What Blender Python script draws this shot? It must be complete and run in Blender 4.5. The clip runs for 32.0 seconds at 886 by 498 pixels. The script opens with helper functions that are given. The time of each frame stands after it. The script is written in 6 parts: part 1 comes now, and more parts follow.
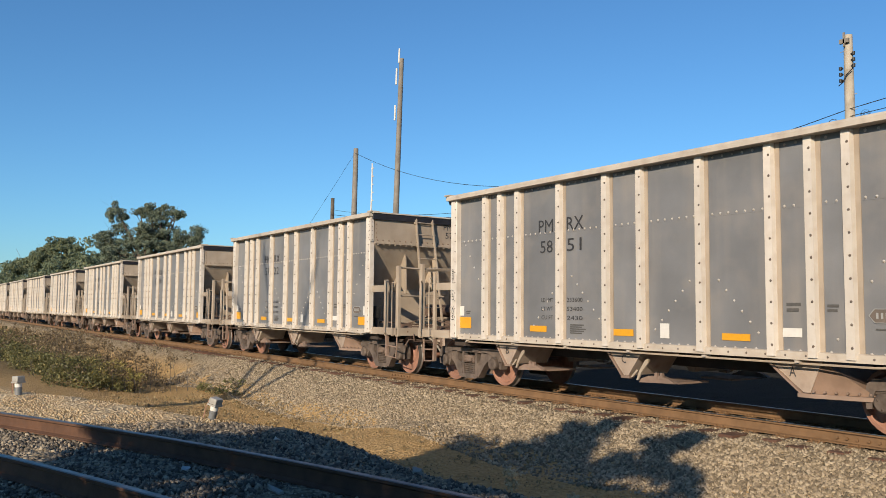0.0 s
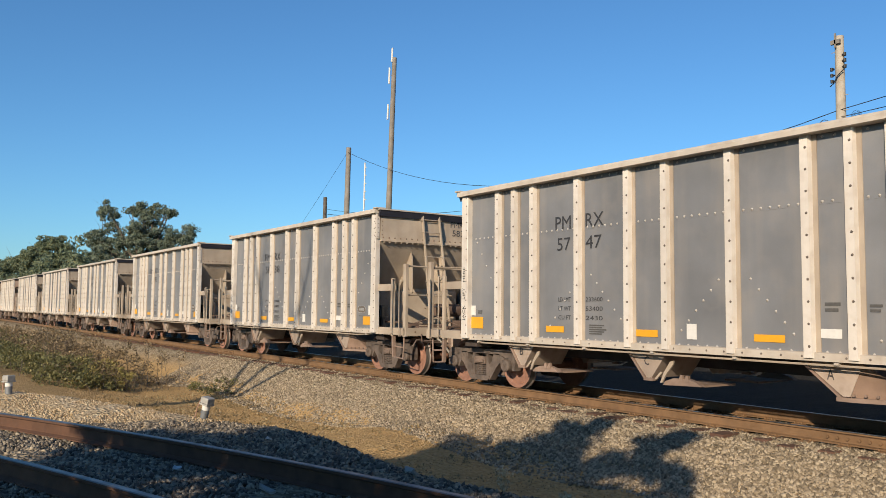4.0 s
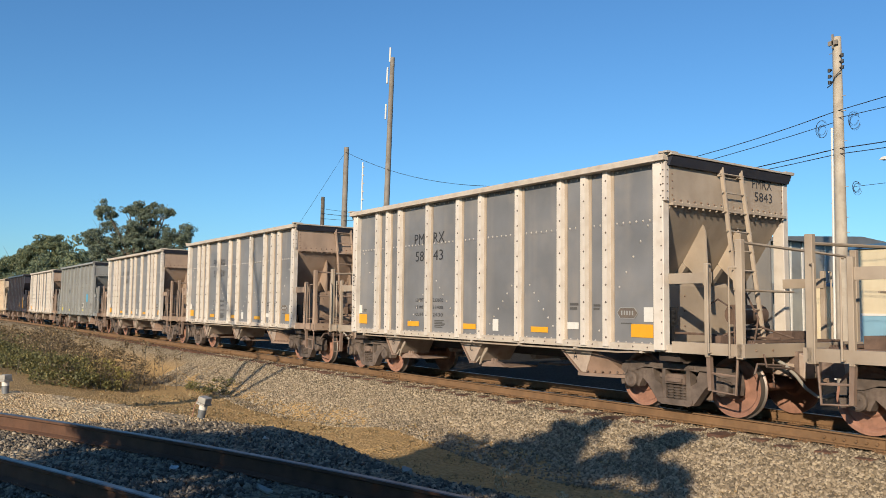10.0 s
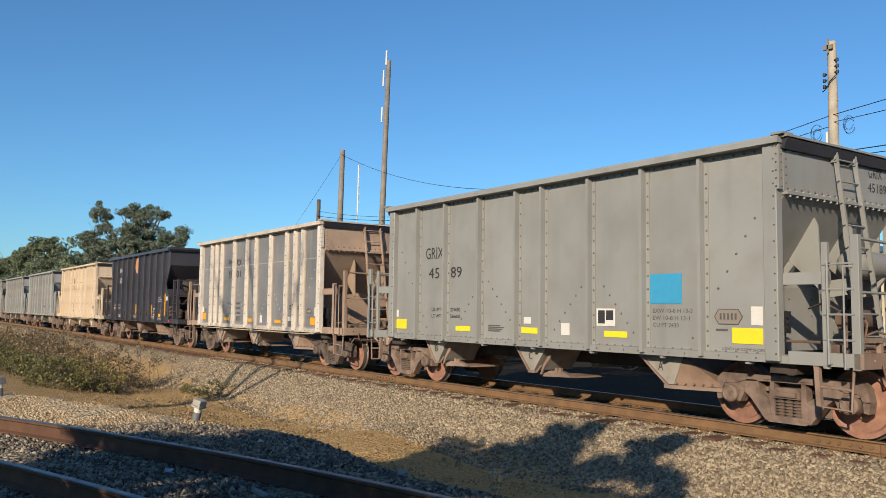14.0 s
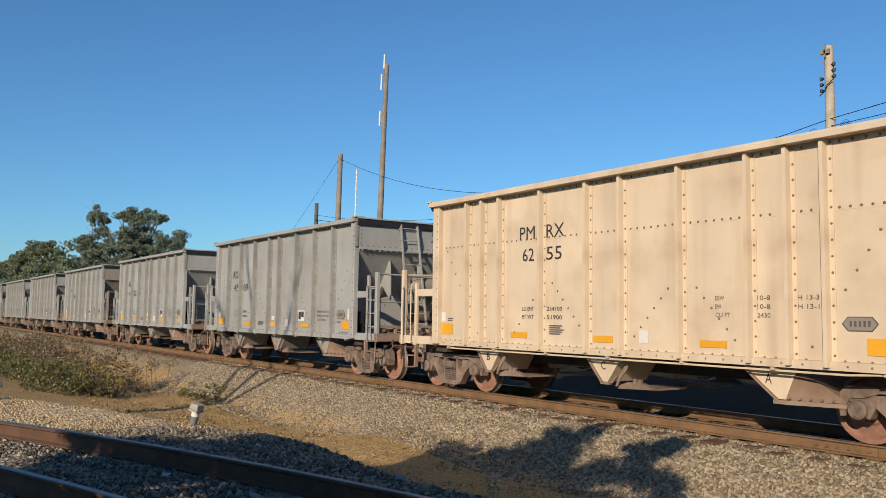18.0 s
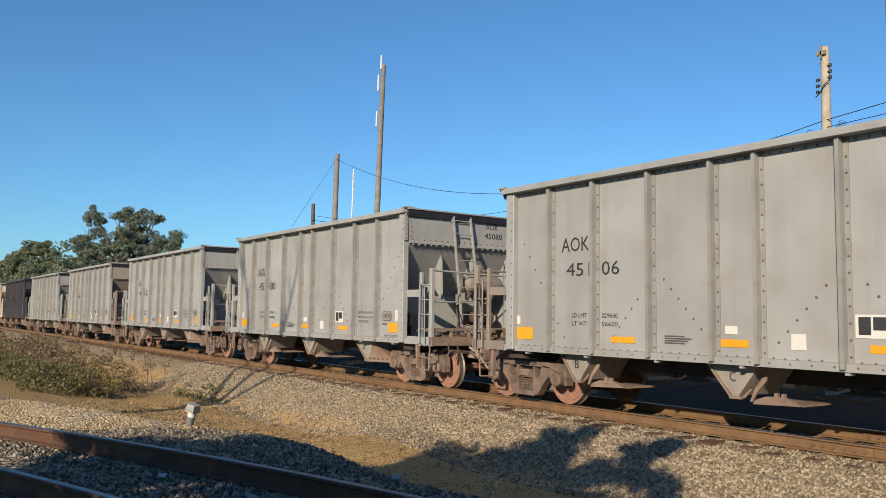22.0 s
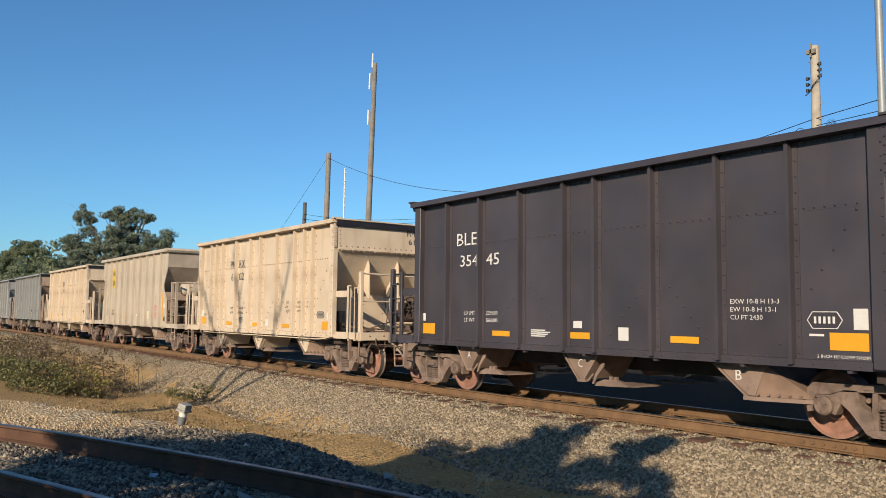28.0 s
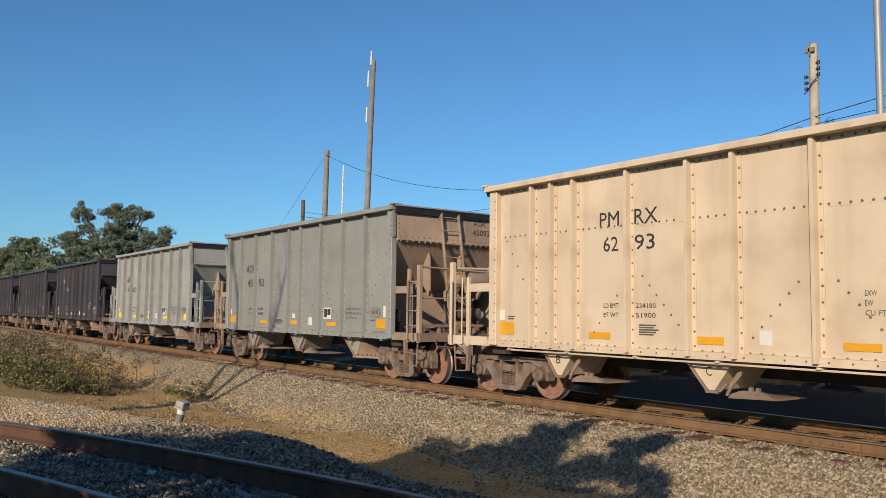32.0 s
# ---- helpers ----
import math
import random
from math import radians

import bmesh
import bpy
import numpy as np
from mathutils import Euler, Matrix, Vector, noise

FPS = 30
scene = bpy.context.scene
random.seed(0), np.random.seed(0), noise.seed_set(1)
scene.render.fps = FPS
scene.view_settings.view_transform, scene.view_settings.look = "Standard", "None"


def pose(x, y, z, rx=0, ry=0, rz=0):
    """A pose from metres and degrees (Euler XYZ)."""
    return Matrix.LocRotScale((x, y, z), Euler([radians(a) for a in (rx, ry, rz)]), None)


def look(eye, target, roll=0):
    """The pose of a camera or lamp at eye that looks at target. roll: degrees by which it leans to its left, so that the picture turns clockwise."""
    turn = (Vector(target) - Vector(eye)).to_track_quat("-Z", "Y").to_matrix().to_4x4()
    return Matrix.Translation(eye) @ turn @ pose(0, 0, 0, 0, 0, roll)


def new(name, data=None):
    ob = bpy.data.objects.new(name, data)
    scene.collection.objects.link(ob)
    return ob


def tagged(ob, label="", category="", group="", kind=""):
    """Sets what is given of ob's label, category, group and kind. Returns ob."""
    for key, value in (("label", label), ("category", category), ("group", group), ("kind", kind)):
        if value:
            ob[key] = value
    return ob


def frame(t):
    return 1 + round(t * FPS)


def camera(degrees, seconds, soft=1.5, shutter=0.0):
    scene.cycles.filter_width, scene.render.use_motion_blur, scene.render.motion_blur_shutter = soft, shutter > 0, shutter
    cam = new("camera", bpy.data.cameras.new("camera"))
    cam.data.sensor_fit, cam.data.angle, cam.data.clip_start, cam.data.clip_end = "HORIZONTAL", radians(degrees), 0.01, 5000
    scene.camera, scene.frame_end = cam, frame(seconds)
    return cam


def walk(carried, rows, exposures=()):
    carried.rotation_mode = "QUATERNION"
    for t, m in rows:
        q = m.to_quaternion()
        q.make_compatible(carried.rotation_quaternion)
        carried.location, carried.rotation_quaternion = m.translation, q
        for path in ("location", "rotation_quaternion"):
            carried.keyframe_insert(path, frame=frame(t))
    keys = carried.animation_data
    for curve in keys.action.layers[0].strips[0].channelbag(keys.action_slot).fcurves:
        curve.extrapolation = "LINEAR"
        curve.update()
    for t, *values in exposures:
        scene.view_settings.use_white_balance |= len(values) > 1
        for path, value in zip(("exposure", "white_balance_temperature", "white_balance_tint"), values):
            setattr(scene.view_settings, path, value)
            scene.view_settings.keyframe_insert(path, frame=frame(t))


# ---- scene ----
# ---- the camera: held by hand at eye height beside the siding ----
EYE = (0.0, -11.485, 1.587)


def held(yaw, pitch, roll):
    return pose(*EYE, 0, 0, yaw) @ pose(0, 0, 0, 90 + pitch) @ pose(0, 0, 0, 0, 0, roll)


cam = camera(57.29, 32.0, 0.65)
AIM = [(0, 56.09, 4.26, 0.52), (0.5, 55.66, 4.27, 0.53), (1, 55.65, 4.29, 0.52), (2, 55.58, 4.28, 0.50), (3, 55.55, 4.27, 0.51), (3.5, 55.55, 4.24, 0.53), (5.5, 55.60, 4.19, 0.75), (6, 55.57, 4.17, 0.75), (6.5, 55.55, 4.19, 0.75), (7, 55.53, 4.31, 0.74), (8, 55.51, 4.29, 0.72), (9, 55.47, 4.27, 0.68), (10, 55.40, 4.22, 0.68), (11, 55.35, 4.20, 0.68), (12, 55.24, 4.17, 0.68), (13, 55.21, 4.13, 0.73), (13.5, 55.15, 4.23, 0.76), (14, 55.11, 4.43, 0.79), (14.5, 55.07, 4.45, 0.80), (16.5, 55.02, 4.74, 0.78), (17, 55.02, 4.73, 0.78), (18, 54.96, 4.70, 0.78), (18.5, 54.93, 4.82, 0.78), (19, 54.93, 4.80, 0.77), (20, 54.88, 4.77, 0.75), (21, 54.82, 4.74, 0.78), (22, 54.73, 4.74, 0.81), (23, 54.69, 4.69, 0.82), (24, 54.64, 4.63, 0.82), (25, 54.61, 4.68, 0.81), (25.5, 54.49, 4.73, 0.81), (27.5, 54.16, 4.67, 0.67), (28, 54.15, 4.65, 0.64), (29, 54.09, 4.64, 0.57), (30, 54.04, 4.58, 0.58), (31, 54.05, 4.53, 0.67), (32, 54.03, 4.49, 0.74)]
walk(cam, [(t, held(y, p, r)) for t, y, p, r in AIM], [(0, 0.36), (3.5, 0.36), (6, 0.40), (7, 0.32), (8, 0.36), (10, 0.40), (11, 0.34), (14, 0.36), (17, 0.36), (18, 0.20), (19, 0.36), (25, 0.36), (28, 0.32), (29, 0.24), (30, 0.07), (31, 0.18), (32, 0.16)])

# ---- daylight: low sun behind the camera, clear sky ----
SUN_AZ, SUN_EL = radians(32), radians(21)      # from the -y axis towards +x
to_sun = Vector((math.sin(SUN_AZ) * math.cos(SUN_EL), -math.cos(SUN_AZ) * math.cos(SUN_EL), math.sin(SUN_EL)))
world = bpy.data.worlds.new("sky")
scene.world = world
world.use_nodes = True
wn = world.node_tree.nodes
sky = wn.new("ShaderNodeTexSky")
sky.sky_type = "NISHITA"
sky.sun_disc = False
sky.sun_elevation = SUN_EL
sky.sun_rotation = math.atan2(to_sun.x, to_sun.y)
sky.air_density, sky.dust_density, sky.ozone_density = 1.0, 0.4, 5.0
wn["Background"].inputs[1].default_value = 0.098
deep = wn.new("ShaderNodeMix")
deep.data_type, deep.blend_type = "RGBA", "MULTIPLY"
deep.inputs[0].default_value, deep.inputs[7].default_value = 1.0, (0.69, 0.975, 1.09, 1)
world.node_tree.links.new(sky.outputs[0], deep.inputs[6])
world.node_tree.links.new(deep.outputs[2], wn["Background"].inputs[0])
sun = new("sun", bpy.data.lights.new("sun", "SUN"))
sun.data.energy, sun.data.angle, sun.data.color = 5.0, radians(0.53), (1.0, 0.83, 0.615)
sun.matrix_world = look((0, 0, 40), Vector((0, 0, 40)) - to_sun)


# ---- materials ----
def surface(name, colour, rough=0.7, metal=0.0, vary=0.25, scale=3.0, dirt=(0.16, 0.12, 0.085), dirty=0.25, bump=0.15,
            streak=0.0, fine=60.0, random_tone=0.0):
    """A weathered surface: broad and fine tone changes, dirt, vertical streaks, fine relief."""
    colour, dirt = tuple(0.74 * c for c in colour), tuple(0.74 * c for c in dirt)
    m = bpy.data.materials.new(name)
    m.use_nodes = True
    nt = m.node_tree
    n, link = nt.nodes, nt.links.new
    b = n["Principled BSDF"]
    b.inputs["Roughness"].default_value, b.inputs["Metallic"].default_value = rough, metal
    co = n.new("ShaderNodeTexCoord")

    def noisy(sc, stretch=(1, 1, 1), detail=5.0):
        mp = n.new("ShaderNodeMapping")
        mp.inputs["Scale"].default_value = stretch
        link(co.outputs["Object"], mp.inputs["Vector"])
        tx = n.new("ShaderNodeTexNoise")
        tx.inputs["Scale"].default_value, tx.inputs["Detail"].default_value = sc, detail
        link(mp.outputs[0], tx.inputs["Vector"])
        return tx.outputs["Fac"], mp

    def ramp(fac, lo, hi):
        r = n.new("ShaderNodeMapRange")
        r.inputs["From Min"].default_value, r.inputs["From Max"].default_value = lo, hi
        link(fac, r.inputs["Value"])
        return r.outputs[0]

    def mix(fac, a, bb, kind="MIX"):
        x = n.new("ShaderNodeMix")
        x.data_type, x.blend_type = "RGBA", kind
        for sock, v in ((x.inputs[0], fac), (x.inputs[6], a), (x.inputs[7], bb)):
            if isinstance(v, (int, float)):
                sock.default_value = v
            elif isinstance(v, tuple):
                sock.default_value = (*v, 1)
            else:
                link(v, sock)
        return x.outputs[2]

    def times(a, k):
        x = n.new("ShaderNodeMath")
        x.operation = "MULTIPLY"
        link(a, x.inputs[0])
        x.inputs[1].default_value = k
        return x.outputs[0]

    broad, mp1 = noisy(scale)
    grain, _ = noisy(fine, detail=3.0)
    dark, light = tuple(c * (1 - vary) for c in colour), tuple(min(1, c * (1 + vary * 0.7)) for c in colour)
    col = mix(ramp(broad, 0.3, 0.7), dark, light)
    col = mix(times(ramp(grain, 0.35, 0.75), vary * 0.5), col, tuple(c * 0.6 for c in colour))
    if random_tone:
        info = n.new("ShaderNodeObjectInfo")
        hs = n.new("ShaderNodeHueSaturation")
        link(ramp(info.outputs["Random"], -0.6, 1.6), hs.inputs["Value"])
        r2 = n.new("ShaderNodeMapRange")
        r2.inputs["To Min"].default_value, r2.inputs["To Max"].default_value = 1 - random_tone, 1 + random_tone
        link(info.outputs["Random"], r2.inputs["Value"])
        link(r2.outputs[0], hs.inputs["Value"])
        link(col, hs.inputs["Color"])
        col = hs.outputs["Color"]
    patches, _ = noisy(scale * 2.3, detail=8.0)
    col = mix(times(ramp(patches, 0.5, 0.75), dirty), col, dirt)
    if streak:
        runs, _ = noisy(1.0, (3.2, 3.2, 0.22), 7.0)
        col = mix(times(ramp(runs, 0.5, 0.72), streak), col, dirt)
    link(col, b.inputs["Base Color"])
    rr = n.new("ShaderNodeMapRange")
    rr.inputs["To Min"].default_value, rr.inputs["To Max"].default_value = max(0.05, rough - 0.12), min(1, rough + 0.12)
    link(patches, rr.inputs["Value"])
    link(rr.outputs[0], b.inputs["Roughness"])
    if bump:
        bp = n.new("ShaderNodeBump")
        bp.inputs["Strength"].default_value, bp.inputs["Distance"].default_value = bump, 0.01
        link(grain, bp.inputs["Height"])
        link(bp.outputs[0], b.inputs["Normal"])
    return m


RUST = (0.13, 0.075, 0.045)
M = {
    "grey_panel": surface("dark_grey_panel", (0.215, 0.218, 0.228), 0.5, 0.0, 0.22, 1.0, (0.36, 0.32, 0.28), 0.28, 0.06, 0.34, 50, 0.08),
    "bare_rib": surface("bleached_aluminium_rib", (0.72, 0.66, 0.59), 0.5, 0.0, 0.14, 2.2, (0.40, 0.29, 0.21), 0.30, 0.06, 0.30, 50, 0.07),
    "dust_end": surface("dusty_tan_paint", (0.46, 0.38, 0.298), 0.75, 0.0, 0.18, 1.3, (0.24, 0.17, 0.12), 0.30, 0.08, 0.20, 50, 0.12),
    "brown_end": surface("rust_stained_tan_paint", (0.41, 0.30, 0.225), 0.78, 0.0, 0.22, 1.1, (0.20, 0.12, 0.085), 0.40, 0.08, 0.25, 50, 0.12),
    "light_grey": surface("weathered_light_grey_paint", (0.385, 0.39, 0.385), 0.55, 0.0, 0.12, 0.8, (0.25, 0.21, 0.17), 0.28, 0.05, 0.3, 50, 0.06),
    "rib_grey": surface("grimy_grey_rib_paint", (0.325, 0.325, 0.315), 0.55, 0.0, 0.15, 1.5, (0.18, 0.14, 0.11), 0.35, 0.05, 0.3, 50, 0.06),
    "dull_grey": surface("weathered_grey_paint", (0.31, 0.315, 0.305), 0.55, 0.0, 0.10, 0.8, (0.18, 0.15, 0.12), 0.25, 0.05, 0.2, 50, 0.06),
    "black": surface("faded_black_paint", (0.066, 0.058, 0.070), 0.45, 0.0, 0.25, 1.0, (0.10, 0.07, 0.055), 0.22, 0.06, 0.16, 50, 0.15),
    "navy_black": surface("glossy_black_paint", (0.056, 0.052, 0.066), 0.36, 0.0, 0.25, 1.0, (0.10, 0.07, 0.05), 0.14, 0.05, 0.12, 50, 0.1),
    "beige": surface("cream_paint", (0.73, 0.595, 0.445), 0.6, 0.0, 0.12, 0.7, (0.40, 0.26, 0.16), 0.36, 0.05, 0.34, 50, 0.04),
    "sand": surface("sandy_grey_paint", (0.565, 0.485, 0.385), 0.65, 0.0, 0.12, 0.9, (0.36, 0.26, 0.18), 0.30, 0.06, 0.55, 50, 0.05),
    "stain_grey": surface("stained_grey_paint", (0.31, 0.27, 0.235), 0.7, 0.0, 0.15, 1.1, (0.2, 0.13, 0.095), 0.4, 0.06, 0.25, 50, 0.08),
    "truck": surface("rusty_cast_steel", (0.225, 0.162, 0.13), 0.85, 0.0, 0.4, 5, (0.085, 0.045, 0.03), 0.55, 0.3, 0, 90, 0.15),
    "truck_dark": surface("grimy_cast_steel", (0.145, 0.112, 0.094), 0.85, 0.0, 0.4, 5, (0.06, 0.035, 0.025), 0.5, 0.3, 0, 90, 0.15),
    "wheel": surface("rust_brown_wheel", (0.36, 0.185, 0.13), 0.8, 0.0, 0.25, 5, (0.10, 0.055, 0.035), 0.35, 0.2, 0, 80, 0.1),
    "tread": surface("polished_steel_tread", (0.26, 0.23, 0.21), 0.55, 0.7, 0.1, 8, (0.2, 0.15, 0.1), 0.1, 0.05),
    "under": surface("dark_grimy_steel", (0.065, 0.048, 0.04), 0.85, 0.0, 0.3, 3, (0.05, 0.035, 0.03), 0.4, 0.2),
    "dust_light": surface("dusty_pale_tan_paint", (0.60, 0.53, 0.45), 0.7, 0.0, 0.15, 2.0, (0.28, 0.19, 0.13), 0.35, 0.08, 0.2, 50, 0.06),
    "chute": surface("dusty_chute_plate", (0.42, 0.335, 0.275), 0.8, 0.0, 0.2, 2.5, (0.20, 0.12, 0.085), 0.4, 0.1, 0.15, 60, 0.12),
    "gear": surface("grimy_brake_gear", (0.16, 0.105, 0.08), 0.85, 0.0, 0.35, 5, (0.06, 0.04, 0.03), 0.4, 0.2),
    "hopper": surface("dusty_hopper_steel", (0.29, 0.205, 0.16), 0.8, 0.0, 0.25, 2.5, (0.14, 0.08, 0.055), 0.45, 0.1, 0.1, 60, 0.12),
    "rail": surface("rusty_rail_side", (0.22, 0.125, 0.06), 0.85, 0.0, 0.25, 4, (0.12, 0.07, 0.04), 0.35, 0.25, 0, 70),
    "railtop": surface("worn_rail_head", (0.42, 0.40, 0.38), 0.35, 1.0, 0.15, 3, (0.2, 0.14, 0.09), 0.25, 0.05),
    "dulltop": surface("dull_rail_head", (0.24, 0.22, 0.21), 0.42, 0.8, 0.2, 3, (0.16, 0.10, 0.06), 0.4, 0.05),
    "old_rail": surface("dark_rusty_rail", (0.115, 0.055, 0.03), 0.85, 0.0, 0.3, 4, (0.05, 0.03, 0.022), 0.4, 0.25, 0, 70),
    "tie": surface("creosoted_timber", (0.13, 0.065, 0.042), 0.9, 0.0, 0.35, 3, (0.2, 0.14, 0.10), 0.3, 0.5, 0, 60, 0.25),
    "yellow": surface("yellow_reflective_sheet", (0.82, 0.40, 0.02), 0.45, 0.0, 0.05, 8, (0.4, 0.2, 0.06), 0.08, 0.0, 0, 60, 0.05),
    "lemon": surface("lemon_reflective_sheet", (0.92, 0.78, 0.03), 0.45, 0.0, 0.05, 8, (0.4, 0.3, 0.06), 0.08, 0.0, 0, 60, 0.05),
    "white": surface("white_paint", (0.78, 0.76, 0.72), 0.6, 0.0, 0.06, 8, (0.4, 0.35, 0.3), 0.15, 0.0),
    "ink": surface("black_lettering", (0.035, 0.035, 0.04), 0.6, 0.0, 0.15, 20, (0.16, 0.14, 0.12), 0.2, 0.0),
    "grey_ink": surface("worn_grey_lettering", (0.10, 0.095, 0.09), 0.6, 0.0, 0.2, 20, (0.25, 0.24, 0.22), 0.3, 0.0),
    "stud_light": surface("bright_bolt_heads", (0.58, 0.54, 0.50), 0.5, 0.2, 0.1, 9),
    "stud_dark": surface("dark_bolt_heads", (0.16, 0.13, 0.11), 0.7, 0.0, 0.2, 9),
    "stud_brown": surface("brown_bolt_heads", (0.24, 0.16, 0.11), 0.7, 0.0, 0.2, 9),
    "pale_pole": surface("sun_bleached_pole_timber", (0.50, 0.44, 0.36), 0.9, 0.0, 0.2, 2.0, (0.2, 0.15, 0.11), 0.35, 0.3, 0.4, 40),
    "pole": surface("weathered_pole_timber", (0.29, 0.26, 0.225), 0.9, 0.0, 0.25, 2.0, (0.13, 0.10, 0.08), 0.35, 0.3, 0.4, 40),
    "cable": surface("black_cable", (0.02, 0.02, 0.022), 0.6, 0.0, 0.1, 5, (0.04, 0.04, 0.04), 0.1, 0.0),
    "steel": surface("galvanised_steel", (0.55, 0.56, 0.56), 0.4, 0.7, 0.1, 6, (0.3, 0.3, 0.28), 0.15, 0.05),
}


# ---- mesh tools ----
def box(bm, x0, x1, y0, y1, z0, z1):
    v = [bm.verts.new((x, y, z)) for x in (x0, x1) for y in (y0, y1) for z in (z0, z1)]
    for f in ((0, 1, 3, 2), (4, 6, 7, 5), (0, 4, 5, 1), (2, 3, 7, 6), (0, 2, 6, 4), (1, 5, 7, 3)):
        bm.faces.new([v[i] for i in f])


def prism(bm, pts, lo, hi, axis="y"):
    """A polygon drawn in the plane across the axis and drawn out along it: (x, z) for y, (y, z) for x, (x, y) for z."""
    put = {"y": lambda a, c, d: (a, d, c), "x": lambda a, c, d: (d, a, c), "z": lambda a, c, d: (a, c, d)}[axis]
    a = [bm.verts.new(put(p, q, lo)) for p, q in pts]
    b = [bm.verts.new(put(p, q, hi)) for p, q in pts]
    bm.faces.new(a)
    bm.faces.new(b[::-1])
    for i in range(len(pts)):
        j = (i + 1) % len(pts)
        bm.faces.new((a[i], b[i], b[j], a[j]))


def rod(bm, a, b, r, n=8, r2=None, cap=True):
    a, b = Vector(a), Vector(b)
    r2 = r if r2 is None else r2
    d = (b - a).normalized()
    u = d.orthogonal().normalized()
    w = d.cross(u)
    ring = [[bm.verts.new(c + (u * math.cos(6.28319 * i / n) + w * math.sin(6.28319 * i / n)) * rr) for i in range(n)]
            for c, rr in ((a, r), (b, r2))]
    for i in range(n):
        bm.faces.new((ring[0][i], ring[0][(i + 1) % n], ring[1][(i + 1) % n], ring[1][i]))
    if cap:
        bm.faces.new(ring[0][::-1])
        bm.faces.new(ring[1])


def pipe(bm, pts, r, n=6):
    """A round bar bent through the points, as one closed tube."""
    pts = [Vector(p) for p in pts]
    ways = [(b - a).normalized() for a, b in zip(pts, pts[1:])]
    u, last = ways[0].orthogonal().normalized(), None
    for i, p in enumerate(pts):
        t = (ways[max(0, i - 1)] + ways[min(i, len(ways) - 1)]).normalized()
        u = (u - t * u.dot(t)).normalized()
        w = t.cross(u)
        ring = [bm.verts.new(p + (u * math.cos(6.28319 * k / n) + w * math.sin(6.28319 * k / n)) * r) for k in range(n)]
        if last:
            for k in range(n):
                bm.faces.new((last[k], last[(k + 1) % n], ring[(k + 1) % n], ring[k]))
        else:
            bm.faces.new(ring[::-1])
        last = ring
    bm.faces.new(last)


def lathe(bm, prof, n=28, axis="y", at=(0, 0, 0)):
    """A closed profile of (along, radius) turned about an axis through at."""
    at = Vector(at)
    turn = {"y": lambda h, c, s: Vector((c, h, s)), "x": lambda h, c, s: Vector((h, c, s)), "z": lambda h, c, s: Vector((c, s, h))}[axis]
    rings = [[bm.verts.new(at + turn(h, r * math.cos(6.28319 * i / n), r * math.sin(6.28319 * i / n))) for i in range(n)] for h, r in prof]
    for k in range(len(rings) - 1):
        for i in range(n):
            bm.faces.new((rings[k][i], rings[k][(i + 1) % n], rings[k + 1][(i + 1) % n], rings[k + 1][i]))
    bm.faces.new(rings[0][::-1])
    bm.faces.new(rings[-1])


def stud(bm, x, y, z, r=0.023, h=0.024, way=(0, -1, 0)):
    """A small rivet head."""
    w = Vector(way)
    u = w.orthogonal().normalized()
    v = w.cross(u)
    c = Vector((x, y, z))
    base = [bm.verts.new(c + (u * math.cos(a) + v * math.sin(a)) * r) for a in (0, 1.2566, 2.5133, 3.7699, 5.0265)]
    top = bm.verts.new(c + w * h)
    for i in range(5):
        bm.faces.new((base[i], base[(i + 1) % 5], top)).material_index = 1


def finish(bm, name, mats):
    bmesh.ops.recalc_face_normals(bm, faces=bm.faces[:])
    me = bpy.data.meshes.new(name)
    bm.to_mesh(me)
    bm.free()
    for m in mats if isinstance(mats, (list, tuple)) else [mats]:
        me.materials.append(m)
    me.shade_smooth()
    me.set_sharp_from_angle(angle=radians(33))
    return me


MESHES = {}


def shared(key, make, mat):
    """The mesh under this key and material, made once by make(bm)."""
    k = (key, mat)
    if k not in MESHES:
        bm = bmesh.new()
        make(bm)
        studs = {"grey_panel": "stud_light", "bare_rib": "stud_dark", "dust_light": "stud_dark", "sand": "stud_brown", "dust_end": "stud_brown", "brown_end": "stud_brown", "light_grey": "stud_dark", "rib_grey": "stud_dark", "dull_grey": "stud_dark", "beige": "stud_brown"}.get(mat, mat)
        MESHES[k] = finish(bm, key.split("/")[0], [M[mat], M[studs]])
    return MESHES[k]


def part(name, data, parent, label="", at=(0, 0, 0), turn=None):
    ob = new(name, data)
    ob.parent = parent
    if turn is not None:
        ob.matrix_basis = Matrix.Translation(at) @ turn
    else:
        ob.location = at
    if label:
        ob["label"] = label
    return ob


def solid(name, make, mat, parent=None, label="", at=(0, 0, 0)):
    bm = bmesh.new()
    make(bm)
    me = finish(bm, name, M[mat] if isinstance(mat, str) else mat)
    return part(name, me, parent, label, at) if parent else new(name, me)


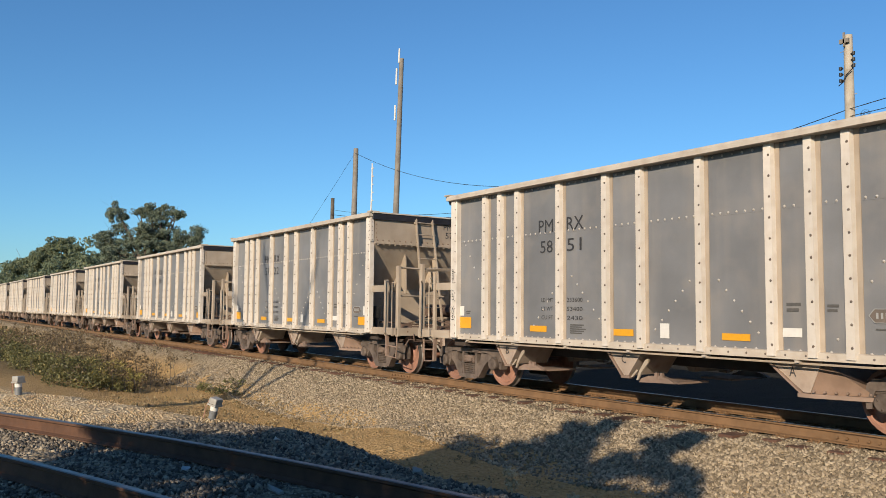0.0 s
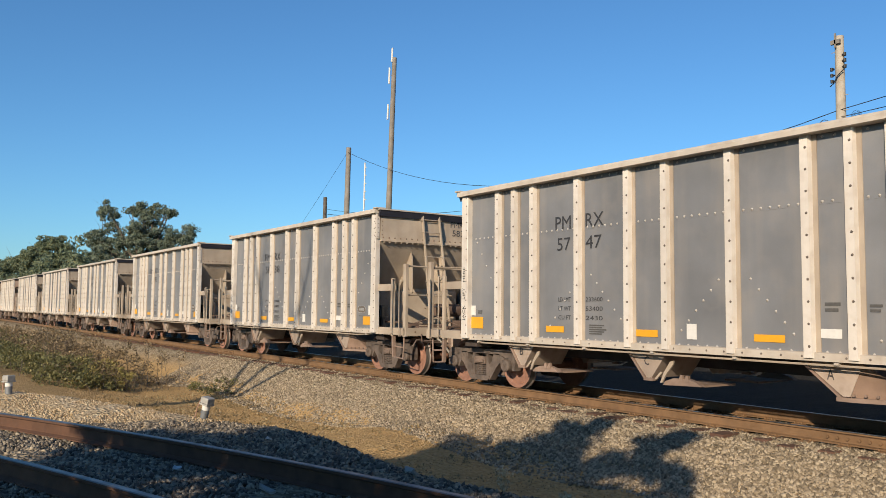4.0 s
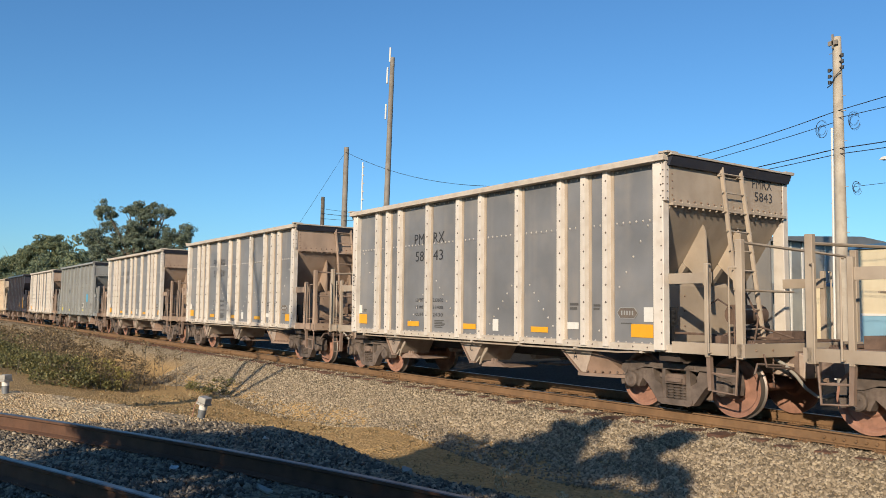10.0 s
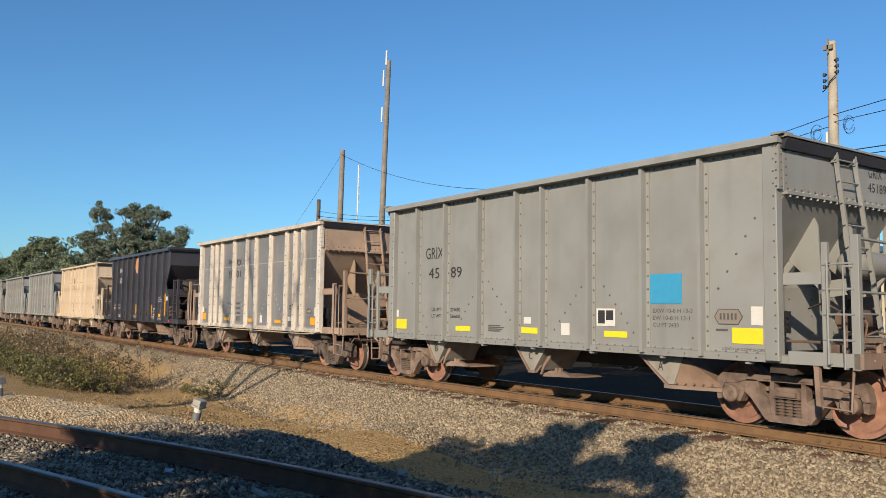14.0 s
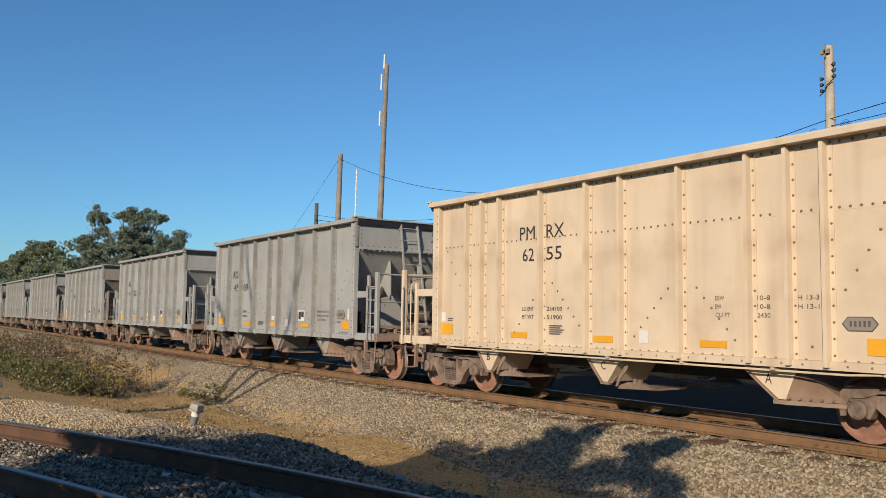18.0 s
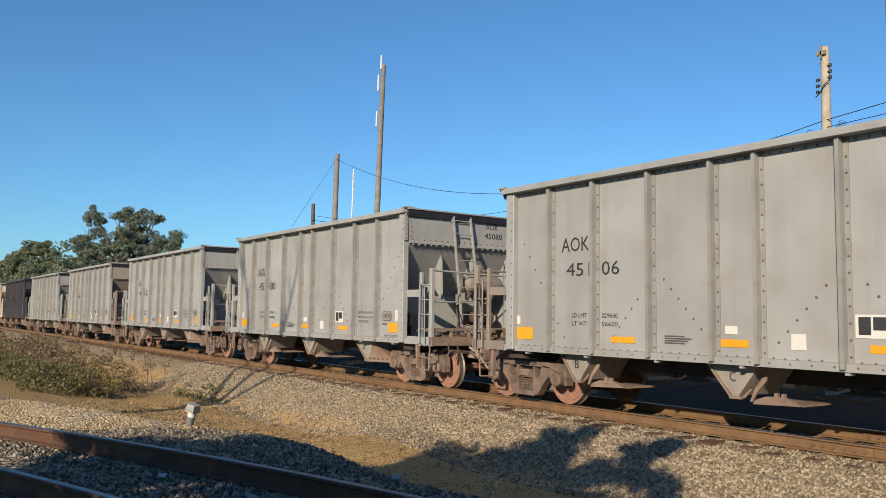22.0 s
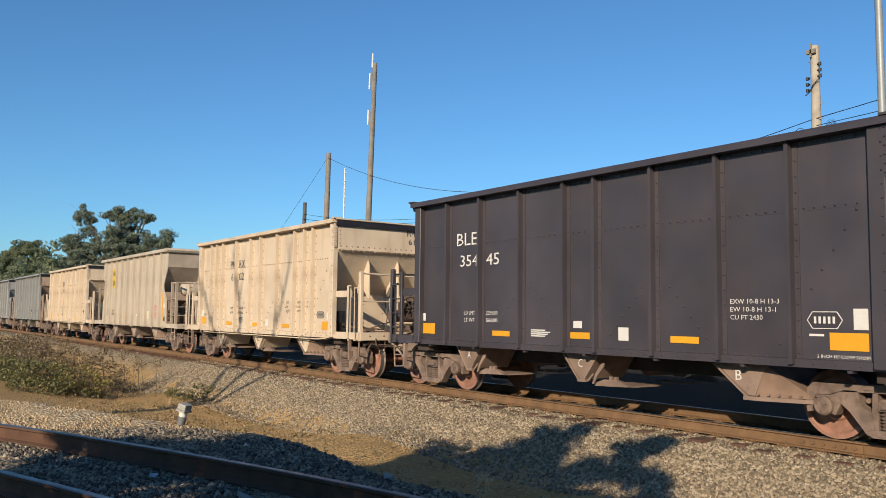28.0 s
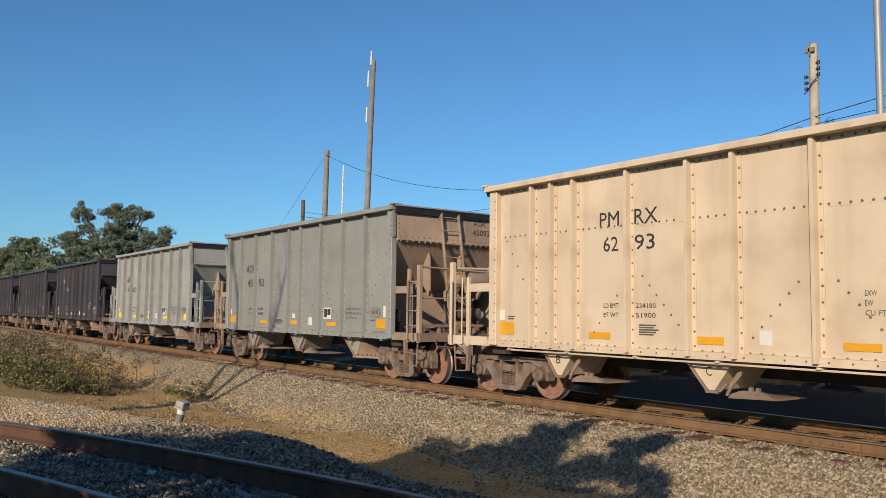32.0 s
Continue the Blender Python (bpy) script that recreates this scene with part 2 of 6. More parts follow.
def letters(text, width, height, mat):
    """Lettering as a thin mesh in the xz plane that faces -y, its lower left corner at the origin, fitted to width and height."""
    k = ("text/" + text, round(width, 3), round(height, 3), mat)
    if k not in MESHES:
        cu = bpy.data.curves.new("lettering", "FONT")
        cu.body, cu.resolution_u = text, 2
        tmp = new("lettering", cu)
        bpy.context.view_layer.update()
        me = bpy.data.meshes.new_from_object(tmp.evaluated_get(bpy.context.evaluated_depsgraph_get()))
        bpy.data.objects.remove(tmp)
        bpy.data.curves.remove(cu)
        co = np.zeros(len(me.vertices) * 3)
        me.vertices.foreach_get("co", co)
        co = co.reshape(-1, 3)
        lo, hi = co.min(0), co.max(0)
        out = np.zeros_like(co)
        out[:, 0] = (co[:, 0] - lo[0]) / (hi[0] - lo[0]) * width
        out[:, 2] = (co[:, 1] - lo[1]) / (hi[1] - lo[1]) * height
        me.vertices.foreach_set("co", out.ravel())
        me.materials.clear()
        me.materials.append(M[mat])
        me.update()
        MESHES[k] = me
    return MESHES[k]


# ---- ground: main line on its ballast bank, ditch, siding bank ----
def siding(x):
    """The siding's nearer-to-main rail: y at x."""
    if x < -15:
        return -0.0144 * 225 - 0.1058 * 15 - 7.15 + (x + 15) * 0.538
    return -0.0144 * x * x + 0.1058 * x - 7.15 if x < 3.6 else -6.955


def smooth(a, b, x):
    t = np.clip((x - a) / (b - a), 0, 1)
    return t * t * (3 - 2 * t)


SIDING = np.vectorize(siding)


def relief(x, y):
    """The ground's height: rail heads of the main line are at 0, those of the siding at 0.25."""
    x, y = np.asarray(x, float), np.asarray(y, float)
    floor = -0.82 - 0.16 * smooth(-13, -17, x) * smooth(-34, -27, x) + 0.10 * np.sin(x * 0.35) + 0.06 * np.sin(x * 1.1 + y)
    fall = -0.45 - 0.55 * np.clip((y + 10.0) / 5.0, 0, 1) + 0.05 * np.sin(x * 0.6 + y)
    floor = floor + (fall - floor) * smooth(-14, -18, x)
    main = -0.214 - 0.043 * smooth(0.9, 1.35, np.abs(y)) - np.clip(np.abs(y) - 1.5, 0, 9) * 0.44
    d = (y - SIDING(x)) * 0.93
    shoulder = 1.15 + 1.3 * smooth(-6.0, -10.5, x)
    steep = 0.50 + 1.0 * smooth(-12.5, -15, x) * smooth(-28, -24, x)
    near = 0.05 - 0.06 * smooth(0.2, 1.2, d) - np.clip(d - shoulder, 0, 9) * steep
    near = near + 0.13 * smooth(-11, -15, x) * smooth(0.5, 2.2, d) * smooth(4.5, 2.5, d)
    near = np.where(d < -2.6, 0.04, near)
    south = np.maximum(np.maximum(main, near), floor)
    north = np.maximum(main, -0.45)
    return np.where(y > 0, north, south)


def ground_material():
    m = bpy.data.materials.new("gravel_and_sand")
    m.use_nodes = True
    nt = m.node_tree
    n, link = nt.nodes, nt.links.new
    b = n["Principled BSDF"]
    b.inputs["Roughness"].default_value = 0.95
    b.inputs["Specular IOR Level"].default_value = 0.1
    co = n.new("ShaderNodeTexCoord")
    at = n.new("ShaderNodeAttribute")
    at.attribute_name = "cover"
    stones = n.new("ShaderNodeTexVoronoi")
    stones.inputs["Scale"].default_value = 19
    link(co.outputs["Object"], stones.inputs["Vector"])
    big = n.new("ShaderNodeTexNoise")
    big.inputs["Scale"].default_value, big.inputs["Detail"].default_value = 0.7, 6
    link(co.outputs["Object"], big.inputs["Vector"])
    small = n.new("ShaderNodeTexNoise")
    small.inputs["Scale"].default_value, small.inputs["Detail"].default_value = 14, 6
    link(co.outputs["Object"], small.inputs["Vector"])

    def ramp(fac, stops):
        r = n.new("ShaderNodeValToRGB")
        while len(r.color_ramp.elements) < len(stops):
            r.color_ramp.elements.new(0.5)
        for e, (p, c) in zip(r.color_ramp.elements, stops):
            e.position, e.color = p, (c[0] * 0.75, c[1] * 0.70, c[2] * 0.615, 1)
        link(fac, r.inputs["Fac"])
        return r.outputs["Color"]

    def mix(fac, a, c):
        x = n.new("ShaderNodeMix")
        x.data_type = "RGBA"
        link(fac, x.inputs[0])
        link(a, x.inputs[6])
        link(c, x.inputs[7])
        return x.outputs[2]

    sep = n.new("ShaderNodeSeparateColor")
    link(stones.outputs["Color"], sep.inputs[0])
    gravel = ramp(sep.outputs[0], [(0.0, (0.13, 0.11, 0.085)), (0.5, (0.29, 0.25, 0.195)), (1.0, (0.45, 0.40, 0.32))])
    sand = ramp(small.outputs["Fac"], [(0.25, (0.36, 0.245, 0.115)), (0.55, (0.54, 0.385, 0.20)), (0.8, (0.64, 0.48, 0.275))])
    pale = ramp(sep.outputs[0], [(0.0, (0.42, 0.33, 0.21)), (0.6, (0.62, 0.51, 0.36)), (1.0, (0.74, 0.64, 0.48))])
    field = ramp(big.outputs["Fac"], [(0.3, (0.13, 0.11, 0.06)), (0.55, (0.22, 0.18, 0.11)), (0.8, (0.10, 0.12, 0.045))])
    s2 = n.new("ShaderNodeSeparateColor")
    link(at.outputs["Color"], s2.inputs[0])
    edge = n.new("ShaderNodeMath")
    edge.operation = "ADD"
    wob = n.new("ShaderNodeMath")
    wob.operation = "MULTIPLY_ADD"
    link(small.outputs["Fac"], wob.inputs[0])
    wob.inputs[1].default_value, wob.inputs[2].default_value = 0.6, -0.3
    link(s2.outputs[0], edge.inputs[0])
    link(wob.outputs[0], edge.inputs[1])
    clampd = n.new("ShaderNodeClamp")
    link(edge.outputs[0], clampd.inputs[0])
    col = mix(clampd.outputs[0], gravel, sand)
    col = mix(at.outputs["Alpha"], col, pale)
    col = mix(s2.outputs[1], col, field)
    # near-black ground beyond the track: the train's shade is put into this colour
    shade_dark = ramp(small.outputs["Fac"], [(0.3, (0.026, 0.026, 0.026)), (0.7, (0.042, 0.041, 0.04))])
    col = mix(s2.outputs[2], col, shade_dark)
    link(col, b.inputs["Base Color"])
    bp = n.new("ShaderNodeBump")
    bp.inputs["Strength"].default_value, bp.inputs["Distance"].default_value = 0.9, 0.03
    link(stones.outputs["Distance"], bp.inputs["Height"])
    bp2 = n.new("ShaderNodeBump")
    bp2.inputs["Strength"].default_value, bp2.inputs["Distance"].default_value = 0.4, 0.02
    link(small.outputs["Fac"], bp2.inputs["Height"])
    link(bp.outputs[0], bp2.inputs["Normal"])
    link(bp2.outputs[0], b.inputs["Normal"])
    return m


def steps(lo, hi, fine, far):
    """Fine steps from lo to hi, growing steps from there to the far ends."""
    mid = list(np.arange(lo, hi + 1e-6, fine))
    a, s = [], fine
    v = lo
    while v > -far:
        s *= 1.35
        v -= s
        a.append(v)
    c, s, v = [], fine, mid[-1]
    while v < far:
        s *= 1.35
        v += s
        c.append(v)
    return np.array(a[::-1] + mid + c)


gx, gy = steps(-40, 4, 0.16, 2600), steps(-14, 4, 0.12, 2600)
X, Y = np.meshgrid(gx, gy, indexing="ij")
Z = relief(X, Y)
rough = np.array([noise.noise((x * 1.7, y * 1.7, 0.3)) for x, y in zip(X.ravel(), Y.ravel())]).reshape(X.shape)
rough2 = np.array([noise.noise((x * 5.1, y * 5.1, 2.3)) for x, y in zip(X.ravel(), Y.ravel())]).reshape(X.shape)
near_mask = (np.abs(Y) > 1.5) & (np.abs(X) < 60) & (np.abs(Y) < 30)
Z = Z + np.where(near_mask, rough * 0.035 + rough2 * 0.018, 0)
Z = np.where(np.hypot(X, Y) > 300, Z - 0.3, Z)
ni, nj = X.shape
verts = np.stack([X, Y, Z], -1).reshape(-1, 3)
ii, jj = np.meshgrid(np.arange(ni - 1), np.arange(nj - 1), indexing="ij")
k0 = (ii * nj + jj).ravel()
faces = np.stack([k0, k0 + nj, k0 + nj + 1, k0 + 1], -1)
gme = bpy.data.meshes.new("ground")
gme.from_pydata(verts.tolist(), [], faces.tolist())
d_sid = (Y - SIDING(X)) * 0.93
ditch = smooth(-1.7, -2.9, Y) * smooth(1.5, 2.2, d_sid - 1.2 * smooth(-6, -10.5, X))
ditch = np.maximum(ditch, 0.55 * smooth(-12, -16, X) * smooth(0.8, 1.6, d_sid) * smooth(-1.9, -2.8, Y))
field = smooth(-24, -40, X) * smooth(-3, -5, Y)
field = np.maximum(np.maximum(field, smooth(-17, -22, Y)), smooth(30, 34, Y))
bank = smooth(-10.8, -12.6, X) * smooth(0.1, 0.4, d_sid) * smooth(3.2 + 4.2 * smooth(-12.5, -17, X), 2.5 + 3.6 * smooth(-12.5, -17, X), d_sid)
cover = gme.color_attributes.new("cover", "FLOAT_COLOR", "POINT")
# third channel: where the ground north of the track takes the shade colour
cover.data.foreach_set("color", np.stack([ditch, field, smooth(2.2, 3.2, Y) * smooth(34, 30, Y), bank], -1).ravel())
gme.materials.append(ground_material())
gme.polygons.foreach_set("use_smooth", [True] * len(gme.polygons))
ground = tagged(new("ground", gme), "grey ballast banks and a sandy ditch between two tracks", "ground", kind="structure")


# ---- rails and ties ----
RAIL = [(-0.07, 0), (-0.07, 0.012), (-0.012, 0.03), (-0.009, 0.135), (-0.036, 0.15), (-0.036, 0.172), (-0.028, 0.178),
        (0.028, 0.178), (0.036, 0.172), (0.036, 0.15), (0.009, 0.135), (0.012, 0.03), (0.07, 0.012), (0.07, 0)]


def rail(name, pts, top, headmat, label):
    thing = tagged(new(name), label, "rail", "rails of the main line" if "polished" in label else "rails of the siding")
    bm, head = bmesh.new(), bmesh.new()
    rings, tops = [], []
    for i, (x, y) in enumerate(pts):
        x0, y0 = pts[max(0, i - 1)]
        x1, y1 = pts[min(len(pts) - 1, i + 1)]
        t = Vector((x1 - x0, y1 - y0)).normalized()
        rings.append([bm.verts.new((x - t.y * a, y + t.x * a, top - 0.178 + h)) for a, h in RAIL])
        tops.append([head.verts.new((x - t.y * a, y + t.x * a, top - 0.178 + h)) for a, h in RAIL[5:9]])
    for r, s in zip(rings, rings[1:]):
        for k in range(len(RAIL)):
            j = (k + 1) % len(RAIL)
            if k not in (5, 6, 7):
                bm.faces.new((r[k], r[j], s[j], s[k]))
    for r, s in zip(tops, tops[1:]):
        for k in range(3):
            head.faces.new((r[k], r[k + 1], s[k + 1], s[k]))
    part("rail_web", finish(bm, "rail_web", M["rail" if headmat == "railtop" else "old_rail"]), thing)
    part("rail_head", finish(head, "rail_head", M[headmat]), thing, "worn running surface")
    return thing


def joint(r, x, y, top, way):
    """A bolted joint bar on a rail's side."""
    bar = part("joint_bar", shared("joint_bar", lambda bm: (box(bm, -0.45, 0.45, -0.014, 0.014, -0.055, 0.05), [rod(bm, (b, -0.014, 0), (b, -0.045, 0), 0.02, 6) for b in (-0.36, -0.22, -0.08, 0.08, 0.22, 0.36)]), "rail"), r, "", (x, y - 0.028, top - 0.095))
    bar.rotation_euler[2] = way


main_xs = [-420 + 4 * i for i in range(206)]
for y in (-0.7535, 0.7535):
    r = rail("rail", [(x, y) for x in main_xs], 0.0, "railtop", "rusty brown steel rail with a polished running head")
    for k in range(6):
        joint(r, -5.9 - 11.9 * k, y, 0.0, 0)
side_a = [(x * 0.4, siding(x * 0.4)) for x in range(-75, 40)]
side_b = []
for i, (x, y) in enumerate(side_a):
    x1, y1 = side_a[min(i + 1, len(side_a) - 1)]
    x0, y0 = side_a[max(0, i - 1)]
    t = Vector((x1 - x0, y1 - y0)).normalized()
    side_b.append((x + t.y * 1.507, y - t.x * 1.507))
ra = rail("rail", side_a, 0.25, "dulltop", "rust-brown siding rail with a dull head")
rb = rail("rail", side_b, 0.25, "dulltop", "rust-brown siding rail with a dull head")


def tie_mesh(seed):
    rnd = random.Random(seed)
    bm = bmesh.new()
    box(bm, -0.115, 0.115, -1.3 - rnd.uniform(-0.06, 0.08), 1.3, -0.17, 0)
    for v in bm.verts:
        v.co += Vector((rnd.uniform(-0.012, 0.012), 0, rnd.uniform(-0.008, 0.004)))
    bmesh.ops.bevel(bm, geom=bm.edges[:], offset=0.012, segments=1)
    return finish(bm, "tie", M["tie"])


TIES = [tie_mesh(i) for i in range(6)]
plate_bm = bmesh.new()
box(plate_bm, -0.09, 0.09, -0.18, 0.18, 0.0, 0.018)
for sx in (-0.06, 0.06):
    for sy in (-0.1, 0.1):
        box(plate_bm, sx - 0.012, sx + 0.012, sy - 0.02, sy + 0.02, 0.018, 0.045)
PLATE = finish(plate_bm, "tie_plate", M["rail"])
rnd = random.Random(4)
track_main = tagged(new("main_track_ties"), "weathered timber ties half buried in ballast under the main line", "railway ties", kind="structure")
for i in range(110):
    x = 3.0 - 0.53 * i
    t = part("tie", TIES[i % 6], track_main, at=(x + rnd.uniform(-0.03, 0.03), rnd.uniform(-0.05, 0.05), -0.196 + rnd.uniform(-0.015, 0.006)))
    t.rotation_euler[2] = rnd.uniform(-0.02, 0.02)
    for y in (-0.7535, 0.7535):
        part("tie_plate", PLATE, track_main, at=(x, y, -0.196))
track_side = tagged(new("siding_ties"), "dark timber ties sunk in the gravel of the siding", "railway ties", kind="structure")
for i in range(34):
    x = 2.0 - 0.5 * i
    y = siding(x)
    ang = math.atan((siding(x + 0.1) - siding(x - 0.1)) / 0.2)
    t = part("tie", TIES[(i * 5) % 6], track_side, at=(x + 0.75 * math.sin(ang), y - 0.75 * math.cos(ang), 0.04 + rnd.uniform(-0.01, 0.01)))
    t.rotation_euler[2] = ang + rnd.uniform(-0.03, 0.03)


# ---- loose ballast stones ----
def stone_field(name, label, spots, size, mats, seed):
    """Many angular stones as one mesh; spots: x, y, z of each."""
    rs = np.random.RandomState(seed)
    base = np.array([(0, 0, 1), (0.95, 0, 0.1), (0.3, 0.9, -0.1), (-0.8, 0.6, 0.1), (-0.8, -0.6, -0.1), (0.3, -0.9, 0.1), (0, 0, -0.8)])
    tri = np.array([(0, 1, 2), (0, 2, 3), (0, 3, 4), (0, 4, 5), (0, 5, 1), (6, 2, 1), (6, 3, 2), (6, 4, 3), (6, 5, 4), (6, 1, 5)])
    nS = len(spots)
    pts = base[None] * rs.uniform(0.65, 1.25, (nS, 7, 1))
    pts = pts * (rs.uniform(0.6, 1.35, (nS, 1, 3)) * size * rs.uniform(0.5, 1.25, (nS, 1, 1)) ** 1.3)
    a = rs.uniform(0, 6.283, nS)
    c, s = np.cos(a)[:, None], np.sin(a)[:, None]
    x, y, z = pts[..., 0].copy(), pts[..., 1].copy(), pts[..., 2]
    pts[..., 0], pts[..., 1] = x * c - y * s, x * s + y * c
    tilt = rs.uniform(-0.8, 0.8, nS)[:, None]
    y2 = pts[..., 1] * np.cos(tilt) - z * np.sin(tilt)
    pts[..., 2] = pts[..., 1] * np.sin(tilt) + z * np.cos(tilt)
    pts[..., 1] = y2
    pts = pts + np.asarray(spots)[:, None, :]
    f = (tri[None] + (np.arange(nS) * 7)[:, None, None]).reshape(-1, 3)
    me = bpy.data.meshes.new(name)
    v = pts.reshape(-1, 3)
    me.vertices.add(len(v))
    me.vertices.foreach_set("co", v.ravel())
    me.loops.add(f.size)
    me.loops.foreach_set("vertex_index", f.ravel())
    me.polygons.add(len(f))
    me.polygons.foreach_set("loop_start", np.arange(len(f)) * 3)
    me.materials.append(mats)
    me.update()
    me.validate()
    return tagged(new(name, me), label, "gravel", kind="stuff")


def stone_material(name, lo, mid, hi):
    m = bpy.data.materials.new(name)
    m.use_nodes = True
    n, link = m.node_tree.nodes, m.node_tree.links.new
    g = n.new("ShaderNodeNewGeometry")
    r = n.new("ShaderNodeValToRGB")
    r.color_ramp.elements.new(0.5)
    for e, (p, c) in zip(r.color_ramp.elements, ((0, lo), (0.55, mid), (1, hi))):
        e.position, e.color = p, (c[0] * 0.84, c[1] * 0.785, c[2] * 0.70, 1)
    link(g.outputs["Random Per Island"], r.inputs["Fac"])
    tx = n.new("ShaderNodeTexNoise")
    tx.inputs["Scale"].default_value = 45
    mx = n.new("ShaderNodeMix")
    mx.data_type, mx.blend_type = "RGBA", "MULTIPLY"
    mx.inputs[0].default_value = 0.5
    link(r.outputs[0], mx.inputs[6])
    link(tx.outputs["Fac"], mx.inputs[7])
    b = n["Principled BSDF"]
    b.inputs["Roughness"].default_value = 0.9
    link(mx.outputs[2], b.inputs["Base Color"])
    return m


SIDESTONE = stone_material("dark_grey_track_stone", (0.06, 0.055, 0.05), (0.21, 0.19, 0.165), (0.52, 0.47, 0.39))
GRANITE = stone_material("grey_crushed_stone", (0.15, 0.125, 0.09), (0.37, 0.315, 0.24), (0.60, 0.53, 0.42))
# stones under the cars: shade below the train is put into these dark tones
BEDSTONE = stone_material("shade_dark_track_stone", (0.06, 0.05, 0.04), (0.15, 0.12, 0.095), (0.27, 0.23, 0.18))
TANSTONE = stone_material("tan_gravel", (0.36, 0.26, 0.14), (0.52, 0.38, 0.21), (0.62, 0.48, 0.29))
CREAMSTONE = stone_material("cream_gravel", (0.38, 0.295, 0.19), (0.62, 0.505, 0.35), (0.78, 0.68, 0.51))


def scatter(count, x0, x1, fy0, fy1, seed, lift, power=1.0):
    """Random places between two lines, thicker towards x1."""
    rs = np.random.RandomState(seed)
    x = x1 + (x0 - x1) * rs.uniform(0, 1, count) ** power
    lo, hi = fy0(x), fy1(x)
    y = lo + (hi - lo) * rs.uniform(0, 1, count)
    return np.stack([x, y, relief(x, y) + rs.uniform(-0.4, 0.6, count) * lift], -1)


stone_field("main_line_ballast", "loose grey crushed stone on the main line's bank",
            np.concatenate([scatter(60000, -30, -3.5, lambda x: -2.7 + 0.15 * np.sin(x), lambda x: -0.90 + 0 * x, 3, 0.016, 1.5),
                            scatter(26000, -30, -3.5, lambda x: -3.5 + 0.2 * np.sin(x * 0.7), lambda x: -1.9 + 0 * x, 33, 0.012, 1.5)]), 0.033, GRANITE, 5)
stone_field("track_bed_ballast", "crushed stone between the main line's rails, darkened for the train's shade",
            scatter(9000, -26, -3, lambda x: -1.12 + 0 * x, lambda x: 1.6 + 0 * x, 13, 0.008, 1.3), 0.03, BEDSTONE, 15)
stone_field("siding_gravel", "coarse grey gravel along the siding",
            scatter(52000, -17, -1.5, lambda x: SIDING(x) - 2.3, lambda x: SIDING(x) + 1.4 + 1.2 * smooth(-6, -10.5, x) - 2.3 * smooth(-10.8, -12.6, x), 7, 0.014, 0.9), 0.027, SIDESTONE, 8)
stone_field("bank_gravel", "pale cream gravel on the bank beside the siding",
            scatter(36000, -25, -11.0, lambda x: SIDING(x) + 0.15, lambda x: SIDING(x) + 2.9 + 4.2 * smooth(-12.5, -17, x), 17, 0.006, 0.8), 0.017, CREAMSTONE, 18)
stone_field("ditch_gravel", "scattered tan gravel in the sandy ditch",
            scatter(20000, -24, -4, lambda x: SIDING(x) + 1.4, lambda x: -2.3 + 0 * x, 9, 0.006, 1.0), 0.015, TANSTONE, 10)


# ---- hopper cars ----
PITCH, HALF, TRUCK_AT = 13.669, 5.10, 4.95
FLIP = pose(0, 0, 0, 0, 0, 180)
LEVEL = Matrix.Identity(4)
RIBS_WIDE = [-3.86, -3.36, -2.81, -1.62, -0.46, 0.315, 1.49, 2.67, 3.27, 3.79]
RIBS_THIN = [-3.88, -2.80, -1.61, -0.45, 0.28, 1.47, 2.65, 3.76]
PANEL_Y, RIB_Y = -1.50, -1.618
Z_LO, Z_HI = 1.03, 3.93


def bevelled(bm, r, n=1):
    bmesh.ops.bevel(bm, geom=bm.edges[:], offset=r, segments=n, affect="EDGES")


def rivet_spots(x0, x1):
    """Rivet rows on a side panel: seams, the slope sheets' feet and the inner ridges."""
    out = []
    x = x0 + 0.17
    while x < x1 - 0.14:
        out += [(x, Z_LO + 0.05), (x, Z_HI - 0.05)]
        x += 0.17
    for (xa, za), (xb, zb) in (((4.62, 2.95), (3.55, 1.25)), ((-4.62, 2.95), (-3.55, 1.25)), ((1.5, 2.35), (0.55, 1.3)), ((1.5, 2.35), (2.4, 1.3)),
                               ((-1.5, 2.35), (-0.55, 1.3)), ((-1.5, 2.35), (-2.4, 1.3))):
        for k in range(8):
            x, z = xa + (xb - xa) * k / 7, za + (zb - za) * k / 7
            if x0 + 0.14 < x < x1 - 0.16:
                out.append((x, z))
    return out


def make_panel(x0, x1, seam):
    def make(bm):
        box(bm, x0, x1, PANEL_Y, PANEL_Y + 0.03, Z_LO, Z_HI)
        for x, z in rivet_spots(x0, x1):
            stud(bm, x, PANEL_Y, z)
        if seam:
            x = x0 + 0.15
            while x < x1 - 0.13:
                stud(bm, x, PANEL_Y, 3.03)
                x += 0.14
            box(bm, x0, x1, PANEL_Y - 0.004, PANEL_Y, 2.995, 3.0)
    return make


def make_rib(width):
    def make(bm):
        if width > 0.15:        # pressed channel with one long flank
            prism(bm, [(-0.115, PANEL_Y), (-0.085, PANEL_Y - 0.085), (0.03, PANEL_Y - 0.085), (0.05, PANEL_Y)],
                  Z_LO - 0.03, Z_HI, "z")
        else:                   # deep angle bar with a riveted flange
            prism(bm, [(-0.035, PANEL_Y), (-0.03, RIB_Y), (0.025, RIB_Y), (0.03, PANEL_Y - 0.014), (0.10, PANEL_Y - 0.012), (0.10, PANEL_Y)], Z_LO - 0.03, Z_HI, "z")
        z = Z_LO + 0.12
        while z < Z_HI - 0.05:
            if width > 0.15:
                stud(bm, -0.005, PANEL_Y - 0.085, z, 0.021)
            else:
                stud(bm, 0.066, PANEL_Y - 0.012, z, 0.021)
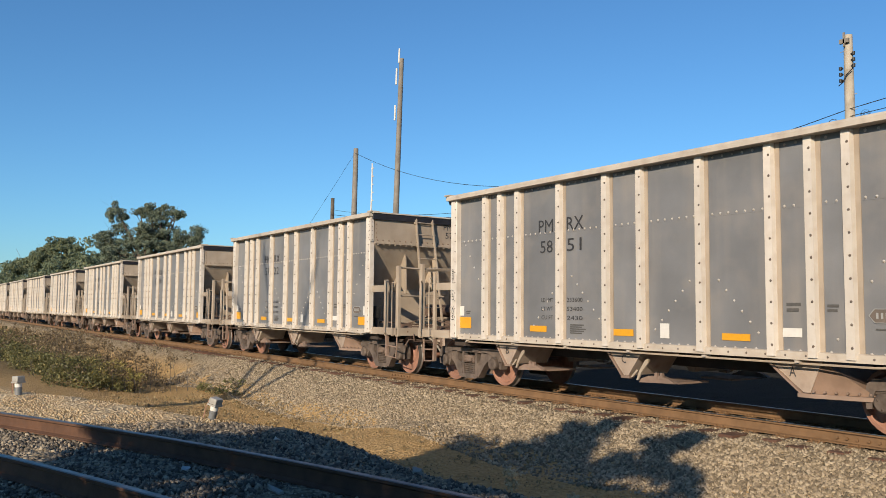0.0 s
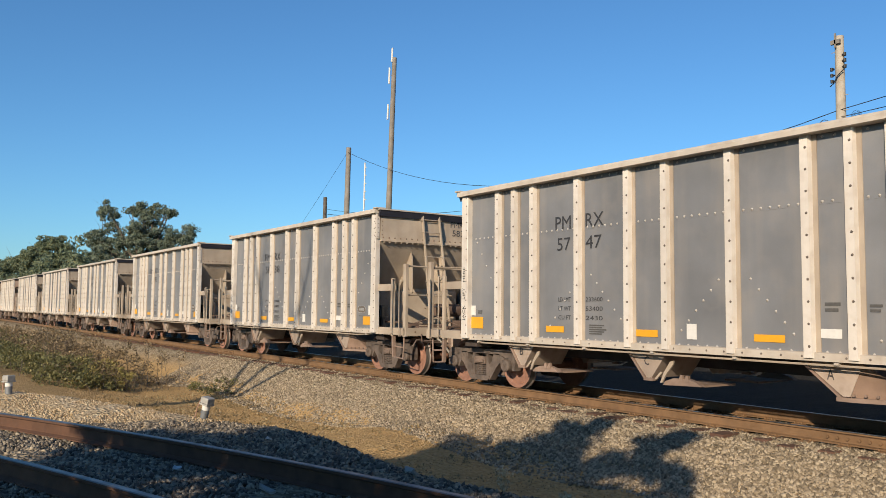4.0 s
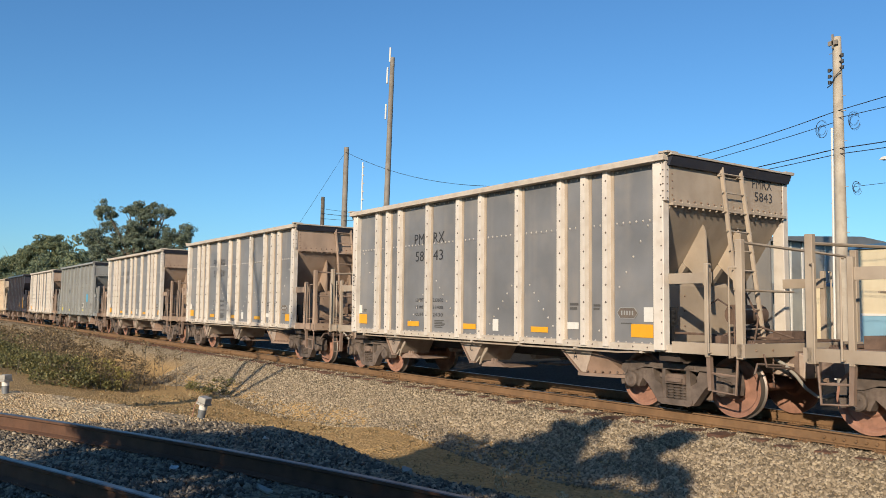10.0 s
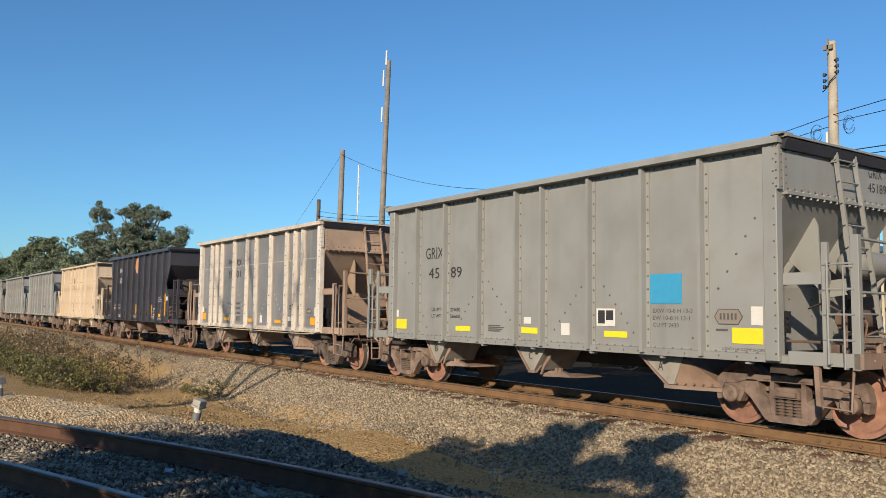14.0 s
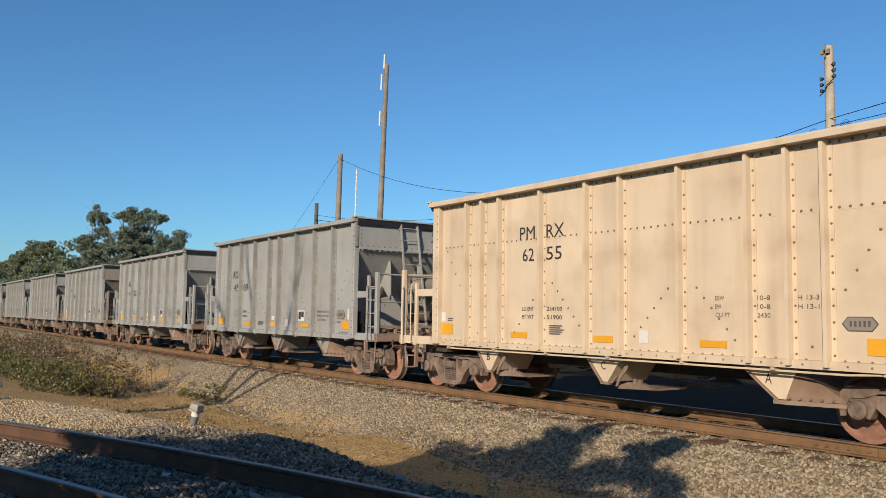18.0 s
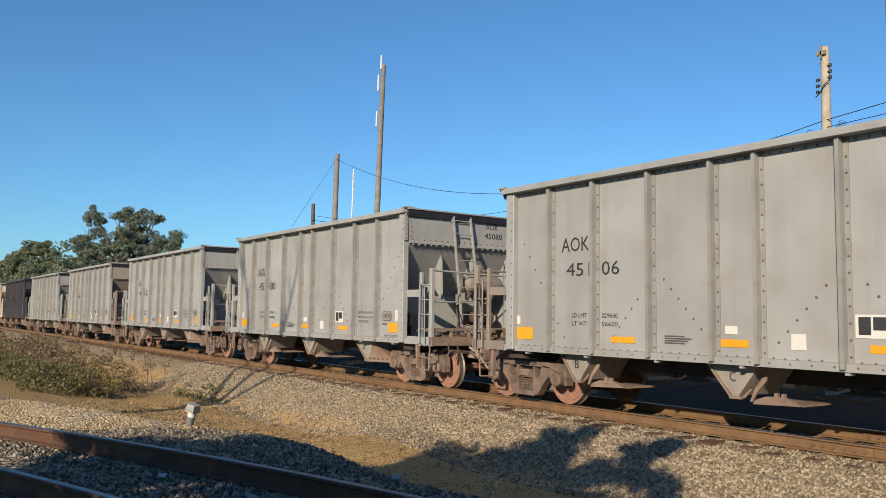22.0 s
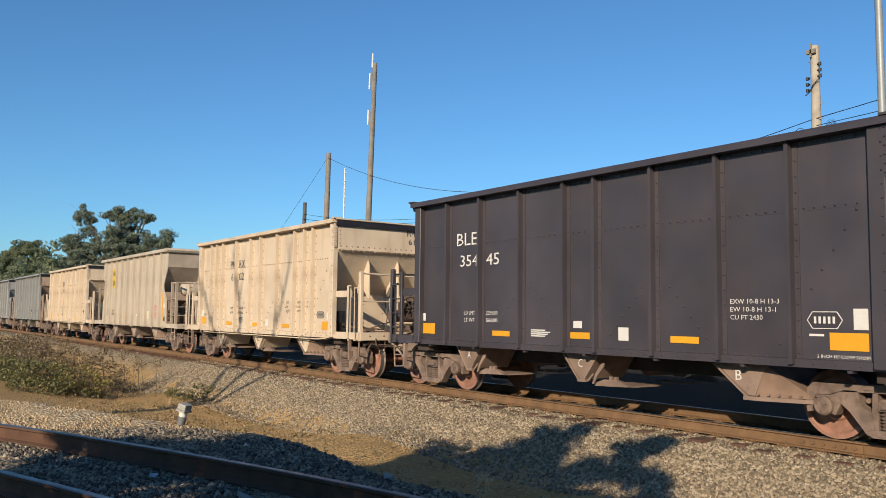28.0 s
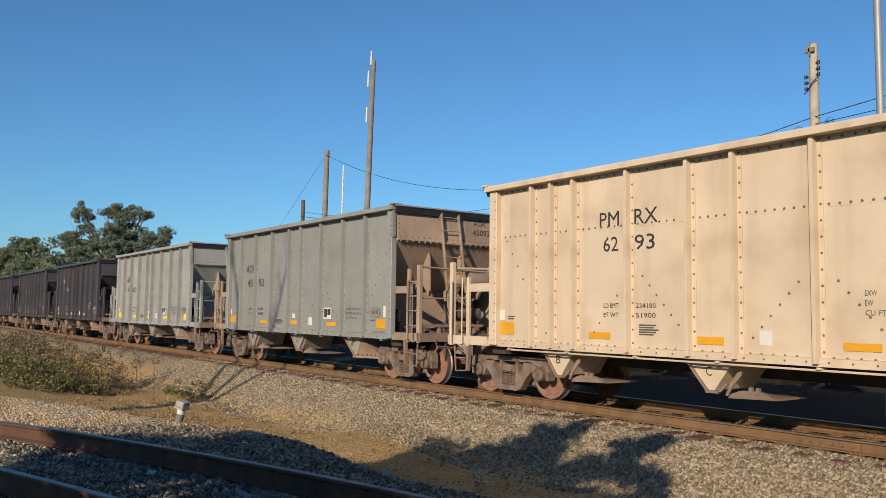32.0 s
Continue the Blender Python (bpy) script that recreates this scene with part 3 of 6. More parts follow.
            z += 0.29 if width > 0.15 else 0.21
    return make


def make_post(bm):
    box(bm, -0.13, 0.08, RIB_Y - 0.005, PANEL_Y + 0.02, Z_LO - 0.04, Z_HI)
    bevelled(bm, 0.01)
    z = Z_LO + 0.06
    while z < Z_HI:
        stud(bm, 0.04, RIB_Y - 0.005, z, 0.016)
        z += 0.17 if z > 2.9 or z < 1.8 else 0.22


def make_corner(bm):
    box(bm, 0.06, 0.13, RIB_Y - 0.008, RIB_Y + 0.08, 3.30, Z_HI)
    for k in range(6):
        stud(bm, 0.09, RIB_Y - 0.012, 3.34 + 0.11 * k, 0.015)
        stud(bm, 0.13, RIB_Y + 0.04, 3.34 + 0.11 * k, 0.015, way=(1, 0, 0))


def make_top_rail(bm):
    prism(bm, [(-1.69, 3.925), (-1.69, 3.995), (-1.665, 4.03), (-1.50, 4.04), (-1.46, 4.02), (-1.46, 3.925)], -HALF, HALF, "x")


def make_end_rail(bm):
    prism(bm, [(HALF - 0.06, 3.985), (HALF - 0.06, 4.025), (HALF + 0.06, 4.04), (HALF + 0.11, 4.03), (HALF + 0.11, 4.0)], -1.62, 1.62)
    for y in (-1.56, 1.56):
        box(bm, HALF - 0.10, HALF + 0.08, y - 0.13, y + 0.13, 4.03, 4.06)


# added strip whose blue-black colour deepens the shade under the end rail's overhang
def make_end_band(bm):
    prism(bm, [(HALF - 0.05, 3.85), (HALF - 0.05, 3.985), (HALF + 0.09, 3.985), (HALF + 0.03, 3.85)], -1.58, 1.58)


def make_sill(bm):
    prism(bm, [(-1.555, 0.965), (-1.555, 1.07), (-1.50, 1.08), (-1.40, 1.08), (-1.40, 0.965)], -HALF - 0.02, HALF + 0.02, "x")
    for k in range(34):
        stud(bm, -4.96 + 0.3 * k, -1.555, 1.02, 0.018, 0.016)
    for k in range(7):
        box(bm, -4.5 + 1.5 * k - 0.03, -4.5 + 1.5 * k + 0.03, -1.55, -1.42, 0.925, 0.955)


def make_sill_pipe(bm):
    pipe(bm, [(-4.6, -1.50, 0.915), (4.0, -1.50, 0.915), (4.4, -1.50, 0.94), (4.6, -1.40, 0.95)], 0.016)


def make_end_sheet(bm):
    box(bm, HALF - 0.06, HALF - 0.03, -1.50, 1.50, 3.27, 3.90)
    box(bm, HALF - 0.06, HALF + 0.03, -1.50, 1.50, 3.235, 3.28)
    for k in range(18):
        y = -1.42 + 0.167 * k
        rod(bm, (HALF, y, 3.30), (HALF + 0.01, y, 3.20), 0.019, 6)
        stud(bm, HALF - 0.03, y, 3.33, 0.024, 0.022, (1, 0, 0))
    for s in (-1.45, 1.45):
        for k in range(5):
            stud(bm, HALF - 0.03, s, 3.40 + 0.11 * k, 0.02, 0.02, (1, 0, 0))


def make_slope_sheet(bm):
    prism(bm, [(HALF - 0.03, 3.25), (HALF - 0.09, 3.25), (3.52, 1.03), (3.58, 1.03)], -1.47, 1.47)


def make_bulkhead(bm):
    prism(bm, [(4.36, 1.08), (4.36, 2.02), (4.30, 2.10), (4.05, 2.10), (4.05, 1.08)], -1.30, 1.30)
    for y in (-0.9, -0.3, 0.3, 0.9):
        for z in (1.35, 1.6, 1.85):
            stud(bm, 4.36, y, z, 0.02, 0.02, (1, 0, 0))


def make_gusset(bm):
    prism(bm, [(4.90, 3.03), (4.86, 3.03), (4.50, 2.46), (4.52, 2.40), (4.97, 1.97), (5.00, 2.0), (4.96, 2.9)], -0.014, 0.014)
    prism(bm, [(4.52, 2.40), (4.28, 2.08), (4.36, 2.04), (4.60, 2.33)], -0.05, 0.05)


def make_brace(d):
    return lambda bm: box(bm, HALF - 0.05, 5.80 + d, -1.53, -1.47, 2.01, 2.17)


SHORT = (-0.44, -0.27)      # the thin-ribbed cars' inner posts and outer platform sit this much further in


def make_deck(d):
    return lambda bm: box(bm, HALF + 0.02, 6.28 + d, -1.44, 1.44, 1.03, 1.06)


def make_end_sill(d):
    def make(bm):
        box(bm, 6.28 + d, 6.40 + d, -1.56, 1.56, 0.95, 1.14)
        for y in (-1.3, -0.9, 0.9, 1.3):
            stud(bm, 6.40 + d, y, 1.05, 0.025, 0.02, (1, 0, 0))
        if d:           # raised edge beam with open slots
            box(bm, 6.24 + d, 6.34 + d, -1.50, 1.50, 1.27, 1.33)
            for k in range(7):
                box(bm, 6.27 + d, 6.33 + d, -1.50 + 0.49 * k, -1.44 + 0.49 * k, 1.14, 1.27)
    return make


def make_deck_side(d):
    return lambda bm: box(bm, HALF + 0.03, 6.28 + d, -1.565, -1.44, 0.965, 1.135)


def make_draft_sill(d):
    """The tapering box round the coupler's shank."""
    def make(bm):
        prism(bm, [(5.45 + d, 1.02), (5.80 + d, 0.68), (6.52 + d * 0.4, 0.62), (6.56 + d * 0.4, 0.95), (6.40 + d, 1.02)], -0.33, 0.33)
        bevelled(bm, 0.015)
        for x, z in ((5.95, 0.78), (6.10, 0.86), (6.25, 0.74), (6.38, 0.88)):
            stud(bm, x + d, -0.33, z, 0.022, 0.02)
        box(bm, 6.15 + d, 6.38 + d, -0.36, -0.33, 0.78, 0.84)
    return make


def make_centre_sill(bm):
    box(bm, -6.35, 6.35, -0.26, -0.17, 0.66, 1.02)
    box(bm, -6.35, 6.35, 0.17, 0.26, 0.66, 1.02)
    box(bm, -6.35, 6.35, -0.30, 0.30, 0.98, 1.03)
    for s in (-1, 1):
        box(bm, s * TRUCK_AT - 0.2, s * TRUCK_AT + 0.2, -1.40, 1.40, 0.82, 0.97)


def make_short_post(d):
    def make(bm):
        box(bm, 5.72 + d, 5.80 + d, -1.56, -1.49, 0.93, 2.30 + (0.25 if d else 0))
        bevelled(bm, 0.008)
    return make


def make_tall_post(d):
    def make(bm):
        box(bm, 6.25 + d, 6.36 + d, -1.56, -1.47, 0.93, 2.62)
        bevelled(bm, 0.008)
    return make


def make_grab(d):
    return lambda bm: pipe(bm, [(5.84 + d, -1.56, 1.0), (5.84 + d, -1.63, 1.0), (5.84 + d, -1.63, 2.28), (5.84 + d, -1.56, 2.28)], 0.016)


def make_grab_outer(d):
    return lambda bm: pipe(bm, [(6.20 + d, -1.56, 0.95), (6.20 + d, -1.63, 0.95), (6.20 + d, -1.63, 2.22), (6.28 + d, -1.56, 2.22)], 0.016)


def make_handrail(d):
    return lambda bm: (pipe(bm, [(6.30 + d, -1.5, 2.58), (6.30 + d, 1.45, 2.50)], 0.024), pipe(bm, [(6.30 + d, -1.5, 1.9), (6.30 + d, -0.2, 1.9)], 0.018))


def make_ladder(bm):
    for y0, y1 in ((-0.32, -0.20), (0.18, 0.38)):
        v = [bm.verts.new((x, y + d, z)) for x, y, z in ((5.10, y0, 4.0), (5.165, y0, 4.0), (5.44, y1, 1.08), (5.375, y1, 1.08)) for d in (-0.016, 0.016)]
        for f in ((0, 2, 4, 6), (7, 5, 3, 1), (0, 1, 3, 2), (2, 3, 5, 4), (4, 5, 7, 6), (6, 7, 1, 0)):
            bm.faces.new([v[i] for i in f])
        box(bm, HALF - 0.02, 5.17, y0 - 0.03, y0 + 0.03, 3.80, 3.90)
    for k in range(9):
        z = 1.32 + 0.315 * k
        u = (4.0 - z) / 2.92
        x = 5.14 + 0.27 * u
        rod(bm, (x, -0.38 + 0.12 * u, z), (x, 0.24 + 0.20 * u, z), 0.014, 6)


def make_step(d):
    def make(bm):
        pipe(bm, [(5.76 + d, -1.5, 0.95), (5.78 + d, -1.5, 0.45), (6.2 + d, -1.5, 0.42), (6.24 + d, -1.5, 0.95)], 0.02)
        pipe(bm, [(5.77 + d, -1.5, 0.70), (6.22 + d, -1.5, 0.68)], 0.018)
        prism(bm, [(5.73 + d, 0.97), (5.80 + d, 0.97), (5.82 + d, 0.45), (5.76 + d, 0.45)], -1.54, -1.47)
    return make


def make_ridge(bm):
    prism(bm, [(-0.95, 1.06), (0, 2.38), (0.95, 1.06)], -1.46, 1.46)


HOP = {-1: (-3.80, -3.03, -3.40), 0: (-0.70, 0.12, -0.26), 1: (2.38, 3.22, 2.99)}


def make_chute(which):
    a, b, low = HOP[which]

    def make(bm):
        for y, inn in ((-1.31, -0.35),):
            P = [bm.verts.new(v) for v in ((a, y, 0.965), (b, y, 0.965), (low + 0.05, y, 0.52), (low - 0.05, y, 0.52),
                                           (a, inn, 0.965), (b, inn, 0.965), (low + 0.05, inn, 0.52), (low - 0.05, inn, 0.52))]
            for f in ((0, 1, 2, 3), (5, 4, 7, 6), (0, 4, 5, 1), (1, 5, 6, 2), (3, 2, 6, 7), (0, 3, 7, 4)):
                bm.faces.new([P[i] for i in f])
    return make


def make_chute_slope(bm):
    a, b, low = HOP[1]
    for s in (-1,):
        y = s * 1.30
        P = [bm.verts.new(v) for v in ((b - 0.02, y, 0.95), (low + 0.05, y, 0.50), (low + 0.80, s * 1.06, 0.52), (b + 0.1, s * 0.4, 0.95), (low + 0.05, s * 0.4, 0.50), (low + 0.80, s * 0.4, 0.52))]
        for f in ((0, 1, 2), (0, 2, 5, 3), (1, 4, 5, 2), (3, 5, 4), (0, 3, 4, 1)):
            bm.faces.new([P[i] for i in f])


def make_chute_flange(which):
    a, b, low = HOP[which]

    def make(bm):
        if which == 1:
            prism(bm, [(low - 0.12, -1.34), (low + 0.10, -1.34), (low + 0.83, -1.07), (low + 0.83, -1.02), (low - 0.12, -1.20)], 0.455, 0.51, "z")
            for k in range(6):
                x = low + 0.12 + 0.125 * k
                rod(bm, (x, -1.33 + 0.053 * k, 0.545), (x, -1.36 + 0.053 * k, 0.545), 0.018, 6)
        else:
            box(bm, low - 0.09, low + 0.10, -1.34, -1.22, 0.475, 0.52)
        prism(bm, [(a - 0.03, 0.955), (a + 0.02, 0.955), (low - 0.04, 0.50), (low - 0.08, 0.50)], -1.345, -1.30)
        box(bm, a - 0.03, b + 0.03, -1.345, -1.30, 0.935, 0.965)
    return make


def make_door(which):
    a, b, low = HOP[which]

    def make(bm):
        x0, x1 = low + 0.24, low + 0.98
        prism(bm, [(x0, 0.47), (x0, 0.42), (x1, 0.45), (x1 - 0.12, 0.51), (x1 - 0.26, 0.545), (x0 + 0.2, 0.54)], -1.26, -1.16)
        for xx in (x1 - 0.38, x1 - 0.27):
            prism(bm, [(xx - 0.04, 0.50), (xx + 0.04, 0.50), (xx + 0.025, 0.60), (xx - 0.02, 0.60)], -1.27, -1.22)
        box(bm, x0, x1 - 0.1, -1.14, -0.3, 0.425, 0.455)
    return make


def make_lever(which):
    a, b, low = HOP[which]

    def make(bm):
        prism(bm, [(low + 0.24, 0.46), (low + 0.28, 0.46), (low + 0.36, 0.60), (low + 0.50, 0.76), (low + 0.51, 0.82), (low + 0.44, 0.80), (low + 0.31, 0.62)], -1.33, -1.30)
        prism(bm, [(low + 0.10, 0.50), (low + 0.15, 0.50), (low + 0.27, 0.62), (low + 0.23, 0.63)], -1.31, -1.28)
    return make


def make_side_frame(bm):
    """A cast side frame in its truck's space, on the -y side."""
    y0, y1 = -1.09, -0.93
    prism(bm, [(-1.15, 0.50), (-1.12, 0.68), (-1.04, 0.755), (-0.50, 0.765), (0.50, 0.765), (1.04, 0.755), (1.12, 0.68), (1.15, 0.50), (1.05, 0.50), (1.01, 0.60), (0.78, 0.615), (0.68, 0.655), (0.30, 0.67), (-0.30, 0.67), (-0.68, 0.655), (-0.78, 0.615), (-1.01, 0.60), (-1.05, 0.50)], y0, y1)
    for s in (-1, 1):
        prism(bm, [(s * 1.15, 0.51), (s * 1.13, 0.36), (s * 1.06, 0.37), (s * 1.05, 0.51)], y0, y1)
        prism(bm, [(s * 0.80, 0.62), (s * 0.62, 0.68), (s * 0.46, 0.68), (s * 0.43, 0.60), (s * 0.41, 0.50), (s * 0.28, 0.42), (s * 0.25, 0.22), (s * 0.26, 0.135), (s * 0.34, 0.135), (s * 0.56, 0.41), (s * 0.67, 0.50), (s * 0.745, 0.35), (s * 0.79, 0.36)], y0, y1)
        prism(bm, [(s * 0.265, 0.68), (s * 0.205, 0.68), (s * 0.20, 0.17), (s * 0.27, 0.17), (s * 0.285, 0.42)], y0 + 0.012, y1)
        rod(bm, (s * 0.36, y0 + 0.09, 0.56), (s * 0.36, y1, 0.56), 0.035, 8)
    prism(bm, [(-0.34, 0.21), (0.34, 0.21), (0.33, 0.15), (0.27, 0.115), (-0.27, 0.115), (-0.33, 0.15)], y0 - 0.015, y1 + 0.04)
    box(bm, -0.36, 0.36, y0 - 0.014, y0, 0.70, 0.745)
    bmesh.ops.bevel(bm, geom=[e for e in bm.edges if e.is_manifold and e.calc_face_angle(0) > 1.2 and all(abs(v.co.y - y0) < 0.025 for v in e.verts)], offset=0.014, segments=1, affect="EDGES")


def make_bolster(bm):
    prism(bm, [(-0.19, 0.45), (-0.19, 0.56), (-0.15, 0.60), (0.15, 0.60), (0.19, 0.56), (0.19, 0.45)], -1.10, 1.10)
    for y in (-1.115, 1.115):
        box(bm, -0.15, 0.15, y - 0.02, y + 0.02, 0.48, 0.54)
    box(bm, -0.20, 0.20, -0.8, 0.8, 0.60, 0.70)
    for s in (-1, 1):
        rod(bm, (s * 0.42, -0.72, 0.36), (s * 0.42, 0.72, 0.36), 0.05, 6)
        for y in (-0.78, 0.78):
            box(bm, s * 0.44 - 0.05, s * 0.44 + 0.05, y - 0.05, y + 0.05, 0.22, 0.55)


def make_spring(bm):
    prof = [(0.17, 0.03)]
    for k in range(6):
        z = 0.195 + 0.042 * k
        prof += [(z - 0.018, 0.052), (z - 0.008, 0.074), (z + 0.008, 0.074), (z + 0.018, 0.052)]
    lathe(bm, prof + [(0.44, 0.03)], 10, "z", (0, -1.02, 0))


def make_bearing(bm):
    lathe(bm, [(-1.17, 0.04), (-1.165, 0.10), (-1.14, 0.125), (-1.06, 0.13), (-0.95, 0.13), (-0.94, 0.06)], 18, "y")
    box(bm, -0.13, 0.13, -1.07, -0.95, 0.10, 0.165)
    for k in range(3):
        a = 2.0944 * k + 0.5
        stud(bm, 0.07 * math.cos(a), -1.167, 0.07 * math.sin(a), 0.02, 0.02)


def make_wheelset(bm):
    for s in (-1, 1):
        prof = [(0.80, 0.09), (0.80, 0.19), (0.765, 0.22), (0.755, 0.36), (0.80, 0.385), (0.815, 0.40), (0.815, 0.452), (0.72, 0.457), (0.70, 0.482), (0.685, 0.482),
                (0.68, 0.40), (0.70, 0.36), (0.71, 0.20), (0.66, 0.16), (0.66, 0.09)]
        lathe(bm, [(s * h, r) for h, r in prof], 32, "y")
    lathe(bm, [(-0.98, 0.07), (-0.98, 0.085), (-0.82, 0.085), (-0.6, 0.09), (0.6, 0.09), (0.82, 0.085), (0.98, 0.085), (0.98, 0.07)], 14, "y")
    for f in bm.faces:
        c = f.calc_center_median()
        if 0.44 < math.hypot(c.x, c.z) < 0.48 and abs(c.y) > 0.7:
            f.material_index = 1


def make_coupler(bm):
    box(bm, 6.30, 6.62, -0.09, 0.09, 0.72, 0.88)
    prism(bm, [(6.58, -0.12), (6.58, 0.14), (6.80, 0.20), (6.93, 0.12), (6.80, 0.05), (6.78, -0.06), (6.86, -0.18), (6.74, -0.22)], 0.66, 0.95, "z")
    pipe(bm, [(6.38, 0.05, 0.70), (6.38, -0.6, 0.82), (6.38, -1.25, 0.86), (6.42, -1.38, 0.72)], 0.016)
    box(bm, 6.30, 6.45, -0.35, 0.35, 0.62, 1.02)


def make_hose(bm):
    pipe(bm, [(6.22, -0.62, 0.92), (6.36, -0.58, 0.84), (6.50, -0.50, 0.68), (6.60, -0.42, 0.50), (6.70, -0.30, 0.39), (6.79, -0.16, 0.37), (6.84, -0.06, 0.44)], 0.026, 8)
    rod(bm, (6.76, -0.20, 0.37), (6.83, -0.10, 0.41), 0.042, 8)


def make_brake_rig(bm):
    """Brake cylinder, pipes and rods on the end deck."""
    rod(bm, (4.95, 0.2, 1.55), (4.95, 0.95, 1.55), 0.17, 12)
    pipe(bm, [(4.6, -1.1, 1.25), (5.3, -1.1, 1.25), (5.3, -0.4, 1.2), (6.2, -0.4, 1.2)], 0.02)
    box(bm, 4.42, 4.56, -1.28, -1.06, 1.38, 1.64)
    for k in range(3):
        rod(bm, (4.55, -1.17, 1.44 + 0.075 * k), (4.60, -1.17, 1.44 + 0.075 * k), 0.03, 8)
    box(bm, 5.30, 5.55, -0.95, -0.65, 1.06, 1.22)
    box(bm, 5.62, 5.95, 0.3, 0.9, 1.06, 1.30)
    box(bm, 5.2, 5.5, 0.5, 1.2, 1.06, 1.25)
    pipe(bm, [(5.1, 1.2, 1.12), (6.25, 1.2, 1.12)], 0.025)
    pipe(bm, [(5.4, -0.7, 1.22), (5.6, -0.2, 1.4), (6.1, 0.1, 1.2)], 0.018)


def make_grating(bm):
    """A slatted crossover platform with its kick rail and drop rods."""
    for k in range(9):
        box(bm, 5.96 + 0.036 * k, 5.976 + 0.036 * k, -1.15, 1.15, 1.145, 1.175)
    for y in (-1.15, -0.4, 0.4, 1.15):
        box(bm, 5.95, 6.28, y - 0.012, y + 0.012, 1.06, 1.15)
    pipe(bm, [(6.42, -1.15, 1.0), (6.46, -1.15, 0.82), (6.46, -0.55, 0.78), (6.52, -0.3, 0.60)], 0.014)
    pipe(bm, [(6.05, -1.3, 1.06), (6.05, -1.3, 1.62), (5.7, -1.2, 1.78), (5.3, -0.9, 1.7)], 0.014)
    pipe(bm, [(5.85, -0.55, 1.1), (5.9, -0.5, 1.5), (5.55, -0.35, 1.95)], 0.016)
    for k in range(7):
        rod(bm, (6.36, -0.85, 0.94 - 0.06 * k), (6.36 + 0.02 * (k % 2), -0.85 + 0.02 * ((k + 1) % 2), 0.885 - 0.06 * k), 0.012, 5)


def make_valve_plate(bm):
    box(bm, 4.88, 4.94, -1.40, -1.18, 1.36, 1.66)
    for k in range(3):
        rod(bm, (4.94, -1.29, 1.43 + 0.08 * k), (4.965, -1.29, 1.43 + 0.08 * k), 0.028, 8)
    box(bm, 4.80, 4.90, -1.34, -1.24, 1.06, 1.62)


def make_tank(bm):
    lathe(bm, [(-0.56, 0.06), (-0.54, 0.13), (-0.50, 0.18), (-0.43, 0.21), (0.43, 0.21), (0.50, 0.18), (0.54, 0.13), (0.56, 0.06)], 28, "y", (5.05, 0.62, 2.36))
    for y in (0.2, 0.9):
        prism(bm, [(4.6, 2.12), (5.2, 2.18), (5.0, 1.92), (4.6, 1.86)], y - 0.03, y + 0.03)


def make_brake_wheel(bm):
    for k in range(16):
        a, b = 6.28319 * k / 16, 6.28319 * (k + 1) / 16
        rod(bm, (0, 0.28 * math.cos(a), 0.28 * math.sin(a)), (0, 0.28 * math.cos(b), 0.28 * math.sin(b)), 0.018, 6)
    for k in range(6):
        a = 1.0472 * k
        rod(bm, (0, 0, 0), (0.0, 0.27 * math.cos(a), 0.27 * math.sin(a)), 0.014, 5)
    rod(bm, (-0.3, 0, 0), (0.03, 0, 0), 0.035, 8)
    box(bm, -0.36, -0.12, -0.14, 0.14, -0.22, 0.18)


SHIFT = -0.055     # side markings sit this much further back along the car


def sticker(car, x0, x1, z0, z1, mat, y=PANEL_Y - 0.010, name="placard", label=""):
    me = shared("placard/%.2f_%.2f" % (x1 - x0, z1 - z0), lambda bm: box(bm, 0, x1 - x0, 0, 0.004, 0, z1 - z0), mat)
    return part(name, me, car, label, (x0 + (SHIFT if y > -1.53 else 0), y, z0))


def word(car, text, x0, x1, z0, z1, mat, y=PANEL_Y - 0.008, label=""):
    return part("lettering", letters(text, x1 - x0, z1 - z0, mat), car, label, (x0 + (SHIFT if -1.53 < y < -1.49 else 0), y, z0))


def bars(car, x0, x1, z0, z1, rows, mat, y=PANEL_Y - 0.008):
    """Small print that cannot be read."""
    def make(bm):
        h = (z1 - z0) / (rows * 1.7)
        for k in range(rows):
            w = (x1 - x0) * (0.75 + 0.25 * ((k * 7) % 3) / 2)
            box(bm, 0, w, 0, 0.003, k * 1.7 * h, k * 1.7 * h + h)
    return part("small_print", shared("small_print/%.2f_%.2f_%d" % (x1 - x0, z1 - z0, rows), make, mat), car, "", (x0 + (SHIFT if y > -1.53 else 0), y, z0))


def badge(car, x0, x1, z0, z1, mat, plate="stud_dark"):
    """An outlined six-sided plate with small windows."""
    w, h, c = x1 - x0, z1 - z0, 0.07
    at = (x0 + SHIFT, PANEL_Y - 0.008, z0)

    def rim(bm):
        out = [(0, h / 2), (c, h), (w - c, h), (w, h / 2), (w - c, 0), (c, 0)]
        for (ax, az), (bx, bz) in zip(out, out[1:] + out[:1]):
            rod(bm, (ax, 0, az), (bx, 0, bz), 0.007, 4)
        for k in range(5):
            box(bm, c + 0.02 + k * (w - 2 * c) / 5.2, c + (k + 0.82) * (w - 2 * c) / 5.2, -0.006, 0.003, h * 0.30, h * 0.72)

    def back(bm):
        prism(bm, [(0, h / 2), (c, h), (w - c, h), (w, h / 2), (w - c, 0), (c, 0)], -0.002, 0.006)
    p = part("routing_plate", shared("routing_plate/%.2f" % w, back, plate), car, "six-sided routing plate", at)
    part("plate_rim", shared("plate_rim/%.2f" % w, rim, mat), p)
    return p


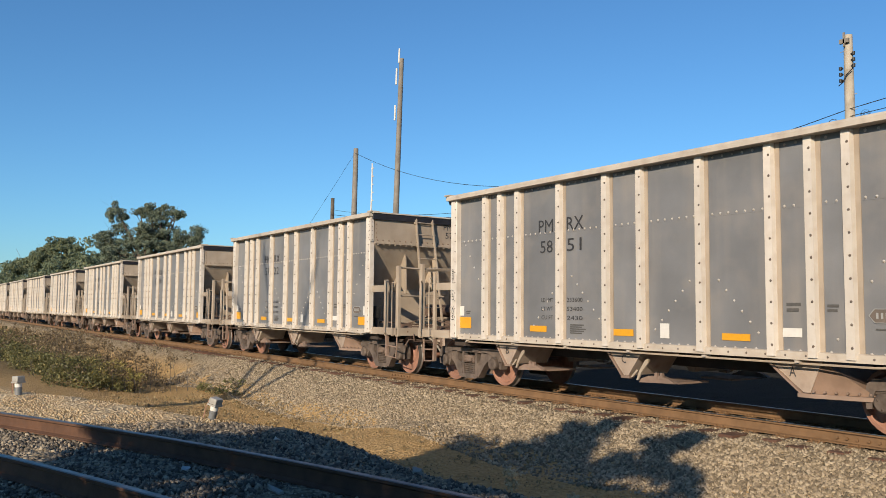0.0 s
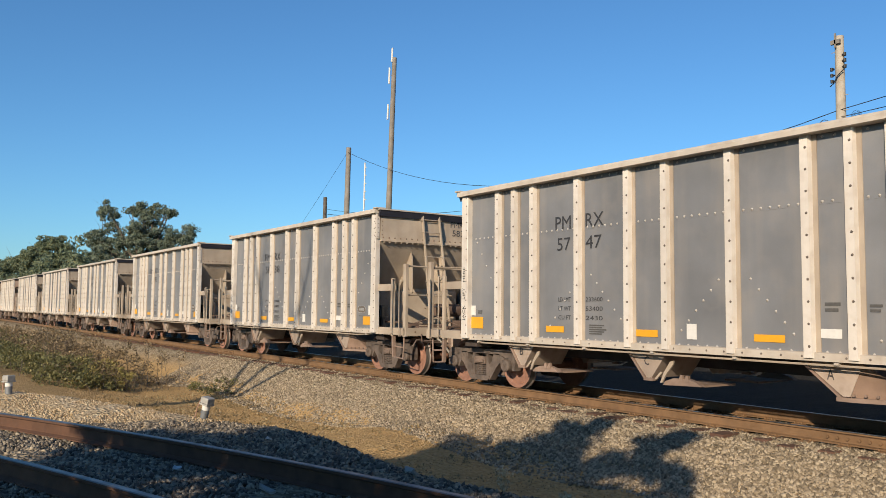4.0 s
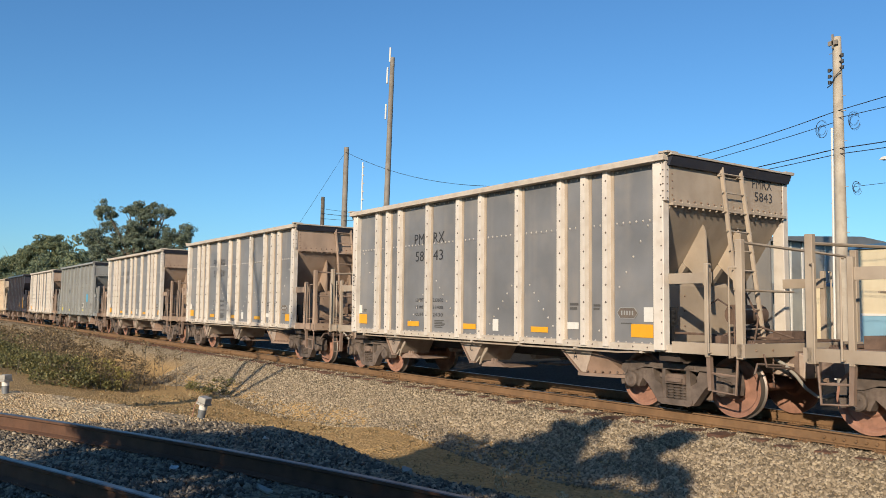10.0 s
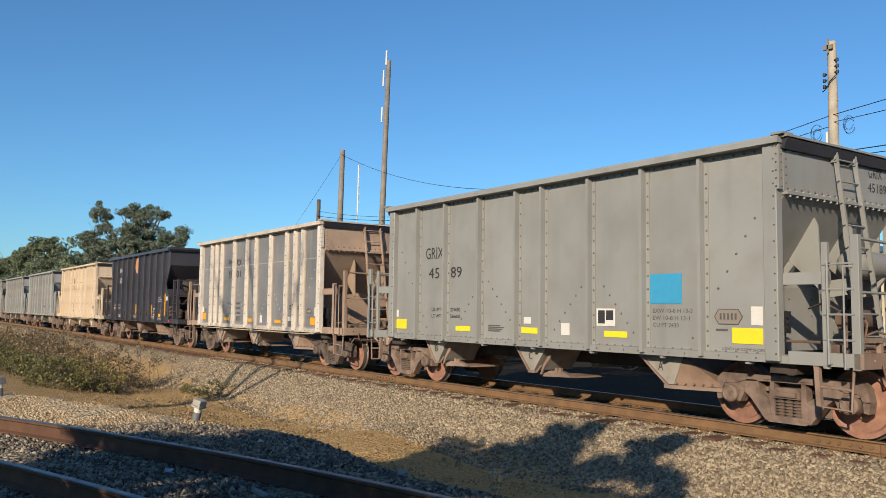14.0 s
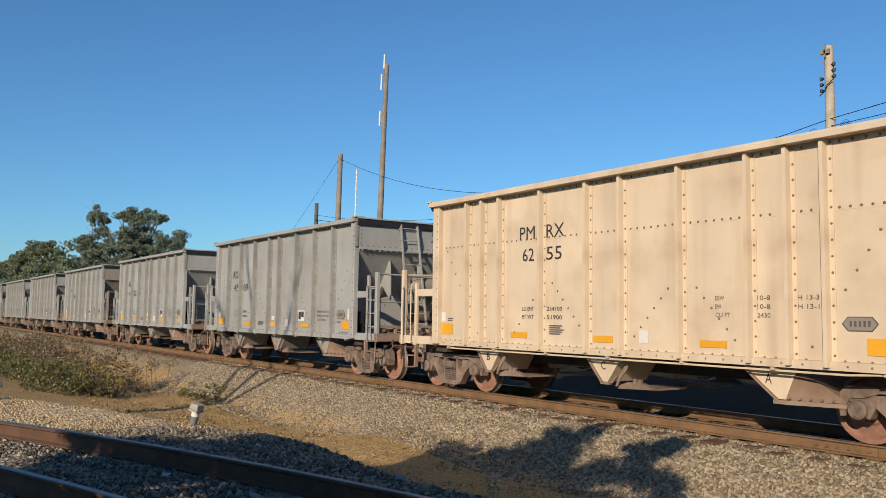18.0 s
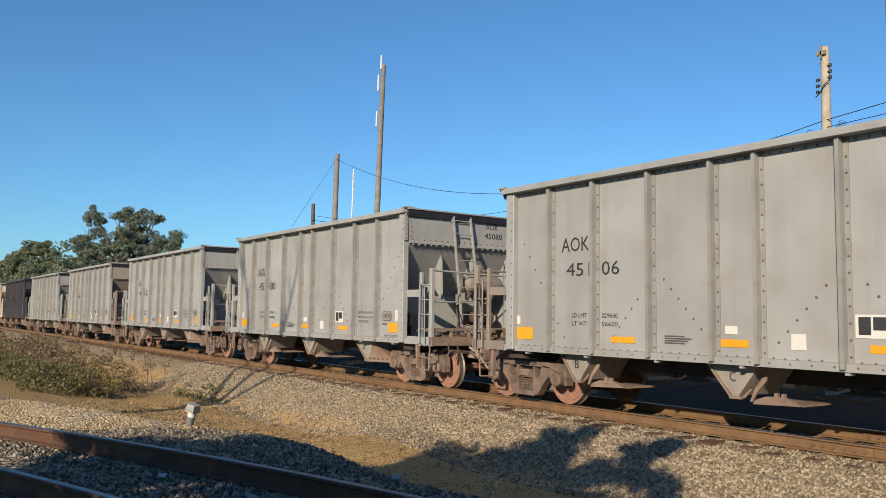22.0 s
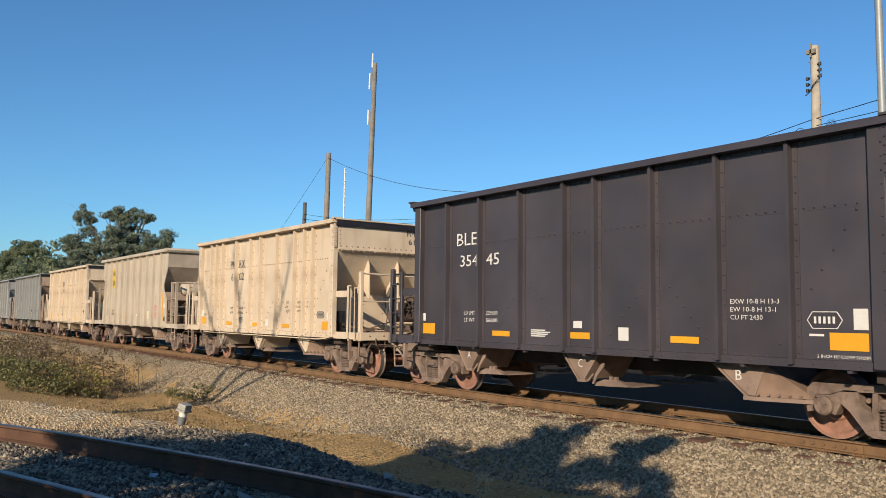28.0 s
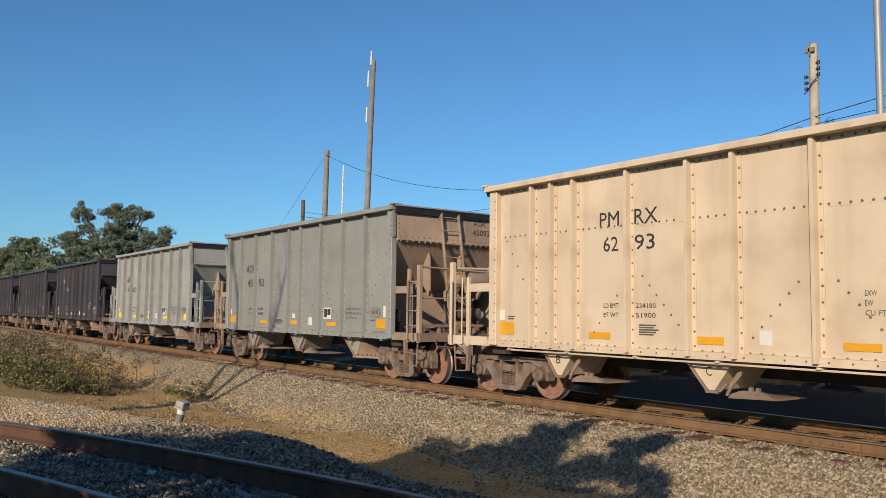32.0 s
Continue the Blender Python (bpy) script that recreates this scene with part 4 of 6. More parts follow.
def vertical_word(car, text, x, z0, z1, h, mat):
    me = letters(text, z1 - z0, h, mat)
    return part("lettering", me, car, "", (x, RIB_Y - 0.012, z0), pose(0, 0, 0, 0, -90, 0))


def end_word(car, text, y0, y1, z0, z1, mat, x=HALF - 0.022):
    return part("lettering", letters(text, y1 - y0, z1 - z0, mat), car, "", (x, y0, z0), pose(0, 0, 0, 0, 0, 90))


def trucks(car, tint="truck"):
    axles = []
    for s in (-1, 1):
        tr = part("truck", shared("truck/bolster", make_bolster, "truck"), car, "rust-brown two-axle cast truck", (-5.05 if s < 0 else 4.80, 0, 0))
        for turn in (LEVEL, FLIP):
            part("side_frame", shared("side_frame", make_side_frame, tint), tr, "", (0, 0, 0), turn)
            for sx in (-0.125, 0.0, 0.125):
                part("spring", shared("spring", make_spring, tint), tr, "", (sx, 0, 0), turn)
            for ax in (-0.889, 0.889):
                part("bearing_cap", shared("bearing_cap", make_bearing, tint), tr, "", (ax, 0, 0.457), turn)
        k = ("wheelset", "wheel")
        if k not in MESHES:
            bm = bmesh.new()
            make_wheelset(bm)
            MESHES[k] = finish(bm, "wheelset", [M["wheel"], M["tread"]])
        for i, ax in enumerate((-0.889, 0.889)):
            axles.append((i, part("wheelset", MESHES[k], tr, "rust-brown wheels with a bright tread", (ax, 0, 0.457))))
    return axles


AXLES = []


def add_common(car, end_mat, d=0.0, tint="truck"):
    """What all the cars share below the body and at both ends."""
    part("centre_sill", shared("centre_sill", make_centre_sill, "under"), car)
    for turn in (LEVEL, FLIP):
        part("end_deck", shared("end_deck/%.2f" % d, make_deck(d), end_mat), car, "", (0, 0, 0), turn)
        part("end_sill", shared("end_sill/%.2f" % d, make_end_sill(d), "hopper" if d else end_mat), car, "", (0, 0, 0), turn)
        for m in (turn, turn @ MIRROR):
            part("deck_side", shared("deck_side/%.2f" % d, make_deck_side(d), end_mat), car, "", (0, 0, 0), m)
        part("draft_sill", shared("draft_sill/%.2f" % d, make_draft_sill(d), "chute"), car, "dusty tapering coupler box", (0, 0, 0), turn)
        part("coupler", shared("coupler", make_coupler, "truck"), car, "rusty knuckle coupler", (0, 0, 0), turn)
        part("air_hose", shared("air_hose", make_hose, "dusty_grey"), car, "dusty rubber air hose", (0, 0, 0), turn)
    AXLES.extend(trucks(car, tint))


MIRROR = Matrix.Diagonal((1, -1, 1, 1))


def add_chute_gear(car, w, lever_mat):
    for turn in (LEVEL, MIRROR):
        part("chute_flange", shared("chute_flange/%d" % w, make_chute_flange(w), "hopper"), car, "", (0, 0, 0), turn)
        if w == 1:
            part("chute_slope", shared("chute_slope", make_chute_slope, "rust_dark"), car, "rust-brown sloping chute side", (0, 0, 0), turn)
        if w < 1:
            part("chute_door", shared("chute_door/%d" % w, make_door(w), "hopper"), car, "", (0, 0, 0), turn)
            part("door_lever", shared("door_lever/%d" % w, make_lever(w), lever_mat), car, "", (0, 0, 0), turn)


def rib_car(ribs, rib_width, side, rib_mat, end_mat, label, group, hop_mat="chute", tank=False, seam=True, rail_mat=None, wheel_brake=False, post_mat=None, climb=True):
    """An open three-bay hopper car with outside ribs. Its origin is at its middle, at rail level."""
    car = tagged(new("hopper_car"), label, "railway car", group)
    rail_mat, post_mat = rail_mat or end_mat, post_mat or rib_mat
    edges = [-4.82] + ribs + [4.82]
    d0, d1 = SHORT if rib_width == 0.11 else (0.0, 0.0)
    kind, cream = "w" if rib_width > 0.15 else "t", seam and rib_width == 0.12
    for turn in (LEVEL, FLIP):
        for i, (a, b) in enumerate(zip(edges, edges[1:])):
            x0 = a + (0.02 if i else 0)
            x1 = b - (0.02 if i < len(edges) - 2 else 0)
            part("side_panel", shared("side_panel/%d%d%s%.2f" % (len(ribs), i, seam, rib_width), make_panel(x0, x1, seam), side), car, "", (0, 0, 0), turn)
        rib = shared("rib/%.2f" % rib_width, make_rib(rib_width), rib_mat)
        for x in ribs:
            r = part("rib", rib, car, "", (turn @ Vector((x, 0, 0))), turn)
            if kind == "w":
                part("rib_flange", shared("rib_flange", lambda bm: box(bm, 0.046, 0.115, PANEL_Y - 0.013, PANEL_Y, Z_LO, Z_HI), "dust_end"), r, "dusty riveted flange")
        for x in (-4.95, 4.95) if turn is FLIP else (-4.88, 4.95):
            part("corner_post", shared("corner_post", make_post, post_mat), car, "", (turn @ Vector((x, 0, 0))), turn)
        part("corner_plate", shared("corner_plate", lambda bm: (make_corner(bm), bmesh.ops.translate(bm, verts=bm.verts[:], vec=(4.95, 0, 0))), post_mat), car, "", (0, 0, 0), turn)
        part("top_rail", shared("top_rail", make_top_rail, rail_mat), car, "", (0, 0, 0), turn)
        part("end_rail", shared("end_rail", make_end_rail, rail_mat), car, "", (0, 0, 0), turn)
        part("end_band", shared("end_band", make_end_band, "band"), car, "dark band standing in for shade under the end rail", (0, 0, 0), turn)
        part("side_sill", shared("side_sill", make_sill, rail_mat), car, "", (0, 0, 0), turn)
        if kind == "w" or cream:
            part("sill_pipe", shared("sill_pipe", make_sill_pipe, side if cream else "dust_end"), car, "", (0, 0, 0), turn)
        part("end_sheet", shared("end_sheet", make_end_sheet, end_mat), car, "", (0, 0, 0), turn)
        part("slope_sheet", shared("slope_sheet", make_slope_sheet, end_mat), car, "", (0, 0, 0), turn)
        part("bulkhead", shared("bulkhead", make_bulkhead, end_mat), car, "", (0, 0, 0), turn)
        for y in (-0.50, 0.42):
            part("gusset", shared("gusset", make_gusset, end_mat), car, "", (turn @ Vector((0, y, 0))), turn)
        if climb:
            part("ladder", shared("ladder", make_ladder, end_mat), car, "leaning end ladder", (0, 0, 0), turn)
        part("handrail", shared("handrail/%.2f" % d1, make_handrail(d1), end_mat), car, "", (0, 0, 0), turn)
        part("brake_rig", shared("brake_rig", make_brake_rig, "gear"), car, "grimy brake gear", (0, 0, 0), turn)
        for y in (0, 1):
            up = turn if not y else turn @ Matrix.Diagonal((1, -1, 1, 1))
            d0 = SHORT[0] if d1 else 0.0
            if d1 and (turn is FLIP) == (y == 1):       # side ladder between two posts
                d0 = -0.12
                for z in (1.30, 1.62, 1.94, 2.26):
                    part("ladder_rung", shared("ladder_rung", lambda bm: rod(bm, (5.62, -1.56, 0), (6.03, -1.56, 0), 0.015, 6), end_mat), car, "", (0, 0, z), up)
            for nm, key, mk in (("brace", "brace/%.2f" % d0, make_brace(d0)), ("stanchion", "stanchion/a%.2f" % d0, make_short_post(d0)), ("stanchion", "stanchion/b%.2f" % d1, make_tall_post(d1)),
                                ("grab_iron", "grab_iron/a%.2f" % d0, make_grab(d0)), ("grab_iron", "grab_iron/b%.2f" % d1, make_grab_outer(d1)), ("step", "step/%.2f" % d1, make_step(d1))):
                part(nm, shared(key, mk, "hopper" if nm == "step" else end_mat), car, "", (0, 0, 0), up)
        part("crossover_grating", shared("crossover_grating", make_grating, "gear"), car, "dark slatted crossover platform", (turn @ Vector((d1, 0, 0))), turn)
        part("valve_plate", shared("valve_plate", make_valve_plate, "cable"), car, "black plate with three dials", (0, 0, 0), turn)
        if tank:
            part("air_tank", shared("air_tank", make_tank, "stain_grey" if end_mat == "light_grey" else end_mat), car, "weathered air tank", (0, 0, 0), turn)
    for x in (-1.5, 1.5):
        part("inner_ridge", shared("inner_ridge", make_ridge, "under"), car, "", (x, 0, 0))
    for w in (-1, 0, 1):
        for turn in (LEVEL, MIRROR):
            part("chute", shared("chute/%d" % w, make_chute(w), hop_mat), car, "", (0, 0, 0), turn)
        add_chute_gear(car, w, "dust_end" if kind == "w" else "hopper")
    if wheel_brake:
        part("brake_wheel", shared("brake_wheel", make_brake_wheel, "under"), car, "dark spoked hand-brake wheel", (6.05, 0.1, 1.75))
    add_common(car, end_mat, d1, "truck_dark" if kind == "w" else "truck")
    for w, ch in ((-1, "A" if side == "black" else "B"), (0, "C"), (1, "B" if side == "black" else "A")):
        a, b, low = HOP[w]
        word(car, ch, (a + b) / 2 - 0.06, (a + b) / 2 + 0.04, 0.72, 0.86, "ink" if side != "black" else "white", -1.318)
    return car


def yellow_set(car, spots, mat="yellow"):
    for x0, x1, z0, z1 in spots:
        sticker(car, x0, x1, z0, z1, mat, name="reflector", label="yellow reflective strip")


YELLOW_W = [(-4.78, -4.35, 1.20, 1.43), (-2.45, -1.98, 1.19, 1.30), (-0.30, 0.15, 1.18, 1.29), (1.86, 2.33, 1.18, 1.28), (4.32, 4.78, 1.17, 1.38)]
YELLOW_T = [(-4.80, -4.31, 1.19, 1.41), (-2.40, -1.89, 1.20, 1.30), (-0.32, 0.16, 1.21, 1.32), (1.82, 2.33, 1.21, 1.31), (4.29, 4.78, 1.20, 1.42)]


def dark_panel_car(number, ends="dust_end"):
    car = rib_car(RIBS_WIDE, 0.21, "grey_panel", "bare_rib", ends,
                  "open hopper car with dark grey panels, bleached ribs and %s ends" % ("tan" if ends == "dust_end" else "rust-stained"), "hopper cars of the train", rail_mat="dust_light")
    yellow_set(car, YELLOW_W)
    word(car, "PM", -2.20, -1.80, 3.03, 3.27, "ink")
    word(car, "RX", -1.43, -1.00, 3.03, 3.27, "ink")
    word(car, number[:2], -2.15, -1.81, 2.65, 2.88, "ink")
    word(car, number[2:], -1.43, -1.05, 2.65, 2.88, "ink")
    for z, a, b in ((1.74, "LD LMT", "233600"), (1.58, "LT WT", "53400"), (1.42, "CU FT", "2430")):
        word(car, a, -2.12, -1.80, z, z + 0.075, "ink")
        word(car, b, -1.43, -1.03, z, z + 0.075, "ink")
    bars(car, -1.35, -0.95, 1.18, 1.36, 5, "grey_ink")
    bars(car, 2.90, 3.14, 1.60, 1.75, 2, "grey_ink")
    bars(car, 3.48, 3.66, 1.60, 1.72, 2, "grey_ink")
    sticker(car, 0.71, 0.89, 1.17, 1.40, "white")
    sticker(car, 2.84, 3.12, 1.26, 1.38, "white")
    sticker(car, 4.59, 4.78, 1.42, 1.65, "white")
    sticker(car, -4.76, -4.60, 1.46, 1.66, "white")
    bars(car, -4.52, -4.36, 1.50, 1.58, 2, "grey_ink")
    badge(car, 4.02, 4.46, 1.47, 1.64, "light_grey", "stud_dark")
    bars(car, 4.10, 4.40, 1.38, 1.41, 1, "grey_ink")
    vertical_word(car, "JACK   LIFT   HERE", -4.85, 1.35, 2.45, 0.10, "ink")
    end_word(car, "PMRX", 0.60, 1.16, 3.70, 3.86, "ink")
    end_word(car, number, 0.66, 1.16, 3.48, 3.64, "ink")
    return car


def thin_rib_car(mark, number, side, label, ink="ink", ends=None, end_number=None, **more):
    car = rib_car(RIBS_THIN, 0.11, side, "rib_grey" if side == "light_grey" else side, ends or side, label, "hopper cars of the train", hop_mat="hopper" if side == "black" else "dusty_grey", post_mat=side, tank=True, seam=side == "black", rail_mat=side, **more)
    yellow_set(car, YELLOW_T, "lemon" if mark == "GRIX" else "yellow")
    up = 0.26 if side == "black" else 0.0
    word(car, mark, -3.56, -2.89, 2.74 + up, 2.99 + up, ink)
    word(car, number[:3], -3.44, -2.86, 2.31 + up, 2.54 + up, ink)
    word(car, number[3:], -2.60, -2.21, 2.31 + up, 2.54 + up, ink)
    for z, a, b in ((1.60, "LD LMT", "229600"), (1.46, "LT WT", "56600")):
        word(car, a, -3.30, -2.95, z, z + 0.075, ink)
        word(car, b, -2.60, -2.25, z, z + 0.075, ink)
    for z, a in ((1.62, "EXW 10-8 H 13-3"), (1.51, "EW 10-8 H 13-1"), (1.40, "CU FT 2430")):
        word(car, a, 2.86, 2.86 + 0.05 * len(a), z + up * 0.65, z + up * 0.65 + 0.065, "grey_ink" if ink == "ink" else ink)
    bars(car, -1.30, -0.80, 1.22, 1.36, 4, "grey_ink" if ink == "ink" else "white")
    sticker(car, 0.79, 1.00, 1.21, 1.42, "white")
    sticker(car, -0.22, -0.02, 1.39, 1.51, "white")
    sticker(car, 4.60, 4.78, 1.46, 1.72, "white")
    sticker(car, -4.80, -4.66, 1.46, 1.62, "white")
    badge(car, 4.00, 4.46, 1.47, 1.68, "grey_ink" if ink == "ink" else "white", "stain_grey" if ink == "ink" else "black")
    bars(car, 4.02, 4.28, 1.37, 1.42, 1, "grey_ink" if ink == "ink" else "white")
    word(car, "2 INCH HF COMP SHOES", 4.12, 4.80, 1.10, 1.14, "grey_ink" if ink == "ink" else ink)
    if side != "black":
        sticker(car, 1.65, 2.07, 1.39, 1.68, "white")
        sticker(car, 1.69, 1.84, 1.43, 1.65, "ink", PANEL_Y - 0.014)
        sticker(car, 1.87, 2.03, 1.49, 1.65, "ink", PANEL_Y - 0.014)
    end_word(car, mark, 0.70, 1.10, 3.70, 3.84, ink)
    end_word(car, end_number or number, 0.68, 1.22, 3.48, 3.62, ink)
    return car


def cream_car(number, label, side="beige", **more):
    car = rib_car(RIBS_WIDE, 0.12, side, side, side, label, "hopper cars of the train", hop_mat=side, rail_mat=side, **more)
    yellow_set(car, YELLOW_W)
    word(car, "PM", -2.20, -1.78, 3.03, 3.27, "ink")
    word(car, "RX", -1.46, -1.00, 3.03, 3.27, "ink")
    word(car, number[:2], -2.12, -1.80, 2.62, 2.86, "ink")
    word(car, number[2:], -1.46, -1.06, 2.62, 2.86, "ink")
    for z, a, b in ((1.70, "LD LMT", "234100"), (1.55, "LT WT", "51900")):
        word(car, a, -2.12, -1.80, z, z + 0.075, "ink")
        word(car, b, -1.44, -1.05, z, z + 0.075, "ink")
    for z, row in ((1.86, ("EXW", "10-8", "H 13-3")), (1.74, ("EW", "10-8", "H 13-1")), (1.62, ("CU FT", "2430"))):
        for x, t in zip((2.14, 2.82, 3.42), row):
            word(car, t, x, x + 0.05 * len(t), z, z + 0.065, "grey_ink")
    bars(car, -1.38, -1.0, 1.28, 1.46, 5, "grey_ink")
    sticker(car, 0.71, 0.90, 1.20, 1.40, "white")
    sticker(car, -4.76, -4.60, 1.46, 1.66, "white")
    bars(car, -4.52, -4.30, 1.48, 1.56, 2, "grey_ink")
    badge(car, 4.02, 4.46, 1.47, 1.64, "grey_ink", "stain_grey")
    sticker(car, 4.60, 4.78, 1.42, 1.62, "white")
    end_word(car, "PMRX", 0.60, 1.16, 3.70, 3.86, "ink")
    end_word(car, number, 0.66, 1.16, 3.48, 3.64, "ink")
    return car


# ---- smooth-sided cars with notched ends ----
G_END = 5.06
G_RIBS = [-4.37, -3.40, -2.43, -1.457, -0.486, 0.486, 1.457, 2.43, 3.40, 4.37]
NOTCH = [(G_END, 4.02), (G_END, 3.36), (G_END - 0.47, 2.60), (G_END - 0.37, 2.38), (G_END, 2.05), (G_END, 1.03)]


def make_notched_side(bm):
    pts = NOTCH + [(-x, z) for x, z in NOTCH[::-1]]
    prism(bm, pts, -1.56, -1.53)


def make_g_rib(bm):
    prism(bm, [(-0.09, -1.56), (-0.09, -1.568), (-0.036, -1.568), (-0.034, -1.665), (0.034, -1.665), (0.036, -1.568), (0.09, -1.568), (0.09, -1.56)], 1.0, 3.96, "z")


def make_g_top(bm):
    prism(bm, [(-1.70, 3.96), (-1.70, 4.04), (-1.66, 4.09), (-1.56, 4.10), (-1.50, 4.06), (-1.50, 3.96)], -G_END - 0.08, G_END + 0.08, "x")


def make_g_end_top(bm):
    prism(bm, [(G_END - 0.02, 3.94), (G_END - 0.02, 4.08), (G_END + 0.10, 4.10), (G_END + 0.16, 4.02), (G_END + 0.10, 3.94)], -1.66, 1.66)


def make_g_end(bm):
    prism(bm, [(G_END, 3.97), (G_END - 0.03, 3.97), (G_END - 0.03, 3.36), (G_END, 3.36)], -1.53, 1.53)
    prism(bm, [(G_END, 3.36), (G_END - 0.05, 3.36), (3.7, 1.9), (3.74, 1.86)], -1.53, 1.53)


def make_g_fin(bm):
    prism(bm, [(G_END - 0.2, 3.2), (4.0, 2.2), (4.6, 2.2), (G_END - 0.05, 3.1)], -0.02, 0.02)


def make_g_shelf(bm):
    prism(bm, [(G_END - 0.37, 2.38), (G_END, 2.05), (G_END - 0.04, 2.03), (4.0, 2.2)], -1.53, 1.53)
    prism(bm, [(G_END - 0.02, 2.04), (G_END - 0.02, 1.08), (G_END - 0.4, 1.08), (G_END - 0.4, 2.1)], -1.50, -1.2)
    prism(bm, [(4.5, 2.04), (4.5, 1.08), (4.4, 1.08), (4.4, 2.1)], -1.2, 1.5)


def make_g_tank(bm):
    lathe(bm, [(-0.30, 0.08), (-0.26, 0.19), (-0.20, 0.25), (-0.10, 0.285), (1.2, 0.285), (1.30, 0.25), (1.36, 0.19), (1.40, 0.08)], 28, "y", (5.33, -0.82, 2.50))
    for y in (-0.2, 0.7):
        prism(bm, [(4.6, 2.0), (5.45, 2.22), (5.2, 2.3), (4.6, 2.3)], y - 0.03, y + 0.03)


def make_g_valves(bm):
    for k in range(3):
        rod(bm, (5.20, -1.45, 1.30 + 0.15 * k), (5.20, -1.56, 1.30 + 0.15 * k), 0.065, 10)
    lathe(bm, [(1.15, 0.10), (1.2, 0.17), (1.5, 0.17), (1.55, 0.10)], 14, "z", (5.42, -1.25, 0))
    rod(bm, (5.25, -1.2, 1.3), (5.25, -1.2, 1.85), 0.05, 8)
    box(bm, 5.18, 5.34, -1.28, -1.12, 1.75, 1.92)
    pipe(bm, [(5.25, -1.2, 1.9), (5.45, -1.1, 1.75), (5.4, -0.6, 2.35)], 0.025)
    box(bm, 5.5, 6.1, -1.0, 0.9, 1.06, 1.5)
    box(bm, 5.6, 6.0, 0.1, 0.8, 1.5, 1.8)
    pipe(bm, [(5.2, 0.9, 1.2), (6.3, 0.9, 1.2)], 0.03)


def make_g_frame(bm):
    for x in (5.62, 6.12):
        box(bm, x - 0.05, x + 0.05, -1.56, -1.47, 0.95, 2.74)
    for y in (0.2, 1.47):
        box(bm, 6.08, 6.16, y - 0.04, y + 0.04, 1.0, 2.74)
    pipe(bm, [(5.62, -1.52, 2.70), (6.12, -1.52, 2.70), (6.12, 1.5, 2.70)], 0.035)
    for z in (1.45, 1.78, 2.10):
        rod(bm, (5.62, -1.57, z), (6.12, -1.57, z), 0.016, 6)
        rod(bm, (6.17, -1.5, z), (6.17, 0.2, z), 0.016, 6)
    for z in (0.55, 0.8):
        rod(bm, (5.66, -1.52, z), (6.08, -1.52, z), 0.018, 6)
    pipe(bm, [(5.66, -1.52, 1.0), (5.66, -1.52, 0.5)], 0.02)
    pipe(bm, [(6.08, -1.52, 1.0), (6.08, -1.52, 0.5)], 0.02)


def make_g_brace(bm):
    prism(bm, [(6.15, 2.70), (6.23, 2.70), (6.70, 1.1), (6.62, 1.1)], -0.9, -0.82)


def make_window(bm):
    pts = [(0, 0.0), (0, 0.14), (0.05, 0.19), (0.10, 0.19), (0.15, 0.14), (0.15, 0)]
    prism(bm, pts, -0.004, 0.0)


def notched_car(side, label, ink):
    car = tagged(new("hopper_car"), label, "railway car", "hopper cars of the train")
    end = "dust_end" if side == "sand" else side
    for turn in (LEVEL, FLIP):
        part("side_sheet", shared("side_sheet", make_notched_side, side), car, "", (0, 0, 0), turn)
        for x in G_RIBS:
            part("rib", shared("rib/notched", make_g_rib, side), car, "", (turn @ Vector((x, 0, 0))), turn)
        for nm, mk in (("top_rail", make_g_top), ("end_rail", make_g_end_top), ("end_sheet", make_g_end), ("end_shelf", make_g_shelf), ("side_sill", make_sill)):
            part(nm, shared(nm + "/notched", mk, "brown_end" if end != side and nm == "end_shelf" else end if nm == "end_sheet" else side), car, "", (0, 0, 0), turn)
        part("fin", shared("fin", make_g_fin, end), car, "", (turn @ Vector((0, -0.2, 0))), turn)
        part("air_tank", shared("air_tank/notched", make_g_tank, side if side != "navy_black" else "under"), car, "", (0, 0, 0), turn)
        part("brake_rig", shared("brake_rig/notched", make_g_valves, "gear"), car, "", (0, 0, 0), turn)
        part("end_frame", shared("end_frame/notched", make_g_frame, end), car, "railed end platform frame", (0, 0, 0), turn)
        part("brace", shared("brace/notched", make_g_brace, end), car, "", (0, 0, 0), turn)
    for x in (-1.5, 1.5):
        part("inner_ridge", shared("inner_ridge", make_ridge, "under"), car, "", (x, 0, 0))
    part("slope_floor", shared("slope_floor", lambda bm: (prism(bm, [(3.74, 1.9), (3.3, 1.05), (3.2, 1.05), (3.66, 1.95)], -1.5, 1.5), prism(bm, [(-3.74, 1.9), (-3.3, 1.05), (-3.2, 1.05), (-3.66, 1.95)], -1.5, 1.5)), "under"), car)
    for w in (-1, 0, 1):
        for turn in (LEVEL, MIRROR):
            part("chute", shared("chute/%d" % w, make_chute(w), "hopper" if side != "sand" else "chute"), car, "", (0, 0, 0), turn)
        add_chute_gear(car, w, "hopper")
    add_common(car, side)
    return car


